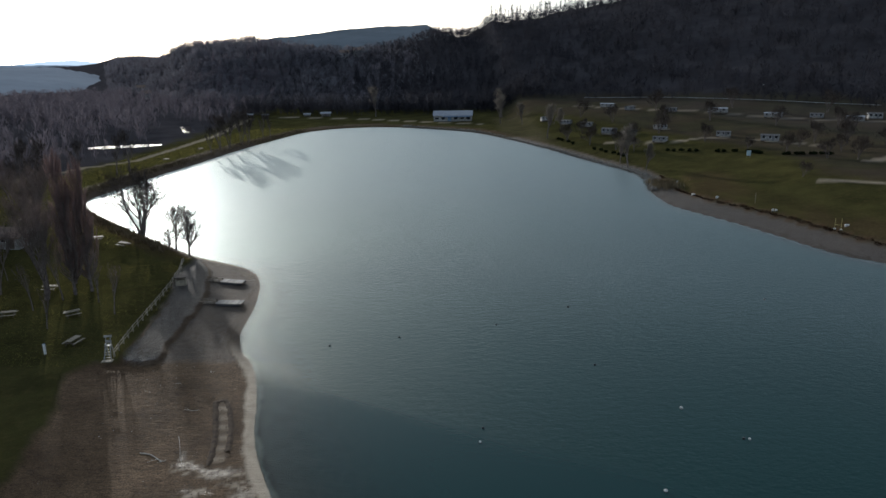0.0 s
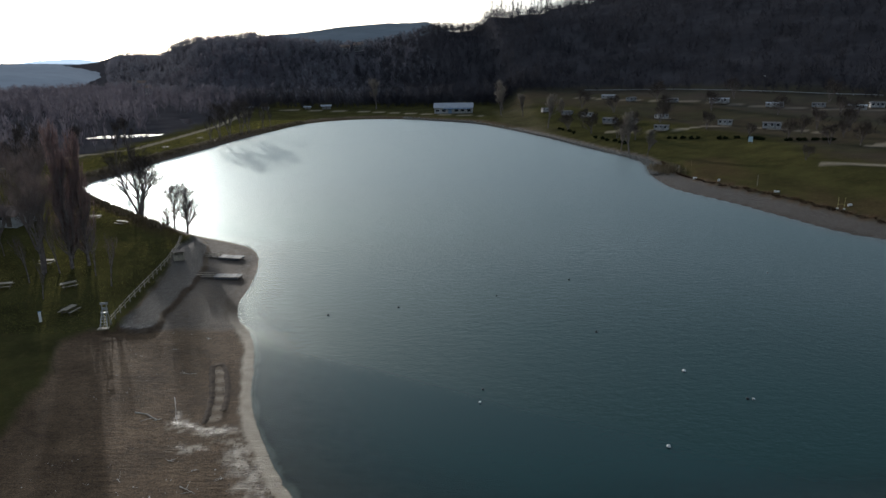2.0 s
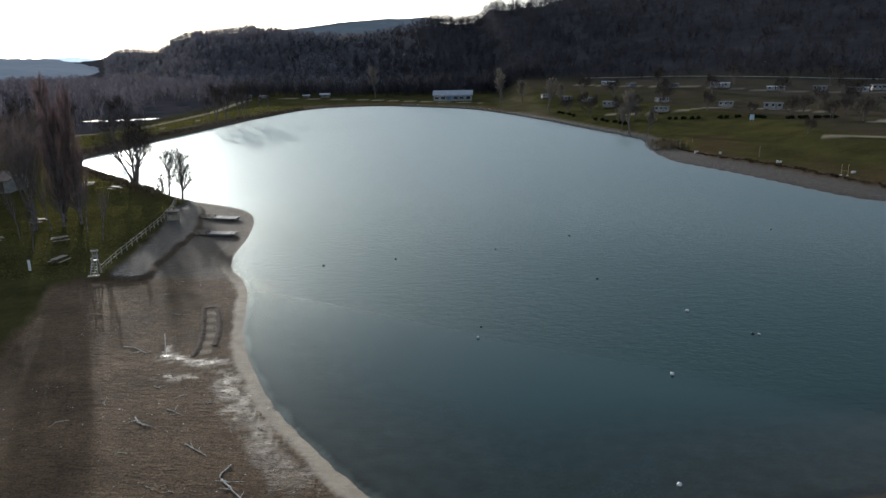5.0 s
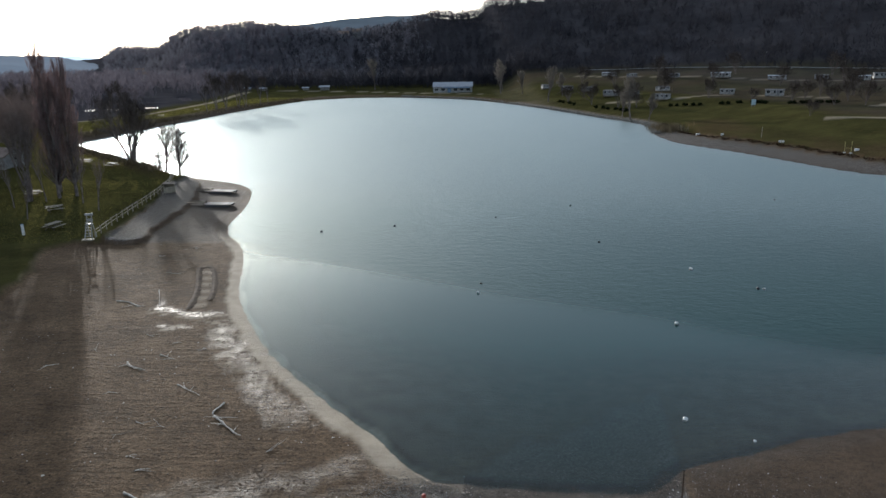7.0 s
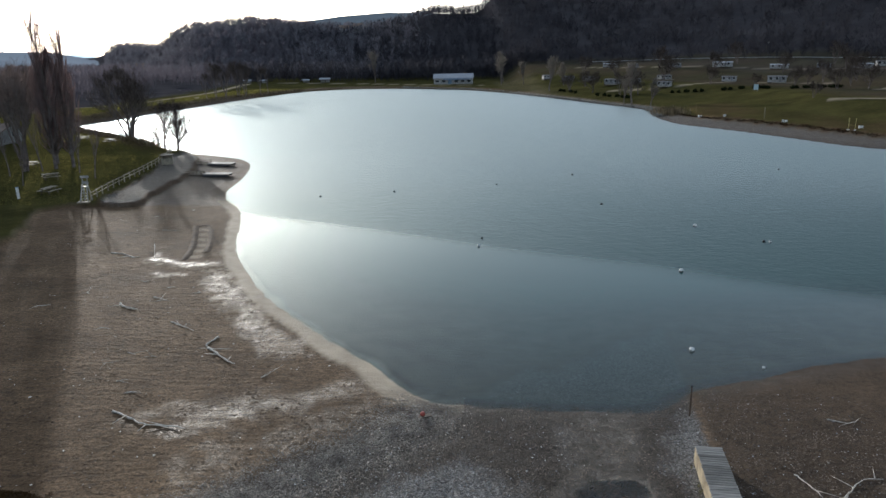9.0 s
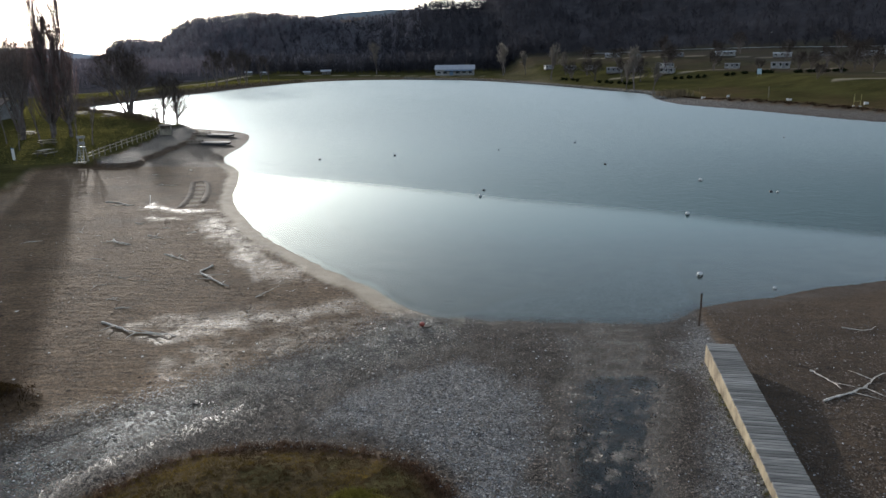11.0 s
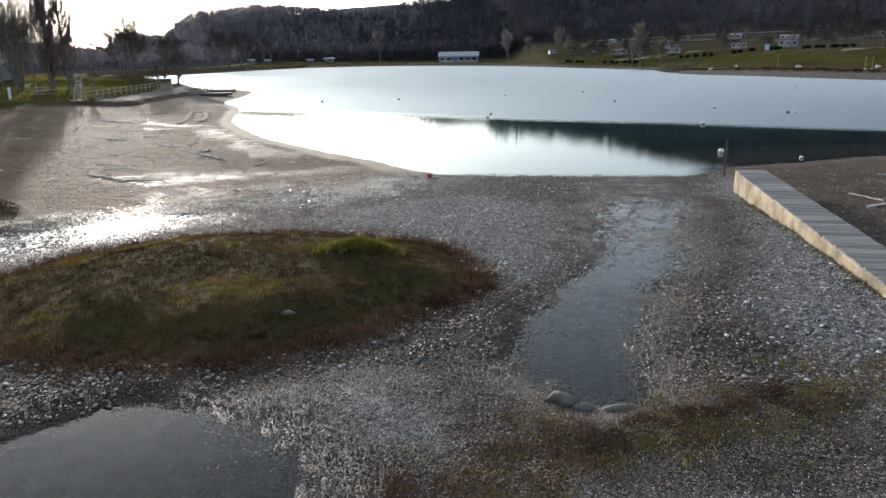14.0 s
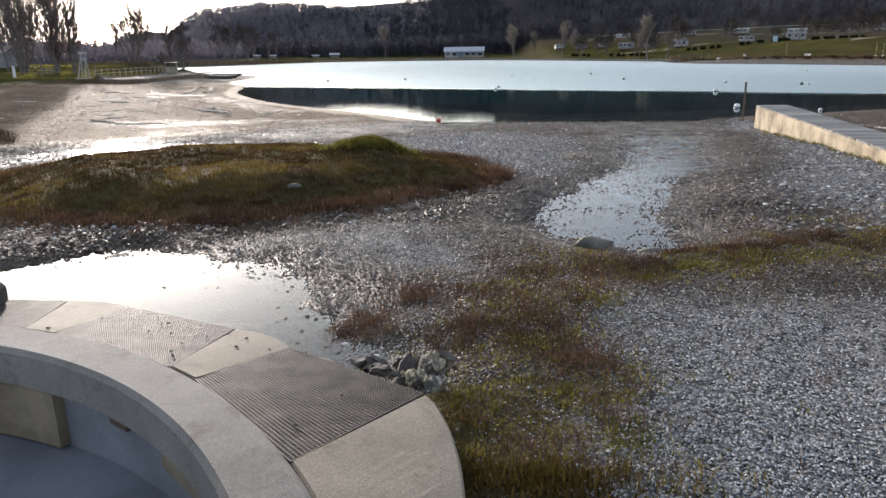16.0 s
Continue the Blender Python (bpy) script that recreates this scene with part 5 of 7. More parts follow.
pale = tree("shore_tree", 43.6, 285.0, bare_tree(51, 14.8, 1, 0.36, 0.55, 12, 3, girth=0.024, twig=0.075, low=0.25, thick=0.66, twigs=8), "pale bare tree by the stony far shore", M_PALETWIG, group="east shore trees")
for x, y, rz, k in ((57.9, 213.0, 80, 0.95), (33.0, 378.0, 150, 1.15), (-37.5, 402.0, 220, 1.25), (61.5, 206.0, 310, 0.6), (57.0, 219.0, 20, 0.55), (30.0, 352.0, 60, 1.0), (39.0, 336.0, 200, 0.8), (52.0, 300.0, 110, 0.7)):
    again(pale, x, y, rz, k)
rnd = tree("round_tree", 55.5, 258.6, bare_tree(61, 8.5, 2, 0.7, 0.3, 10, 3, girth=0.026, twig=0.045, low=0.15, thick=0.62, twigs=7), "low round bare tree above the stony shore", M_DARKTWIG, group="campsite trees")
for x, y, rz, k in ((112.0, 216.0, 50, 0.75), (144.0, 252.0, 140, 0.9), (118.0, 203.0, 200, 0.7), (108.0, 192.0, 260, 0.75), (114.0, 188.0, 15, 0.85), (88.0, 166.0, 100, 0.5), (66.0, 236.0, 180, 0.7), (95.0, 214.0, 80, 0.55), (61.5, 243.0, 120, 1.0), (70.0, 256.0, 40, 0.9), (49.5, 271.0, 250, 0.9), (120.0, 222.0, 140, 0.9), (103.0, 206.0, 20, 0.8), (126.0, 214.0, 210, 0.9), (58.0, 285.0, 330, 0.85), (82.0, 262.0, 75, 1.0), (92.0, 285.0, 200, 1.1), (74.0, 300.0, 290, 1.0), (126.0, 262.0, 30, 1.0), (110.0, 285.0, 160, 1.1), (138.0, 232.0, 250, 0.95), (64.0, 320.0, 100, 1.1), (98.0, 320.0, 10, 1.2), (130.0, 312.0, 220, 1.2), (158.0, 286.0, 70, 1.2), (90.0, 236.0, 140, 0.8), (132.0, 205.0, 330, 0.8)):
    again(rnd, x, y, rz, k)


# ---- woods: far too many trees to count ----
def wood_kinds(seed, count, pine=False):
    """Small tree shapes of a trunk and rising twigs, as triangles; one metre high."""
    rng = np.random.RandomState(seed)
    out = []
    for v in range(count):
        tris = []
        for k in range(3):
            a = k * 2.1
            tris.append([(0.012 * np.cos(a), 0.012 * np.sin(a), -0.1), (0.012 * np.cos(a + 2.1), 0.012 * np.sin(a + 2.1), -0.1), (0, 0, 0.8)])
        n = 30 if not pine else 60
        for k in range(n):
            t = rng.uniform(0.14, 0.92) if not pine else rng.uniform(0.45, 1.0)
            a = rng.uniform(0, 6.283)
            reach = (0.30 * np.sqrt(max(0.05, 1 - ((t - 0.5) / 0.52) ** 2)) if not pine else 0.22 * (1.15 - t)) * rng.uniform(0.5, 1.1)
            rise = rng.uniform(0.10, 0.28) if not pine else rng.uniform(-0.02, 0.05)
            p = np.array((np.cos(a) * reach * 0.15, np.sin(a) * reach * 0.15, t - (0.08 if not pine else 0)))
            e = np.array((np.cos(a) * reach, np.sin(a) * reach, min(t + rise, 1.04)))
            w = rng.uniform(0.010, 0.024) if not pine else rng.uniform(0.03, 0.06)
            s = np.array((-np.sin(a), np.cos(a), rng.uniform(-0.6, 0.6))) * w
            m = p * 0.35 + e * 0.65
            tris.append([p, m + s, e])
            tris.append([p, e, m - s * 0.6])
        out.append(np.array(tris, float))
    return out


def plant_woods(name, xs, ys, talls, kinds, mat, label, seed, wide=1.0):
    rng = np.random.RandomState(seed)
    zs = land(xs, ys)[0]
    which = rng.randint(0, len(kinds), len(xs))
    turn = rng.uniform(0, 6.283, len(xs))
    verts = []
    for k, shape in enumerate(kinds):
        sel = which == k
        c, s = np.cos(turn[sel])[:, None, None], np.sin(turn[sel])[:, None, None]
        t = talls[sel][:, None, None] * np.ones_like(c)
        x = (shape[None, :, :, 0] * c - shape[None, :, :, 1] * s) * t * wide + xs[sel][:, None, None]
        y = (shape[None, :, :, 0] * s + shape[None, :, :, 1] * c) * t * wide + ys[sel][:, None, None]
        z = shape[None, :, :, 2] * t + zs[sel][:, None, None]
        verts.append(np.stack([x, y, z], -1).reshape(-1, 3))
    v = np.concatenate(verts)
    return stuff(name, v, np.arange(len(v)).reshape(-1, 3), mat, label, "trees")


def scatter_polar(rng, n, az0, az1, lo, hi):
    """Places on the hill between two shares of its rise."""
    az = rng.uniform(az0, az1, n)
    rf, rc = np.interp(az, HILL[:, 0], HILL[:, 1]), np.interp(az, HILL[:, 0], HILL[:, 2])
    t = rng.uniform(lo, hi, n)
    r = rf + (rc - rf) * t
    return r * np.sin(np.radians(az)), r * np.cos(np.radians(az))


KINDS = wood_kinds(2, 7)
rs = np.random.RandomState(11)
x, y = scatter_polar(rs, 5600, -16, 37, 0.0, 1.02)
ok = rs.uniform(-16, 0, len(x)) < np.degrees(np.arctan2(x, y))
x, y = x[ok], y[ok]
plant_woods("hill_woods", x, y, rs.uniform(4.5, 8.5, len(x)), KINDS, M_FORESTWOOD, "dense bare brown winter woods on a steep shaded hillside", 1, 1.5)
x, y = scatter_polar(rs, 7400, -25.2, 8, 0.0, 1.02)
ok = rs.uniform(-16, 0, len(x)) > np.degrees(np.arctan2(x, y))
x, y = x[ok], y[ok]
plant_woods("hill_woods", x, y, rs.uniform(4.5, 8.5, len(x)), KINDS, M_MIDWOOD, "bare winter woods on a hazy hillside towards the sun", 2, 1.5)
x, y = scatter_polar(rs, 60, 4, 18, 0.90, 1.05)
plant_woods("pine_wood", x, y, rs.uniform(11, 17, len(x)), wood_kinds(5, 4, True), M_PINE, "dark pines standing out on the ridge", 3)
xs, ys = rs.uniform(-420, -116, 2500), rs.uniform(212, 700, 2500)
ok = (line_distance(xs, ys, np.array(PATHS[0][0], float))[0] > 8) & (np.degrees(np.arctan2(xs, ys)) > -40) & (np.hypot(xs, ys) < 660)
for pond_line, pond_level in PONDS:
    gap = signed(xs, ys, pond_line)
    ok &= (gap > 5) & ~((ys < pond_line[:, 1].min() + 8) & (ys > pond_line[:, 1].min() - 28) & (xs > pond_line[:, 0].min() - 4))
xs, ys = xs[ok], ys[ok]
plant_woods("valley_woods", xs, ys, rs.uniform(6, 11, len(xs)), KINDS, M_VALLEYWOOD, "bare violet-brown woods filling the flat valley, paled in colour for haze", 4, 1.1)
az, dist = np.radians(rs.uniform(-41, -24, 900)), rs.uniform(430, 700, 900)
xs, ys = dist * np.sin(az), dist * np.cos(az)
plant_woods("valley_woods", xs, ys, rs.uniform(6, 10, len(xs)), KINDS, M_VALLEYWOOD, "bare violet-brown woods far down the valley, paled in colour for haze", 7, 1.5)
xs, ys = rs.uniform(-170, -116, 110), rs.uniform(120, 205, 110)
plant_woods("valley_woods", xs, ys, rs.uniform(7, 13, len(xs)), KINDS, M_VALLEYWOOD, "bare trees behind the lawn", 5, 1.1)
xs, ys = rs.uniform(-120, 60, 420), rs.uniform(408, 440, 420)
plant_woods("valley_woods", xs, ys, rs.uniform(5, 12, len(xs)), KINDS, M_FORESTWOOD, "bare trees at the foot of the hill", 6, 1.1)


def far_ridge(name, profile, dist, seed, label, mat):
    """A distant wooded ridge with depth, too far to tell its trees; profile: azimuth and height of its crest."""
    n, k = 700, 9
    prof = np.array(profile, float)
    deg = np.linspace(prof[0, 0], prof[-1, 0], n)
    az, u = np.radians(deg), np.linspace(0, 1, n)
    top = np.interp(deg, prof[:, 0], prof[:, 1])
    rows = []
    for j in range(k):
        s = j / (k - 1)
        r = dist + 500 * s
        lumps = 5 * (fbm(u * 12, u * 0 + seed + s * 2.5, seed, 3) - 0.5) + 2.0 * s ** 6 * (fbm(u * 90, u * 0 + s * 9, seed + 2, 3) - 0.5)
        zz = -20 + (top + 20) * math.sin(s * math.pi / 2) + lumps * s
        rows.append(np.stack([np.sin(az) * r, np.cos(az) * r, zz], -1))
    me = grid_mesh(name, np.concatenate(rows), n, k, mat, wrap=False)
    return tagged(new(name, me), label, "hill", kind="structure")


far_ridge("backdrop_ridge", [(-18, 36), (-16, 55), (-14.4, 63), (-12.2, 69), (-8, 78), (-4, 83), (-1, 84), (2, 60)], 700, 4, "wooded ridge behind the near hill, blue-grey with painted haze", M_BACKRIDGE)
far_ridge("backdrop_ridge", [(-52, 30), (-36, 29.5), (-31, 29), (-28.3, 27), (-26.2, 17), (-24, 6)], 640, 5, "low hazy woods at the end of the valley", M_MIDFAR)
far_ridge("backdrop_ridge", [(-48, 24), (-36, 30), (-29, 26), (-21, 12)], 2300, 7, "distant ridge at the end of the valley, glowing pale blue for haze", M_FAR)
far_ridge("backdrop_ridge", [(-33, 14), (-29.5, 36), (-27, 42), (-24, 20)], 2800, 9, "distant hill at the end of the valley, glowing palest for haze", M_PALEFAR)


M_STEELRAIL = two_tone("pale_guardrail_steel", (0.30, 0.31, 0.32), (0.45, 0.46, 0.47), 2.0, 0.6, 20, 0.1, 0.003)
M_MOSSGRASS = two_tone("moss_grass", (0.17, 0.15, 0.03), (0.36, 0.30, 0.07), 1.5, 0.8, 5, 0.0, vary="island", gloss=0.0, thin=0.45)
M_DAMP = two_tone("damp_sand", (0.050, 0.036, 0.027), (0.12, 0.087, 0.062), 1.6, 0.85, 9, 0.5, 0.03, gloss=0.06)
M_CLOD = two_tone("sand_clod", (0.095, 0.066, 0.043), (0.21, 0.149, 0.098), 0.6, 0.85, 9, 0.3, 0.01, vary="island", gloss=0.06)
M_DARKSCRUB = two_tone("dark_scrub", (0.030, 0.018, 0.012), (0.085, 0.050, 0.032), 0.8, 0.9, 3, 0.0, vary="island", gloss=0.0)


# ---- loose stones ----
def many(name, xs, ys, sizes, shape, faces, mat, label, category, seed, flat=0.6, zs=None, sink=0.12, smooth=False):
    """One mesh of many small turned and stretched copies of a shape."""
    rng = np.random.RandomState(seed)
    n = len(xs)
    if zs is None:
        zs = land(xs, ys)[0]
    turn = rng.uniform(0, 6.283, n)
    c, s = np.cos(turn)[:, None], np.sin(turn)[:, None]
    sx = sizes[:, None] * rng.uniform(0.7, 1.3, (n, 1))
    sy = sizes[:, None] * rng.uniform(0.6, 1.1, (n, 1))
    sz = sizes[:, None] * rng.uniform(0.7, 1.2, (n, 1)) * flat
    px, py, pz = shape[None, :, 0] * sx, shape[None, :, 1] * sy, shape[None, :, 2] * sz
    jit = rng.uniform(0.8, 1.2, (n, len(shape)))
    px, py = px * jit, py * jit
    v = np.stack([px * c - py * s + xs[:, None], px * s + py * c + ys[:, None], pz + zs[:, None] + (0.5 - sink) * sizes[:, None] * flat], -1).reshape(-1, 3)
    f = (faces[None] + (np.arange(n) * len(shape))[:, None, None]).reshape(-1, faces.shape[1])
    return stuff(name, v, f, mat, label, category, smooth)


def pebble_shape():
    ring = [(math.cos(a) * 0.5, math.sin(a) * 0.5, 0.0) for a in np.arange(6) * 1.0472]
    top = [(math.cos(a) * 0.28, math.sin(a) * 0.28, 0.40) for a in np.arange(3) * 2.0944 + 0.5]
    v = np.array(ring + top)
    f = [(6, 7, 8)]
    for k in range(3):
        a, b = 6 + k, 6 + (k + 1) % 3
        i = 2 * k
        f += [(i, (i + 1) % 6, a), ((i + 1) % 6, (i + 2) % 6, b), ((i + 1) % 6, b, a)]
    return v, np.array(f)


PEB_V, PEB_F = pebble_shape()
rs = np.random.RandomState(77)


def wedge(n, r0, r1, power, az=41):
    """Places ahead of the ring, denser near it."""
    r = r0 * (r1 / r0) ** (rs.uniform(0, 1, n) ** power)
    a = np.radians(rs.uniform(-az, az, n))
    return r * np.sin(a), r * np.cos(a)


def on_gravel(xs, ys):
    out = (np.hypot(xs - RING[0], ys - RING[1]) > 4.92) & (signed(xs, ys, SHORE) > -1.2) & (signed(xs, ys, ISLAND) > -0.1)
    ramp_x = RAMP_A[0] + (ys - RAMP_A[1]) * (RAMP_B[0] - RAMP_A[0]) / (RAMP_B[1] - RAMP_A[1])
    out &= ~((xs > ramp_x - 0.05) & (xs < ramp_x + 1.3) & (ys < 23.5))
    return out


x, y = wedge(190000, 2.2, 30, 1.0)
za = land(x, y)[1]
dk = land(x, y)[3]
ok = on_gravel(x, y) & (za[:, 0] > 0.5) & (rs.uniform(0, 1, len(x)) > dk * 1.05)
plants = line_distance(x, y, VEG)[0] + 0.7 * (fbm(x / 0.4, y / 0.4, 44) - 0.5) < 0.6
ok &= ~(plants & (rs.uniform(0, 1, len(x)) < np.where(x < 1.4, 0.8, 0.35))) & (signed(x, y, PUDDLE_LEFT) > -0.2) & (signed(x, y, PUDDLE_RIGHT) > -0.3)
x, y = x[ok], y[ok]
many("gravel", x, y, rs.uniform(0.009, 0.021, len(x)) * (1 + np.maximum(np.hypot(x, y) - 4, 0) / 18), PEB_V, PEB_F, M_PEBBLE, "loose grey and white gravel", "gravel", 5, flat=0.8)
x, y = wedge(110000, 4.0, 32, 1.2)
dk = land(x, y)[3]
inside = np.minimum(signed(x, y, PUDDLE_LEFT), signed(x, y, PUDDLE_RIGHT))
ok = on_gravel(x, y) & (land(x, y)[1][:, 0] > 0.4) & (rs.uniform(0, 1, len(x)) < dk * 0.9) & ((inside > -0.12) | (rs.uniform(0, 1, len(x)) < np.where(y > 8.4, 0.55, 0.12) * np.exp(inside * 1.2)))
x, y = x[ok], y[ok]
many("wet_gravel", x, y, rs.uniform(0.010, 0.028, len(x)) * (1 + np.hypot(x, y) / 18), PEB_V, PEB_F, M_DARKPEBBLE, "wet brown gravel and leaf litter round the puddles", "gravel", 6)
# coarser stones among the gravel
x, y = wedge(56000, 9.0, 34, 0.75)
za, dk = land(x, y)[1], land(x, y)[3]
ok = on_gravel(x, y) & (za[:, 0] > 0.4) & (np.minimum(signed(x, y, PUDDLE_LEFT), signed(x, y, PUDDLE_RIGHT)) > 0)
x, y, dk = x[ok], y[ok], dk[ok]
s = rs.uniform(0.2, 1.0, len(x)) ** 3 * 0.06 + 0.03
pale = rs.uniform(0, 1, len(x)) > 0.25 + 0.7 * dk
many("coarse_gravel", x[pale], y[pale], s[pale], PEB_V, PEB_F, M_PEBBLE, "coarser pale stones among the gravel", "gravel", 62)
many("coarse_gravel", x[~pale], y[~pale], s[~pale], PEB_V, PEB_F, M_DARKPEBBLE, "coarser brown stones among the gravel", "gravel", 63)
# stones that stand out of the shallow puddle and of the runnel
for line, count, level, size in ((PUDDLE_RIGHT, 14000, PUDDLES[0], 0.05), (CHANNEL, 6500, PUDDLES[2], 0.06), (PUDDLE_LEFT, 800, PUDDLES[1], 0.05)):
    lo, hi = line.min(0), line.max(0)
    x, y = rs.uniform(lo[0], hi[0], count * 3), rs.uniform(lo[1], hi[1], count * 3)
    gap = signed(x, y, line)
    few = np.where(x > -3.2, 0.9, 0.1) if line is PUDDLE_LEFT else 0.8 if line is CHANNEL else 0.6 + 0.4 * smooth01(12, 17, y)
    ok = (gap < 0.1) & (rs.uniform(0, 1, len(x)) < np.exp(gap * 3.5) * few + (0.2 + 0.45 * smooth01(14, 18, y)) * few * (fbm(x / 0.5, y / 0.5, 33) > 0.5) * (line is PUDDLE_RIGHT) + 0.85 * (fbm(x / 0.4, y / 0.4, 34) > 0.40) * (line is CHANNEL))
    x, y = x[ok], y[ok]
    s = rs.uniform(0.2, 1.0, len(x)) ** 2 * size + 0.014
    many("puddle_stones", x, y, s, PEB_V, PEB_F, M_DARKPEBBLE, "dark wet stones standing out of shallow water", "stones", 61, flat=0.7, zs=(film_level(y) if line is PUDDLE_RIGHT else level) - 0.45 * s + rs.uniform(0, 0.012, len(x)))
# wet shining stones of the band that runs from the lake to the runnel
i = rs.randint(0, len(WETLINE), 26000)
x, y = WETLINE[i, 0] + rs.normal(0, 1.05, len(i)), WETLINE[i, 1] + rs.normal(0, 0.95, len(i))
ok = (signed(x, y, SHORE) > 0.2) & (signed(x, y, ISLAND) > 0.3) & (signed(x, y, CHANNEL) > -0.1)
x, y = x[ok], y[ok]
many("wet_stones", x, y, rs.uniform(0.2, 1.0, len(x)) ** 2 * 0.06 + 0.022, PEB_V, PEB_F, M_WETPEBBLE, "wet shining stones in the band between sand and gravel", "stones", 88, flat=0.6)
# stones lining the east shore
t = rs.uniform(0, 1, 1500)
east = curve_through([(-20.0, 353.6), (0.0, 338.6), (18.0, 318.6), (38.7, 265.2), (48.8, 230.0), (56.3, 208.0), (57.6, 192.0), (54.0, 176.0)], closed=False, steps=40)
i = (t * (len(east) - 1)).astype(int)
x, y = east[i, 0] + rs.normal(0, 0.7, 1500) + 0.6, east[i, 1] + rs.normal(0, 0.7, 1500)
many("shore_stones", x, y, rs.uniform(0.35, 1.0, len(x)), PEB_V, PEB_F, M_ROCK, "pale broken stones lining the far shore", "stones", 7, flat=0.7)


# ---- grass, reeds, dead plants ----
def blades(name, xs, ys, tall, wide, mat, label, category, seed, lean=0.5):
    """Thin bent blades, two triangles and a tip each."""
    rng = np.random.RandomState(seed)
    n = len(xs)
    zs = land(xs, ys)[0] - 0.01
    a = rng.uniform(0, 6.283, n)
    h = tall * rng.uniform(0.5, 1.15, n)
    ln = rng.uniform(0.1, 1.0, n) * lean * h
    b = rng.uniform(0, 6.283, n)
    wx, wy = np.cos(a) * wide / 2, np.sin(a) * wide / 2
    p = np.stack([xs, ys, zs], -1)
    w = np.stack([wx, wy, np.zeros(n)], -1)
    mid = p + np.stack([np.cos(b) * ln * 0.35, np.sin(b) * ln * 0.35, h * 0.6], -1)
    tip = p + np.stack([np.cos(b) * ln, np.sin(b) * ln, h], -1)
    v = np.stack([p - w, p + w, mid + w * 0.7, mid - w * 0.7, tip], 1).reshape(-1, 3)
    k = np.arange(n)[:, None] * 5
    f = np.concatenate([k + np.array([[0, 1, 2]]), k + np.array([[0, 2, 3]]), k + np.array([[3, 2, 4]])], 0)
    return stuff(name, v, f, mat, label, category)


def tufts(n, per, spread, place):
    """Clustered places: n tufts of some blades each."""
    cx, cy = place(n)
    x = np.repeat(cx, per) + rs.normal(0, spread, len(cx) * per)
    y = np.repeat(cy, per) + rs.normal(0, spread, len(cx) * per)
    return x, y


def in_island(n):
    x, y = rs.uniform(-10, 1, n * 2), rs.uniform(8.5, 18, n * 2)
    ok = signed(x, y, ISLAND) < 0.05
    return x[ok], y[ok]


x, y = tufts(5200, 11, 0.05, in_island)
tone = fbm(x / 1.2, y / 1.2, 61)
hi = tone > 0.56
blades("island_grass", x[hi], y[hi], 0.075, 0.010, M_GRASS, "olive and straw coloured grass on the island mound", "grass", 8)
blades("island_grass", x[~hi], y[~hi], 0.065, 0.010, M_BROWNGRASS, "russet withered grass on the island mound", "grass", 9)


def island_edge(n):
    i = rs.randint(0, len(ISLAND), n)
    return ISLAND[i, 0] + rs.normal(0, 0.16, n), ISLAND[i, 1] + rs.normal(0, 0.16, n)


x, y = tufts(900, 14, 0.06, island_edge)
blades("edge_plants", x, y, 0.16, 0.010, M_DEADPLANT, "dark reddish withered plants round the island's edge", "plants", 10, 0.8)


def clump_place(n):
    return rs.normal(-2.1, 0.33, n), rs.normal(14.15, 0.24, n)


x, y = tufts(420, 12, 0.05, clump_place)
blades("green_clump", x, y, 0.15, 0.012, M_GREEN, "fresh green clump of weeds on the island", "plants", 11, 0.8)


def along_veg(n):
    i = rs.randint(0, len(VEG), n)
    return VEG[i, 0] + rs.normal(0, 0.5, n), VEG[i, 1] + rs.normal(0, 0.5, n)


x, y = tufts(900, 13, 0.07, along_veg)
ok = fbm(x / 0.7, y / 0.7, 95) > 0.5
x, y = x[ok], y[ok]
ok = np.hypot(x - RING[0], y - RING[1]) > 4.95
x, y = x[ok], y[ok]
blades("dead_plants", x, y, 0.10, 0.007, M_DEADPLANT, "reddish brown withered plants creeping over the gravel", "plants", 12, 1.0)
x, y = tufts(700, 18, 0.08, along_veg)
ok = fbm(x / 0.5, y / 0.5, 91) > 0.47
x, y = x[ok], y[ok]
ok = np.hypot(x - RING[0], y - RING[1]) > 4.95
x, y = x[ok], y[ok]
blades("moss_grass", x, y, 0.055, 0.007, M_GREEN, "low yellowish green moss and grass on the gravel", "grass", 13, 0.9)


# green moss and young grass among the dead plants
x, y = tufts(1500, 9, 0.05, along_veg)
ok = fbm(x / 0.55, y / 0.55, 67) > 0.53
x, y = x[ok], y[ok]
blades("green_tufts", x, y, 0.05, 0.009, M_MOSSGRASS, "yellow-green young grass and moss among the dead plants", "grass", 68, 0.8)


def tall_tufts(n):
    c = np.array([(-1.15, 5.45), (-0.75, 5.9), (-1.25, 5.15), (2.2, 7.35), (2.9, 7.45), (3.6, 7.7), (4.2, 8.1), (-0.3, 5.0), (0.5, 4.3)])
    i = rs.randint(0, len(c), n)
    return c[i, 0] + rs.normal(0, 0.14, n), c[i, 1] + rs.normal(0, 0.12, n)


x, y = tufts(330, 14, 0.05, tall_tufts)
blades("dead_tufts", x, y, 0.085, 0.006, M_DEADPLANT, "taller dark red withered tufts at the edge of the gravel", "plants", 14, 1.4)


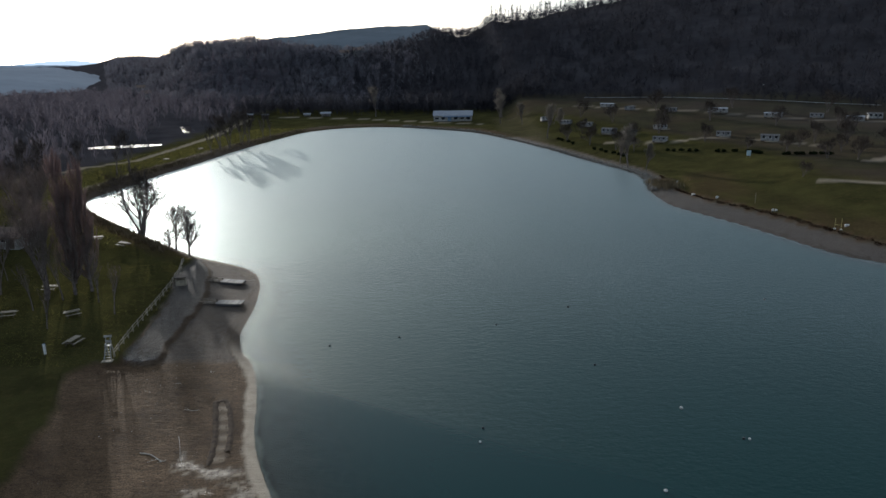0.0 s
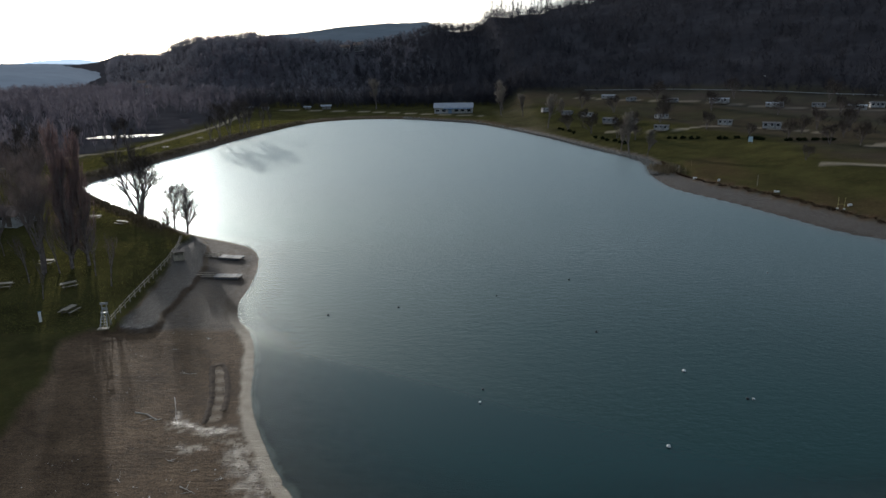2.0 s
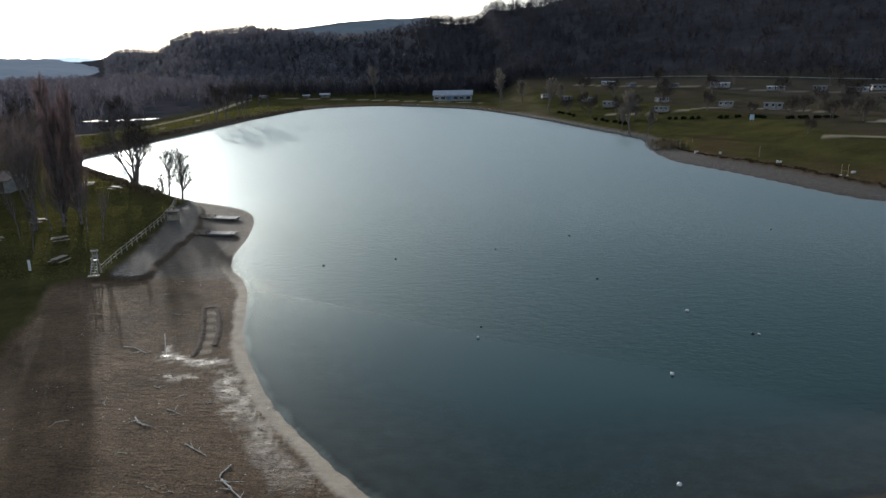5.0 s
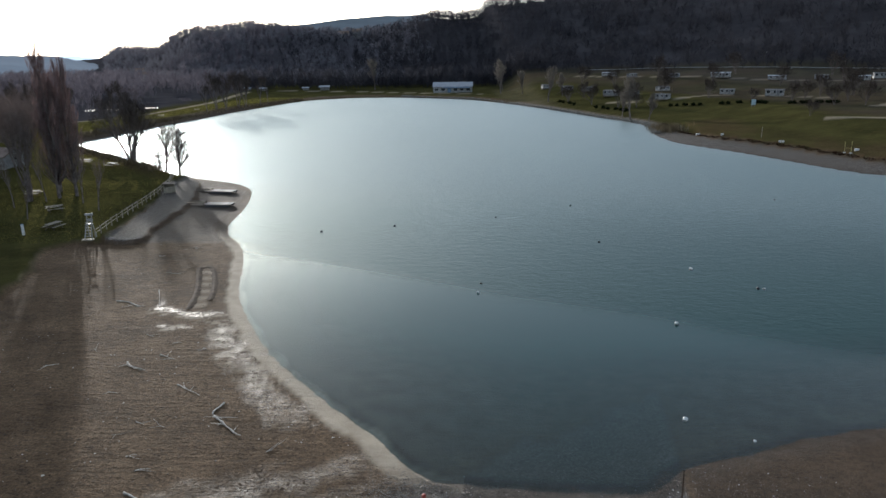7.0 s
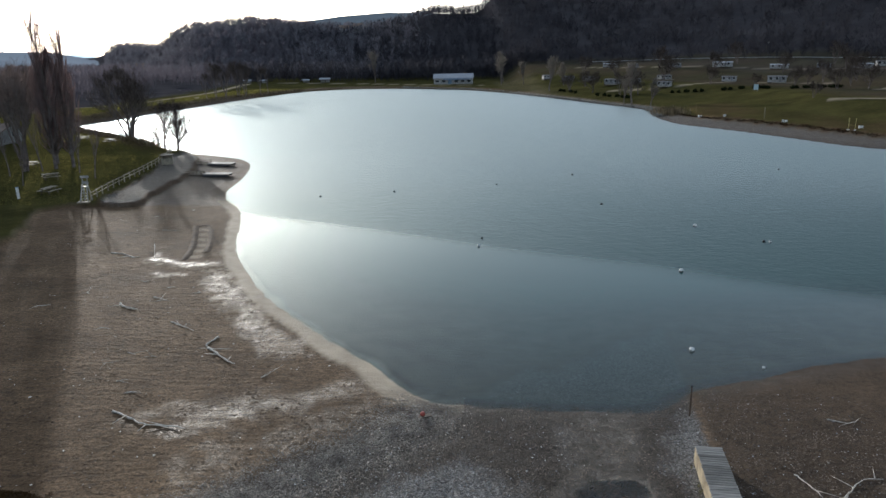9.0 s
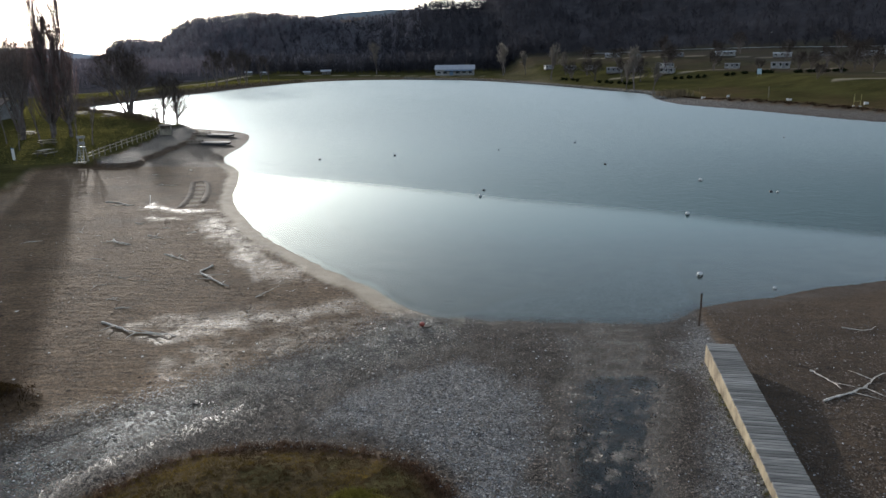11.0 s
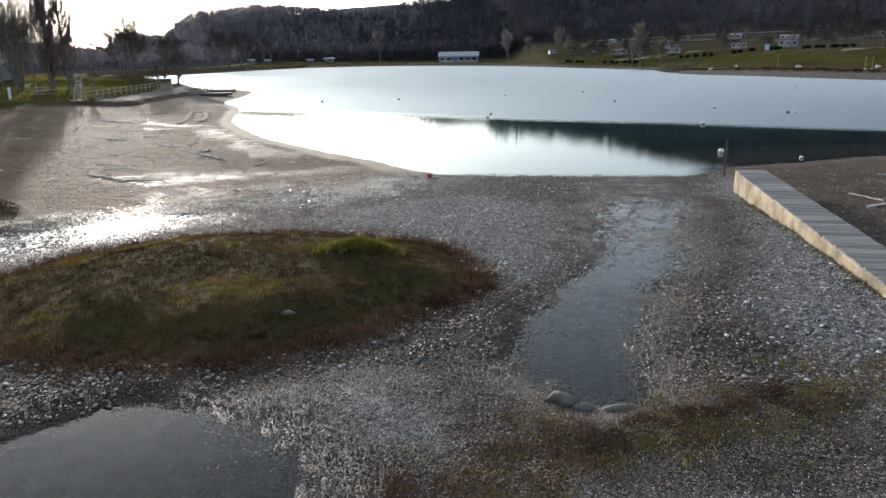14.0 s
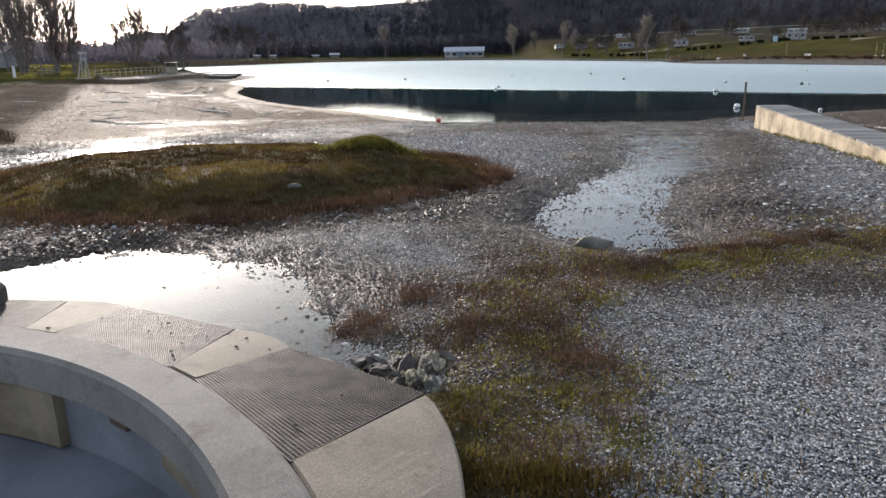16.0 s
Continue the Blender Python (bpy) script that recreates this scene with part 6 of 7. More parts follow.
def cushions(n):
    c = np.array([(-0.42, 3.68), (-0.34, 3.52), (-0.25, 3.75), (-0.3, 3.35), (0.6, 3.28), (0.58, 3.16), (0.42, 3.75), (0.1, 3.3), (0.15, 4.6), (0.9, 5.6), (1.6, 6.4), (2.1, 6.7)])
    i = rs.randint(0, len(c), n)
    k = np.where(c[i, 0] > 0.5, 0.09, 0.13)
    return c[i, 0] + rs.normal(0, 1, n) * k, c[i, 1] + rs.normal(0, 1, n) * k


x, y = tufts(420, 14, 0.04, cushions)
blades("moss_cushions", x, y, 0.045, 0.006, M_GREEN, "yellow-green moss cushions beside the slab and on gravel", "moss", 51, 0.9)


def dry_edge(n):
    return rs.normal(0.05, 0.32, n), rs.normal(2.78, 0.12, n)


x, y = tufts(170, 12, 0.05, dry_edge)
blades("dry_grass", x, y, 0.10, 0.007, M_GRASS, "brownish dry grass beside the slab", "grass", 52, 0.8)


def on_hump(n):
    return rs.normal(-16.0, 0.95, n), rs.normal(20.7, 0.36, n)


x, y = tufts(420, 14, 0.08, on_hump)
blades("hump_grass", x, y, 0.14, 0.014, M_BROWNGRASS, "brown withered grass on a small mound", "grass", 53, 0.8)


def bank_line(line, off, wob):
    def place(n):
        i = rs.randint(0, len(line) - 1, n)
        d = line[(i + 1) % len(line)] - line[i]
        d = d / (np.hypot(d[:, 0], d[:, 1])[:, None] + 1e-9)
        k = rs.uniform(0, 4, n)[:, None]
        p = line[i] + d * k + np.stack([-d[:, 1], d[:, 0]], 1) * (off + rs.normal(0, wob, n)[:, None])
        return p[:, 0], p[:, 1]
    return place


west = curve_through(WEST_SHORE[21:] + EAST_SHORE[:3], closed=False, steps=12)
x, y = tufts(2600, 5, 0.35, bank_line(west, 3.4, 1.0))
ok = signed(x, y, SHORE) > 0.6
blades("dry_reeds", x[ok], y[ok], 0.9, 0.10, M_REED, "dry straw-coloured reeds along the bank", "reeds", 15, 0.4)
x, y = rs.uniform(52, 100, 150000), rs.uniform(96, 196, 150000)
edge = signed(x, y, SHORE) + 4.5 * smooth01(155, 185, y)
ok = np.abs(edge - 10.0 + 1.4 * (fbm(x / 3, y / 3, 87) - 0.5)) < 0.42
blades("bank_scrub", x[ok], y[ok], 0.32, 0.14, M_DARKSCRUB, "dark reddish brown scrub along the foot of the bank", "plants", 16, 0.8)
x, y = rs.normal(59, 1.8, 900), rs.normal(181, 3.0, 900)
blades("dry_reeds", x, y, 1.9, 0.12, M_REED, "orange-brown reeds at the corner of the far beach", "reeds", 17, 0.4)
x, y = rs.uniform(-84, -40, 80000), rs.uniform(72, 140, 80000)
ok = (signed(x, y, LAWN) < -0.3) & (signed(x, y, SHORE) > 3)
blades("lawn_grass", x[ok], y[ok], 0.10, 0.07, M_LAWN, "short green lawn grass", "grass", 18, 0.5)


x, y = rs.uniform(-125, -60, 160000), rs.uniform(128, 345, 160000)
gap = signed(x, y, SHORE)
ok = (gap > 6) & (gap < 26) & (land(x, y)[2][:, 1] < 0.2)
blades("bank_grass", x[ok][:36000], y[ok][:36000], 0.22, 0.16, M_LAWN, "pale green sunlit grass on the far bank", "grass", 54, 0.6)


def strip_veg(n):
    c = VEG[VEG[:, 0] > 1.2]
    i = rs.randint(0, len(c), n)
    return c[i, 0] + rs.normal(0, 0.3, n), c[i, 1] + rs.normal(0, 0.22, n)


x, y = tufts(520, 14, 0.06, strip_veg)
ok = fbm(x / 0.6, y / 0.6, 97) > 0.5
x, y = x[ok], y[ok]
blades("dead_plants", x, y, 0.065, 0.008, M_DEADPLANT, "reddish brown withered plants in a strip across the gravel", "plants", 55, 1.0)
x, y = tufts(420, 14, 0.07, strip_veg)
blades("moss_grass", x, y - 0.35, 0.05, 0.008, M_GREEN, "yellowish green moss beside the withered strip", "grass", 56, 0.9)


def wall_foot(n):
    k = rs.uniform(0.0, 1.0, n)
    return RAMP_A[0] + (RAMP_B[0] - RAMP_A[0]) * k - 0.09 + rs.normal(0, 0.05, n), RAMP_A[1] + (RAMP_B[1] - RAMP_A[1]) * k


x, y = tufts(330, 10, 0.05, wall_foot)
ok = fbm(x / 0.8, y / 0.8, 99) > 0.48
blades("wall_weeds", x[ok], y[ok], 0.10, 0.009, M_GREEN, "yellowish weeds along the foot of the walkway wall", "plants", 57, 0.8)


# ---- rocks and rubble by the ring ----
def rock(x, y, s, seed, label, mat=M_ROCK, rz=0.0, name="rock", group="", rough=0.3):
    g = Geo().lump((0, 0, s[2] * 0.35), s, seed, rough)
    return solid(name, g, mat, at(x, y, rz), label, "rock", group, smooth=True)


rock(1.36, 8.02, (0.22, 0.11, 0.12), 3, "pale rock with moss at the end of the puddle", rz=-12, rough=0.4)
rock(1.62, 7.9, (0.15, 0.09, 0.06), 4, "low pale rock beside the puddle", rz=10)
rock(2.05, 7.85, (0.2, 0.1, 0.06), 5, "flat stone half sunk beside the puddle", rz=8)
rr = random.Random(9)


def shard(x, y, s, k):
    """A broken flake of stone, tilted."""
    g = Geo().lump((0, 0, 0), s, 20 + k, 0.9, 2, rr.uniform(0, 180))
    m = at(x, y, rr.uniform(0, 360)) @ pose(0, 0, s[2] * 0.7, rr.uniform(-28, 28), rr.uniform(-28, 28), 0)
    solid("broken_stone", g, M_ROCK if k % 5 == 0 else M_DARKSTONE, m, "broken angular stone in a heap against the concrete slab", "rock", "rubble heap")


HEAP = ((-1.22, 4.56), (-1.1, 4.62), (-1.0, 4.5), (-0.95, 4.62), (-0.86, 4.4), (-0.8, 4.24), (-0.78, 4.5), (-0.7, 4.32), (-0.6, 4.46), (-0.62, 4.12), (-0.5, 3.92), (-0.5, 4.28), (-0.44, 4.42), (-0.6, 3.98), (-0.72, 4.06))
for k, (x, y) in enumerate(HEAP):
    w = rr.uniform(0.06, 0.11)
    shard(x + rr.uniform(-0.03, 0.03), y + rr.uniform(-0.03, 0.03), (w, w * rr.uniform(0.5, 0.8), w * rr.uniform(0.28, 0.5)), k)
rock(-1.40, 4.66, (0.13, 0.09, 0.05), 17, "flat pale stone beside the grating", M_BEIGE, rz=-30, rough=0.7)
g = Geo().box((0, 0, 0.10), (0.34, 0.2, 0.22), 8, 0.05)
solid("stone_block", g, M_DARKSTONE, pose(-4.18, 4.92, 0.80), "dark rounded block lying on the grating", "block")


def rag(x, y, seed, size, label):
    """A crumpled scrap of cloth."""
    n = 13
    vs, fs = [], []
    for j in range(n):
        for i in range(n):
            u, v = i / (n - 1) - 0.5, j / (n - 1) - 0.5
            h = 0.10 * abs(noise.noise(Vector((u * 5 + seed, v * 5, seed)))) + 0.05 * abs(noise.noise(Vector((u * 11, v * 11 + seed, 2.0)))) + 0.03
            vs.append((u * size[0] * (1 + 0.3 * noise.noise(Vector((v * 3, seed, 0)))), v * size[1] * (1 + 0.3 * noise.noise(Vector((u * 3, 0, seed)))), h))
    for j in range(n - 1):
        for i in range(n - 1):
            fs.append((j * n + i, j * n + i + 1, (j + 1) * n + i + 1, (j + 1) * n + i))
    ob = solid("rag", Geo().add(vs, fs), M_RAG, at(x, y, seed * 40, 0.015), label, "rag", smooth=True)
    mod = ob.modifiers.new("thick", "SOLIDIFY")
    mod.thickness = 0.006
    return ob


rag(-0.52, 4.36, 2, (0.28, 0.16), "crumpled grey-green cloth on the rubble heap")
rag(-0.64, 4.08, 5, (0.15, 0.22), "crumpled beige cloth on the rubble heap")
rock(-2.92, 10.62, (0.12, 0.06, 0.05), 41, "small pale stone on the grass island", M_ROCK)
for k, (x, y) in enumerate(((-1.35, 4.92), (-1.28, 5.0), (-1.75, 5.15), (-1.0, 4.75))):
    rock(x, y, (0.045, 0.03, 0.025), 50 + k, "bit of litter on the edge of the puddle", M_PAINTWHITE if k % 2 else M_BLACK, name="litter", group="litter")
# crumbs on the gratings and slabs
for k in range(16):
    a, r = radians(rr.uniform(37, 74)), rr.uniform(4.1, 4.75)
    g = Geo().lump((0, 0, 0), (rr.uniform(0.010, 0.018), 0.010, 0.008), k, 0.4, 1)
    solid("dirt_crumb", g, M_BLACK, pose(RING[0] + r * math.cos(a), RING[1] + r * math.sin(a), 0.888 - (r - 4.06) / 0.77 * 0.088 + 0.004), "dark crumb of dirt lying on the grating", "dirt", "crumbs on the gratings")


# ---- driftwood and litter on the sand ----
def driftwood(pts, thick, seed, label, forks=0, mat=M_DRIFT):
    rng = random.Random(seed)
    thick *= 0.42
    c = curve_through(pts, closed=False, steps=5)
    base = Vector((c[0][0], c[0][1], 0))
    zz = height(c[:, 0], c[:, 1])
    z0 = float(zz[0])
    line = [Vector((p[0] - base.x, p[1] - base.y, float(z) - z0 + thick * 0.55 + rng.uniform(-0.01, 0.02))) for p, z in zip(c, zz)]
    n = len(line)
    for i in range(1, n - 1):
        line[i] += Vector((rng.gauss(0, 0.018), rng.gauss(0, 0.018), abs(rng.gauss(0, 0.015))))
    g = Geo().tube(line, [thick * (1 - 0.65 * i / (n - 1)) * rng.uniform(0.6, 1.35) for i in range(n)], 6)
    ob = thing("driftwood", pose(base.x, base.y, z0), label, "driftwood", "driftwood")
    part("stem", g, mat, ob)
    for k in range(forks + 1):
        i = rng.randrange(n // 4, n - 1)
        d = Vector((rng.uniform(-1, 1), rng.uniform(-1, 1), rng.uniform(0.0, 0.10))).normalized()
        ln = rng.uniform(0.4, 1.1)
        g = Geo().tube([line[i], line[i] + d * ln * 0.5, line[i] + d * ln + Vector((0, 0, -0.03))], [thick * 0.5, thick * 0.35, thick * 0.12], 5)
        part("branch", g, mat, ob, smooth=True)
    return ob


driftwood([(-15.0, 27.9), (-14.2, 27.4), (-13.2, 26.8), (-12.2, 26.6), (-11.2, 26.4)], 0.11, 1, "long bleached forked branch lying on wet sand", 3)
driftwood([(-13.0, 36.8), (-13.3, 35.6), (-12.6, 35.0)], 0.11, 2, "crooked bleached branch lying on sand", 1)
driftwood([(-13.1, 35.3), (-12.2, 34.3), (-11.4, 33.4), (-11.0, 33.1)], 0.14, 3, "bleached branch with peeling bark lying on sand", 2)
driftwood([(-16.7, 39.3), (-15.8, 38.6), (-14.8, 37.8)], 0.10, 4, "bleached stick lying on sand", 2)
driftwood([(-19.6, 43.9), (-18.8, 43.4), (-18.2, 43.0)], 0.09, 5, "short bleached stick lying on sand", 1)
driftwood([(-21.3, 42.6), (-20.6, 41.8), (-19.6, 41.4)], 0.13, 6, "bleached branch lying on sand", 2)
driftwood([(-27.6, 55.0), (-26.4, 54.6), (-25.2, 53.7), (-24.8, 53.9)], 0.12, 7, "bleached branch lying on sand", 2)
driftwood([(-25.2, 57.9), (-24.4, 56.0), (-23.6, 54.0), (-23.2, 53.2)], 0.07, 8, "thin bleached stick along a wet trench", 0)
driftwood([(-26.5, 63.0), (-25.6, 62.8), (-24.8, 62.9)], 0.06, 9, "short bleached stick lying on sand", 1)
driftwood([(13.3, 22.4), (13.5, 21.7), (13.6, 20.9)], 0.08, 10, "bleached stick lying on sand beyond the walkway", 0)
driftwood([(12.5, 20.0), (13.4, 20.4), (14.4, 20.9), (15.4, 21.8), (16.4, 22.0)], 0.10, 11, "bleached branch curled on sand beyond the walkway", 4)
driftwood([(16.8, 26.6), (17.6, 26.2), (18.1, 26.5)], 0.06, 12, "bleached stick lying on sand beyond the walkway", 1)
for k, (x, y) in enumerate(((-17.3, 34.6), (-16.3, 31.0), (-15.3, 29.8), (-22.0, 47.5), (-19.5, 46.0), (-17.0, 45.2), (-24.6, 44.8), (-18.0, 33.2), (-20.6, 38.3), (-9.2, 31.5), (-26.5, 42.0), (-15.8, 34.2), (-29.5, 69.0), (-26.8, 72.0))):
    driftwood([(x, y), (x + rr.uniform(0.3, 0.8), y + rr.uniform(-0.4, 0.3))], rr.uniform(0.04, 0.08), 30 + k, "short bit of driftwood lying on sand", k % 2)
x, y = rs.uniform(-36, -2, 5000), rs.uniform(20, 74, 5000)
ok = (signed(x, y, SHORE) > 1) & (land(x, y)[1][:, 1] < 0.3)
x, y = x[ok], y[ok]
many("beach_litter", x, y, rs.uniform(0.03, 0.15, len(x)) * rs.uniform(0.2, 1, len(x)) ** 2, PEB_V, PEB_F, M_DARKPEBBLE, "scattered dark stones and clods on the sand", "litter", 19, flat=0.5)


# trampled sand: low clods and the rims of old footprints
x, y = rs.uniform(-36, 0, 60000), rs.uniform(17, 76, 60000)
za = land(x, y)[1]
ok = (signed(x, y, SHORE) > 1.2) & (za[:, 1] < 0.2) & (za[:, 0] < 0.35) & (fbm(x / 3.0, y / 3.0, 85) + rs.uniform(-0.25, 0.25, len(x)) > 0.45) & (np.abs(x) < y * 0.72)
x, y = x[ok][:9000], y[ok][:9000]
many("sand_clods", x, y, rs.uniform(0.2, 1.0, len(x)) ** 3 * 0.17 + 0.03, PEB_V, PEB_F, M_CLOD, "low clods and trampled lumps of damp brown sand", "sand", 86, flat=0.24, sink=0.45)
# a dug strip of sand with a dark damp rim on three sides
rim = curve_through([(-20.9, 53.0), (-21.3, 55.6), (-22.1, 59.0), (-23.7, 63.9), (-23.6, 64.7), (-22.6, 64.7), (-21.2, 61.2), (-20.3, 57.9), (-19.8, 55.3)], closed=False, steps=8)
zr = height(rim[:, 0], rim[:, 1])
vs, fs = [], []
for k, (p, z) in enumerate(zip(rim, zr)):
    d = rim[min(k + 1, len(rim) - 1)] - rim[max(k - 1, 0)]
    d = d / np.hypot(*d)
    for off, up in ((-0.34, -0.05), (-0.18, 0.02), (-0.03, 0.05), (0.1, 0.025), (0.26, -0.05)):
        j = rr.uniform(0.75, 1.25)
        vs.append((p[0] + 22.0 - d[1] * off * j, p[1] - 58.0 + d[0] * off * j, float(z) + up * j + 0.01))
    if k:
        fs += [(k * 5 + j - 5, k * 5 + j - 4, k * 5 + j + 1, k * 5 + j) for j in range(4)]
g = Geo().add(vs, fs)
solid("sand_ridge", g, M_DAMP, pose(-22.0, 58.0, 0), "dark damp ridge round a dug strip of sand", "sand ridge", smooth=True)
# wet stones where the gravel runs out into the sand
x, y = rs.uniform(-16, 0, 60000), rs.uniform(14, 32, 60000)
za = land(x, y)[1]
ok = (signed(x, y, SHORE) > 0.3) & (za[:, 1] < 0.2) & (za[:, 0] > 0.12) & (za[:, 0] < 0.8) & (signed(x, y, ISLAND) > 0.2) & (signed(x, y, CHANNEL) > 0.0)
x, y = x[ok][:4500], y[ok][:4500]
many("wet_stones", x, y, rs.uniform(0.2, 1.0, len(x)) ** 3 * 0.06 + 0.02, PEB_V, PEB_F, M_DARKPEBBLE, "wet brown stones half sunk in sand", "stones", 87, flat=0.6)

x, y = rs.uniform(-34, -2, 900), rs.uniform(20, 74, 900)
ok = (signed(x, y, SHORE) > 1) & (land(x, y)[1][:, 1] < 0.3) & (fbm(x / 6, y / 6, 83) > 0.5)
x, y = x[ok], y[ok]
many("pale_litter", x, y, rs.uniform(0.05, 0.17, len(x)) * rs.uniform(0.3, 1, len(x)), PEB_V, PEB_F, M_DRIFT, "pale scraps of bark and wood scattered on the sand", "litter", 20, flat=0.25)


# ---- post, buoys ----
def post_by_water():
    ob = thing("mooring_post", pose(11.05, 27.3, height(11.05, 27.3) - 0.3), "thin rusty steel post standing at the waterline", "post")
    part("shaft", Geo().tube([(0, 0, 0), (0.01, 0, 1.0), (0, 0.01, 1.75)], [0.045, 0.042, 0.04], 8), M_RUST, ob)
    part("cap", Geo().lathe([(0.03, 1.74), (0.055, 1.75), (0.055, 1.78), (0.02, 1.80)], sides=8), M_BLACK, ob)


post_by_water()


def buoy(x, y, r, mat, label):
    r *= 0.78
    ob = thing("buoy", pose(x, y, 0, rr.uniform(-6, 6), rr.uniform(-6, 6), rr.uniform(0, 360)), label, "buoy", "buoys on the lake")
    part("float", Geo().lathe([(r * 0.35, -0.6 * r), (r * 0.9, -0.25 * r), (r, 0.15 * r), (r * 0.96, 0.75 * r), (r * 0.75, 1.2 * r), (r * 0.3, 1.42 * r)], sides=14), mat, ob, smooth=True)
    part("collar", Geo().lathe([(r * 1.03, 0.12 * r), (r * 1.06, 0.18 * r), (r * 1.06, 0.34 * r), (r * 1.03, 0.4 * r)], sides=14), M_BLACK, ob)
    g = Geo()
    g.tube([(0.0, -r * 0.16, 1.38 * r), (0, -r * 0.1, 1.66 * r), (0, r * 0.1, 1.66 * r), (0, r * 0.16, 1.38 * r)], r * 0.06, 5)
    part("ring_handle", g, M_BLACK, ob)
    return ob


for x, y in ((-14.2, 78.9), (-5.7, 81.2), (17.5, 91.2), (17.2, 72.3)):
    buoy(x, y, 0.17, M_DARKBUOY, "dark weathered buoy floating on rippled water")
buoy(6.9, 85.0, 0.13, M_DARKBUOY, "small dark buoy floating on rippled water")
buoy(23.6, 62.0, 0.22, M_PAINTWHITE, "white round buoy floating on rippled water")
buoy(17.8, 48.5, 0.20, M_PAINTWHITE, "white buoy floating on the edge of calm water")
buoy(13.6, 34.3, 0.19, M_PAINTWHITE, "white buoy floating on calm water near the walkway")
buoy(46.0, 93.0, 0.17, M_PAINTWHITE, "white buoy floating on rippled water")


# small shapes of unknown kind on the water, with buoys standing in for them
buoy(3.14, 56.3, 0.16, M_PAINTWHITE, "small white shape floating beside another on calm water")
buoy(3.56, 58.8, 0.14, M_DARKBUOY, "small dark shape floating beside a white one")
buoy(27.4, 56.2, 0.17, M_DARKBUOY, "dark shape drifting on rippled water")
buoy(27.9, 56.1, 0.15, M_PAINTWHITE, "white shape drifting beside a dark one")
buoy(16.5, 32.0, 0.11, M_PAINTWHITE, "small white shape near the sandy waterline")


def red_float():
    ob = thing("red_float", at(-0.8, 27.5, 20), "small red float stranded on a dark board", "float")
    part("board", Geo().box((0, 0, 0.04), (0.6, 0.3, 0.05), 4, 0.02), M_DARKTIMBER, ob, "dark weathered board")
    part("float", Geo().lathe([(0.04, 0.06), (0.10, 0.10), (0.12, 0.16), (0.10, 0.23), (0.03, 0.26)], (-0.1, 0.02, 0)), M_RED, ob, "sun-bleached red plastic float", smooth=True)


red_float()


# ---- left beach and lawn: fence, chair, kiosk, pontoons, picnic tables ----
def fence(line, step):
    c = curve_through(line, closed=False, steps=24)
    seg = np.hypot(*np.diff(c, axis=0).T)
    cum = np.concatenate([[0], np.cumsum(seg)])
    n = int(cum[-1] / step)
    pts = [(np.interp(k * cum[-1] / n, cum, c[:, 0]), np.interp(k * cum[-1] / n, cum, c[:, 1])) for k in range(n + 1)]
    pts = [(px_, py_, height(px_, py_)) for px_, py_ in pts]
    x0, y0, z0 = pts[0]
    ob = thing("fence", pose(x0, y0, z0), "pale wooden two-rail fence between lawn and beach", "fence")
    rng = random.Random(3)
    for k, (x, y, z) in enumerate(pts):
        part("post", Geo().box((x - x0, y - y0, z - z0 + 0.42), (0.11, 0.11, 1.12 + rng.uniform(-0.05, 0.05)), rng.uniform(-8, 8), 0.015), M_TIMBER, ob)
        if k:
            a = Vector(pts[k - 1]) - Vector((x0, y0, z0))
            b = Vector((x, y, z)) - Vector((x0, y0, z0))
            for h in (0.48, 0.86):
                u = Vector((0, 0, h))
                part("rail", Geo().tube([a + u, (a + b) / 2 + u + Vector((0, 0, rng.uniform(-0.02, 0.02))), b + u], 0.045, 6), M_TIMBER, ob)
    return ob


fence([(-38.9, 74.8), (-39.9, 82.0), (-40.7, 90.0), (-41.6, 98.0), (-42.8, 106.0), (-44.6, 113.6)], 1.9)


def lifeguard_chair():
    ob = thing("lifeguard_chair", at(-39.2, 74.3, 8) @ Matrix.Scale(0.9, 4), "tall white-painted lifeguard chair with ladder steps at the lawn's edge", "chair")
    for sx in (-0.45, 0.45):
        part("leg", Geo().tube([(sx, -0.75, -0.1), (sx * 0.62, 0.1, 1.9)], 0.06, 6), M_WHITE, ob)
        part("leg", Geo().tube([(sx, 0.9, -0.1), (sx * 0.62, 0.45, 1.9)], 0.06, 6), M_WHITE, ob)
        part("upright", Geo().tube([(sx * 0.62, 0.45, 1.8), (sx * 0.62, 0.55, 3.0)], 0.05, 6), M_WHITE, ob)
        part("armrest", Geo().box((sx * 0.66, 0.2, 2.05), (0.09, 0.7, 0.05), 0, 0.01), M_WHITE, ob)
    for k in range(5):
        t = k / 5
        part("step", Geo().box((0, -0.78 + 0.8 * t, 0.12 + 1.65 * t), (1.0 - 0.3 * t, 0.13, 0.045), 0, 0.012), M_WHITE, ob)
    part("seat", Geo().box((0, 0.25, 1.82), (0.8, 0.6, 0.06), 0, 0.015), M_WHITE, ob)
    part("backrest", Geo().box((0, 0.53, 2.25), (0.76, 0.05, 0.35), 0, 0.012, rx=5), M_WHITE, ob)
    part("sign_board", Geo().box((0, 0.56, 2.95), (1.0, 0.06, 0.28), 0, 0.015), M_WHITE, ob, "white board on top")
    part("base_board", Geo().box((0, -0.9, 0.10), (1.35, 0.7, 0.14), 0, 0.02), M_TIMBER, ob, "pale timber platform")


lifeguard_chair()


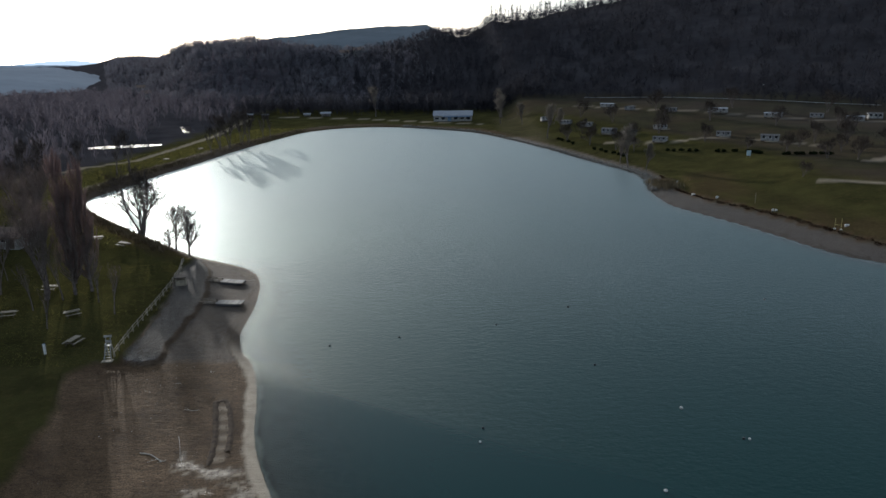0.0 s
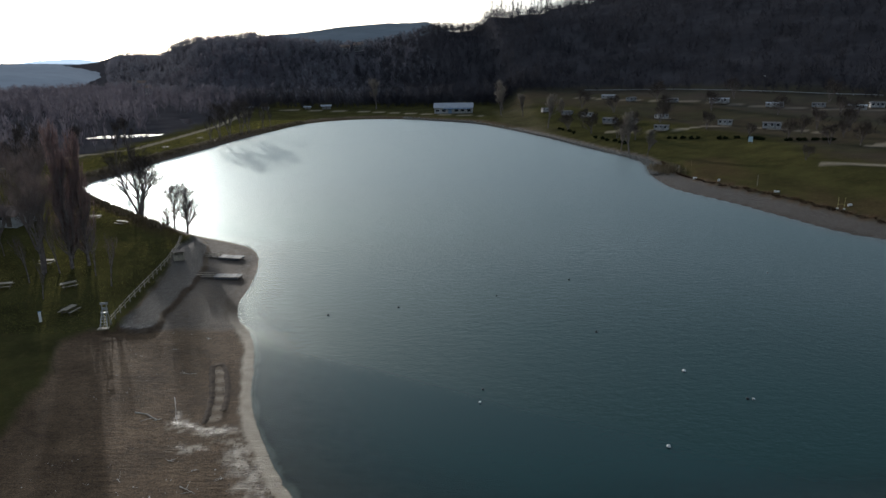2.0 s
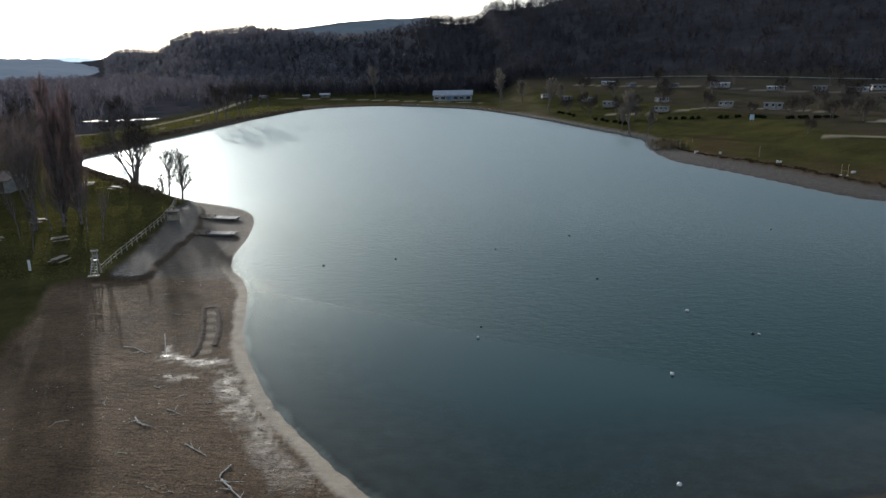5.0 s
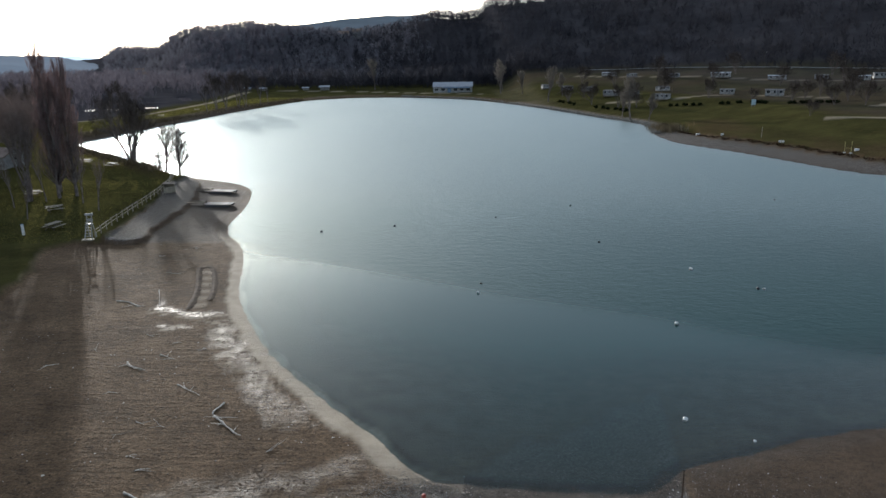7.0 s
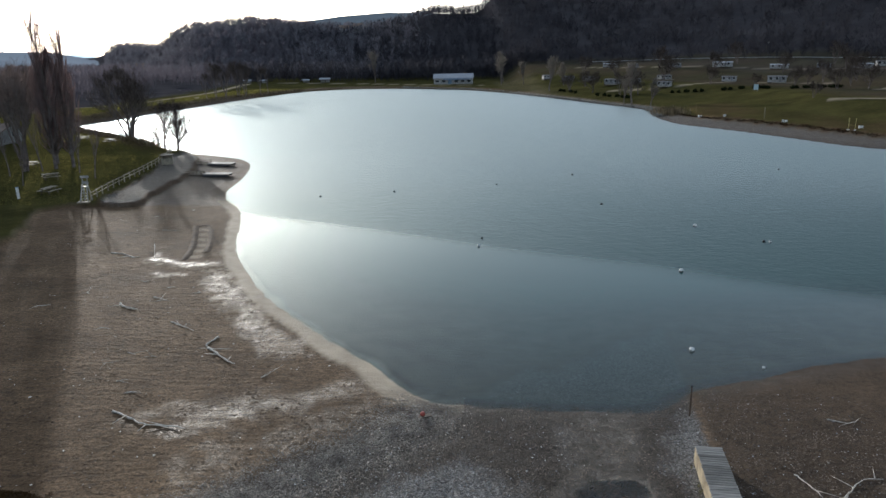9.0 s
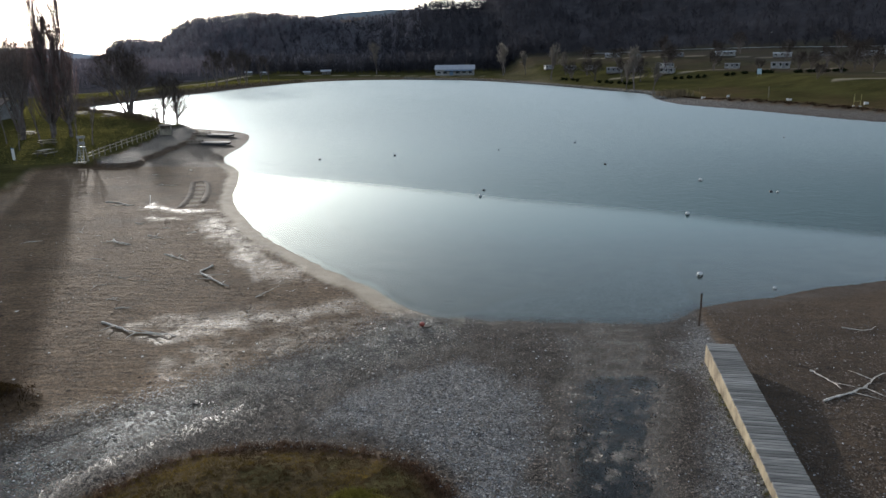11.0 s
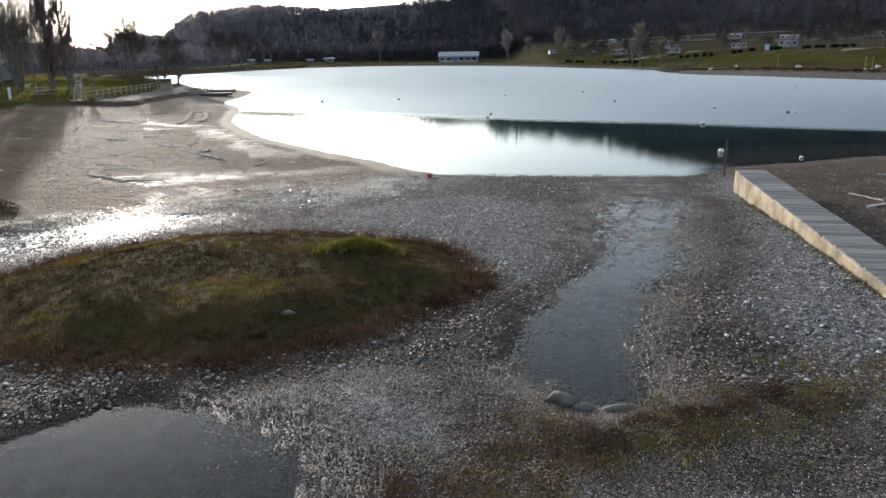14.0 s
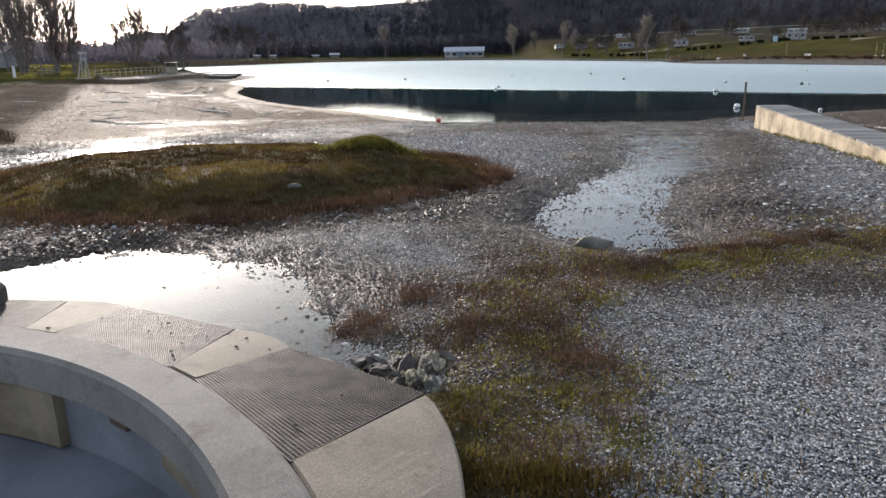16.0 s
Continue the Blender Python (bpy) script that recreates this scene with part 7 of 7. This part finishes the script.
def kiosk():
    ob = thing("kiosk", at(-40.6, 101.5, 10) @ Matrix.Scale(0.8, 4), "small weathered whitish beach kiosk at the end of the fence", "kiosk")
    for sx in (-0.9, 0.9):
        part("side_panel", Geo().box((sx, 0, 0.85), (0.10, 1.1, 1.7), 0, 0.02), M_TIMBER, ob)
    part("counter", Geo().box((0, -0.45, 0.55), (1.7, 0.12, 1.1), 0, 0.02), M_TIMBER, ob)
    part("back_panel", Geo().box((0, 0.5, 0.85), (1.7, 0.08, 1.7), 0, 0.02), M_TIMBER, ob)
    part("roof", Geo().box((0, 0, 1.78), (2.3, 1.7, 0.10), 0, 0.03, rx=4), M_DARKTIMBER, ob, "dark wooden roof")
    part("top_pole", Geo().tube([(0.1, 0, 1.8), (0.45, 0, 2.5)], 0.04, 6), M_DARKTIMBER, ob)


kiosk()


def pontoon(x, y, rz, sag):
    ob = thing("pontoon", at(x, y, rz) @ Matrix.Diagonal((1.0, 1.0, 0.62, 1.0)), "stranded swimming pontoon with pale deck boards and a rail", "pontoon", "pontoons")
    for k in range(11):
        part("deck_board", Geo().box((-1.75 + 0.35 * k, 0, 0.62), (0.33, 1.7, 0.06), 0, 0.01), M_PLANK, ob)
    for sy in (-0.72, 0.72):
        part("beam", Geo().box((0, sy, 0.50), (3.8, 0.14, 0.18), 0, 0.015), M_DARKTIMBER, ob)
        part("float", Geo().tube([(-1.7, sy, 0.24), (1.7, sy, 0.24)], 0.22, 10), M_DARKBUOY, ob)
    for sx in (-4.3, -3.2, -2.1):
        part("rail_post", Geo().box((sx, -0.5, 0.50), (0.10, 0.10, 1.1), 0, 0.01), M_DARKTIMBER, ob)
        part("rail_post", Geo().box((sx, 0.5, 0.50), (0.10, 0.10, 1.1), 0, 0.01), M_DARKTIMBER, ob)
    for sy in (-0.5, 0.5):
        for h in (0.55, 0.98):
            part("rail", Geo().box((-3.2, sy, h), (2.4, 0.07, 0.10), 0, 0.01), M_TIMBER, ob)
    part("gangway", Geo().box((-3.2, 0, 0.32), (2.3, 0.9, 0.08), 0, 0.01), M_DARKTIMBER, ob)
    return ob


pontoon(-33.4, 104.0, -14, 0)
pontoon(-31.0, 94.2, -5, 0)


def picnic_table(m, label):
    ob = thing("picnic_table", m, label, "table", "picnic tables")
    for k in range(5):
        part("tabletop_board", Geo().box((0, -0.34 + 0.17 * k, 0.76), (2.0, 0.155, 0.045), 0, 0.008), M_TIMBER, ob)
    for sy in (-0.75, 0.75):
        for k in range(2):
            part("seat_board", Geo().box((0, sy - 0.07 + 0.14 * k, 0.46), (2.0, 0.13, 0.045), 0, 0.008), M_TIMBER, ob)
    for sx in (-0.7, 0.7):
        part("seat_beam", Geo().box((sx, 0, 0.41), (0.07, 1.7, 0.09), 0, 0.008), M_DARKTIMBER, ob)
        for sy in (-1, 1):
            part("leg", Geo().tube([(sx, sy * 0.62, -0.08), (sx, sy * 0.2, 0.74)], 0.05, 4), M_DARKTIMBER, ob)
    return ob


table = picnic_table(at(-65.4, 126.4, 12), "pale wooden picnic table with benches on the lawn")
for x, y, rz in ((-58.5, 122.0, -25), (-59.5, 99.0, 5), (-58.9, 87.6, 15), (-50.5, 88.0, 40), (-45.5, 78.5, 80), (-88.8, 142.2, 60)):
    copy_thing(table, at(x, y, rz))
for x, y in ((-88.5, 236.0), (-86.0, 264.0)):
    copy_thing(table, at(x - 6, y, 30))


def bollard(x, y, label):
    ob = thing("bollard", at(x, y, 10), label, "bollard")
    part("shaft", Geo().box((0, 0, 0.6), (0.28, 0.16, 1.3), 0, 0.03), M_PAINTWHITE, ob)
    part("cap", Geo().box((0, 0, 1.27), (0.32, 0.2, 0.06), 0, 0.02), M_BLUE, ob)


bollard(-47.4, 75.6, "white marker post with a blue cap on the lawn")


# ---- buildings ----
def gable_roof(g, lx, ly, z0, z1, over=0.4, thick=0.16):
    """Two sloping slabs along x."""
    hx, hy = lx / 2 + over, ly / 2 + over
    k = (z1 - z0) / (ly / 2)
    ze = z0 - k * over
    for s in (-1, 1):
        vs = [(-hx, s * hy, ze), (hx, s * hy, ze), (hx, 0, z1), (-hx, 0, z1)]
        vs += [(a, b, c + thick) for a, b, c in vs]
        g.add(vs, [(0, 1, 2, 3), (4, 7, 6, 5), (0, 4, 5, 1), (1, 5, 6, 2), (2, 6, 7, 3), (3, 7, 4, 0)])
    return g


def gable_body(lx, ly, z0, z1, base=-0.4):
    hx, hy = lx / 2, ly / 2
    vs = []
    for x in (-hx, hx):
        vs += [(x, -hy, base), (x, hy, base), (x, hy, z0), (x, 0, z1), (x, -hy, z0)]
    return Geo().add(vs, [(4, 3, 2, 1, 0), (5, 6, 7, 8, 9), (0, 1, 6, 5), (1, 2, 7, 6), (2, 3, 8, 7), (3, 4, 9, 8), (4, 0, 5, 9)])


def window(parent, x, y, z, w, h, rz=0, name="window"):
    """A framed pane on a wall that faces -y when rz is 0."""
    t = Matrix.Rotation(radians(rz), 3, "Z")
    o = Vector((x, y, z))
    fr = part(name, Geo().box(o, (w + 0.12, 0.06, h + 0.12), rz, 0.01), M_PAINTWHITE, parent)
    part("pane", Geo().box(o + t @ Vector((0, -0.035, 0)), (w, 0.02, h), rz), M_GLASS, fr, "dark reflecting glass")
    return fr


def mobile_home(m, lx, label, wall=M_WHITE, roof=M_DARKROOF, deck=True):
    ob = thing("mobile_home", m @ Matrix.Scale(0.85, 4), label, "mobile home", "mobile homes")
    ly, z0, z1 = 3.6, 2.3, 2.7
    part("body", gable_body(lx, ly, z0, z1, 0.35), wall, ob)
    part("roof", gable_roof(Geo(), lx, ly, z0, z1, 0.25, 0.10), roof, ob)
    part("skirt", Geo().box((0, 0, 0.1), (lx - 0.1, ly - 0.1, 0.9), 0), M_DARKTIMBER, ob)
    for k in range(3):
        window(ob, -lx / 2 + lx * (k + 0.5) / 3, -ly / 2 - 0.02, 1.75, 1.1 if k != 1 else 0.8, 0.9)
    window(ob, -lx / 2 - 0.02, 0.4, 1.75, 1.2, 0.9, -90)
    window(ob, lx / 2 + 0.02, 0.2, 1.75, 1.0, 0.9, 90)
    part("door", Geo().box((lx * 0.17, -ly / 2 - 0.03, 1.35), (0.85, 0.06, 1.95), 0, 0.01), M_GREYCLAD, ob)
    if deck:
        part("deck", Geo().box((lx * 0.1, -ly / 2 - 1.4, 0.22), (lx * 0.7, 2.7, 0.14), 0, 0.02), M_TIMBER, ob)
        for sx in (-0.24, 0.1, 0.44):
            part("deck_post", Geo().box((lx * sx, -ly / 2 - 2.6, 0.55), (0.1, 0.1, 1.1), 0), M_TIMBER, ob)
        part("deck_rail", Geo().box((lx * 0.1, -ly / 2 - 2.6, 1.08), (lx * 0.7, 0.06, 0.09), 0), M_TIMBER, ob)
    return ob


home = mobile_home(at(109.7, 230.9, -26), 6.6, "white mobile home with dark roof on the campsite lawn", M_WHITE, M_DARKROOF)
for x, y, rz in ((100.3, 246.3, -24), (77.5, 245.0, -30), (86.4, 274.3, 20), (62.2, 297.8, -30)):
    copy_thing(home, at(x, y, rz) @ Matrix.Scale(0.85, 4))
grey = mobile_home(at(66.8, 275.8, -35), 6.4, "grey mobile home with a timber deck on the campsite", M_GREYCLAD, M_DARKROOF)
for x, y, rz in ((55.9, 311.3, -35), (102.6, 311.6, -30), (88.5, 327.5, 40), (148.0, 274.7, -35), (72.7, 267.1, 30)):
    copy_thing(grey, at(x, y, rz) @ Matrix.Scale(0.85, 4))
long_home = mobile_home(at(119.2, 301.0, -30), 9.0, "long white mobile home on the upper terrace", M_WHITE, M_ROOF)
for x, y, rz in ((134.6, 282.8, -34), (154.9, 260.9, -34), (82.2, 345.6, -30)):
    copy_thing(long_home, at(x, y, rz) @ Matrix.Scale(0.85, 4))
small = mobile_home(at(163.0, 262.0, -20), 5.5, "small white holiday cabin on the upper terrace", M_WHITE, M_DARKROOF, deck=False)
for x, y, rz in ((49.0, 328.0, 10),):
    copy_thing(small, at(x, y, rz) @ Matrix.Scale(0.85, 4))


def hall():
    ob = thing("lakeside_hall", at(6.5, 373.0, -4), "long white hall with a pale metal roof by the far shore", "building")
    lx, ly = 20.0, 9.0
    part("wall", gable_body(lx, ly, 3.0, 5.0), M_WHITE, ob)
    part("roof", gable_roof(Geo(), lx, ly, 3.0, 5.0, 0.5, 0.2), M_ROOF, ob, "pale grey-blue metal roof")
    for k in range(6):
        window(ob, -8.3 + 3.3 * k, -ly / 2 - 0.03, 1.5, 2.0, 1.3 if k % 2 else 1.0)
    part("door", Geo().box((-1.7, -ly / 2 - 0.05, 1.05), (1.8, 0.08, 2.1), 0, 0.01), M_BLUE, ob)
    part("awning", Geo().box((2.0, -ly / 2 - 1.0, 2.5), (14.0, 2.0, 0.12), 0, 0.02, rx=8), M_BLUE, ob, "blue-grey awning")
    part("chimney", Geo().box((6.0, 1.0, 5.0), (0.7, 0.7, 1.3), 0, 0.03), M_STONEWALL, ob)


hall()


def lawn_house():
    ob = thing("shelter_building", at(-83.0, 124.0, -6), "low whitish building with a weathered tile roof behind the lawn", "building")
    lx, ly = 13.0, 5.5
    part("wall", gable_body(lx, ly, 2.2, 3.3), M_WHITE, ob)
    part("roof", gable_roof(Geo(), lx, ly, 2.2, 3.3, 0.6, 0.16), M_TILEROOF, ob)
    for k in range(3):
        window(ob, -3.6 + 3.6 * k, -ly / 2 - 0.02, 1.6, 0.9, 0.7)
    window(ob, lx / 2 + 0.02, 0.6, 1.6, 1.0, 0.8, 90)
    part("door", Geo().box((5.2, -ly / 2 - 0.03, 1.05), (0.95, 0.07, 2.1), 0, 0.01), M_DARKTIMBER, ob)


lawn_house()


def open_shelter(m, label):
    ob = thing("open_shelter", m @ Matrix.Scale(0.7, 4), label, "shelter", "open shelters")
    part("roof", gable_roof(Geo(), 8.0, 5.0, 2.6, 3.7, 0.4, 0.14), M_ROOF, ob, "sunlit pale metal roof")
    for sx in (-3.7, 0, 3.7):
        for sy in (-2.3, 2.3):
            part("post", Geo().box((sx, sy, 1.2), (0.18, 0.18, 3.0), 0, 0.02), M_DARKTIMBER, ob)
    part("back_wall", Geo().box((0, 2.35, 1.1), (7.4, 0.12, 2.4), 0, 0.02), M_WHITE, ob)
    return ob


shed = open_shelter(at(-66.5, 405.0, 6), "open shelter with a pale sunlit roof beyond the far shore")
for x, y in ((-77.5, 406.0), (-101.0, 402.0), (-110.5, 404.0)):
    copy_thing(shed, at(x, y, 6) @ Matrix.Scale(0.7, 4))


def hill_house(x, y, rz, label):
    ob = thing("hill_house", at(x, y, rz, -1.5) @ Matrix.Scale(0.7, 4), label, "house", "houses on the hill")
    part("wall", gable_body(11.0, 8.0, 5.0, 8.0, -3.0), M_WHITE, ob)
    part("roof", gable_roof(Geo(), 11.0, 8.0, 5.0, 8.0, 0.5, 0.2), M_TILEROOF, ob)
    for fz in (1.6, 4.0):
        for k in range(3):
            window(ob, -3.6 + 3.6 * k, -4.03, fz, 1.1, 1.3)
    return ob


for az, r, rz in ((-7.6, 600, 10), (-6.5, 606, -15), (-10.3, 640, 20), (-22.6, 640, 30), (-22.9, 720, 5)):
    hill_house(r * math.sin(radians(az)), r * math.cos(radians(az)), rz, "whitish house with a tile roof among the trees")


# ---- east bank: hedge, blocks, posts, sign ----
def bush(x, y, seed, s):
    rng = np.random.RandomState(seed)
    n = 170
    d = rng.normal(0, 1, (n, 3))
    d /= np.linalg.norm(d, axis=1)[:, None]
    p = d * rng.uniform(0.55, 1.0, (n, 1)) * np.array((s[0], s[1], s[2])) / 2 + np.array((0, 0, s[2] * 0.5))
    g = Geo()
    for q, e in zip(p, rng.normal(0, 0.16, (n, 3, 3))):
        g.add([q + e[0], q + e[1], q + e[2]], [(0, 1, 2)])
    g.lump((0, 0, s[2] * 0.35), (s[0] * 0.36, s[1] * 0.36, s[2] * 0.4), seed, 0.3, 1)
    return g


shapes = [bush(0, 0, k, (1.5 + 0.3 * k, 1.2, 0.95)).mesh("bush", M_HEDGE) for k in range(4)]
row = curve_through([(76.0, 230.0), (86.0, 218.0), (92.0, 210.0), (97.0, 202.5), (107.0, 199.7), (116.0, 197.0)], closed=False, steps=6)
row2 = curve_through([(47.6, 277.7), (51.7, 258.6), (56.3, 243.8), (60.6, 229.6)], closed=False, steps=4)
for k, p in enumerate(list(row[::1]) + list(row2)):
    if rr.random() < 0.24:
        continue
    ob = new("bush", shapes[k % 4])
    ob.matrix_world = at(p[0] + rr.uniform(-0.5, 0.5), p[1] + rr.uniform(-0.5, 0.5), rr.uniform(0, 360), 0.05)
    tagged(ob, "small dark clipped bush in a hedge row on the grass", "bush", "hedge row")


def block(x, y, rz):
    ob = thing("white_block", at(x, y, rz), "pair of white marker blocks on the grass bank", "block", "white blocks")
    part("block", Geo().box((-0.3, 0, 0.2), (0.45, 0.35, 0.5), 0, 0.04), M_PAINTWHITE, ob)
    part("block", Geo().box((0.32, 0.1, 0.18), (0.4, 0.3, 0.42), 15, 0.04), M_PAINTWHITE, ob)


for x, y, rz in ((61.6, 165.9, 10), (64.5, 158.5, 40), (71.0, 143.8, -20), (78.0, 128.8, 15), (63.7, 184.0, 60)):
    block(x, y, rz)


def net_posts():
    ob = thing("volleyball_posts", at(75.5, 127.5, -40), "pair of yellowish posts standing on the grass bank", "posts")
    for sx in (-0.55, 0.55):
        part("post", Geo().tube([(sx, 0, -0.2), (sx, 0, 2.2)], 0.03, 8), M_YELLOW, ob)
        part("foot", Geo().box((sx, 0, 0.05), (0.4, 0.4, 0.14), 0, 0.03), M_PAINTWHITE, ob)
    part("crossbar", Geo().tube([(-0.55, 0, 0.9), (0.55, 0, 0.9)], 0.02, 6), M_YELLOW, ob)


net_posts()
ob = thing("pole", at(70.0, 151.0), "thin pale pole standing on the grass bank", "pole")
part("shaft", Geo().tube([(0, 0, -0.2), (0, 0, 2.4)], [0.06, 0.05], 8), M_TIMBER, ob)
ob = thing("info_sign", at(90.2, 201.9, -26), "pale blue information panel on two legs on the slope", "sign")
for sx in (-0.4, 0.4):
    part("leg", Geo().box((sx, 0.04, 0.5), (0.08, 0.08, 1.4), 0), M_GREYCLAD, ob)
part("panel", Geo().box((0, 0, 1.35), (1.2, 0.06, 1.5), 0, 0.02), M_PALEBLUE, ob)
ob = thing("street_lamp", at(150.0, 330.0), "slim street lamp by the road at the foot of the hill", "street lamp")
part("pole", Geo().tube([(0, 0, -0.3), (0, 0, 6.0), (0.5, 0, 6.5)], [0.10, 0.07, 0.05], 8), M_STEEL, ob)
part("lamp_head", Geo().box((0.8, 0, 6.5), (0.7, 0.28, 0.14), 0, 0.04), M_PAINTWHITE, ob)


def guardrail(line):
    c = curve_through(line, closed=False, steps=6)
    zs = height(c[:, 0], c[:, 1])
    o = Vector((c[0][0], c[0][1], float(zs[0])))
    ob = thing("guardrail", pose(o.x, o.y, o.z), "pale steel guardrail along the road below the woods", "guardrail")
    p = [Vector((a[0], a[1], float(z))) - o for a, z in zip(c, zs)]
    for a, b in zip(p, p[1:]):
        part("rail", Geo().tube([a + Vector((0, 0, 0.65)), b + Vector((0, 0, 0.65))], 0.13, 4), M_STEELRAIL, ob)
        part("post", Geo().box(a + Vector((0, 0, 0.3)), (0.12, 0.12, 0.9), 0, 0.01), M_STEELRAIL, ob)


guardrail([(80.0, 392.0), (109.0, 371.0), (131.0, 348.0), (148.0, 325.5), (164.0, 306.0), (181.0, 288.0)])
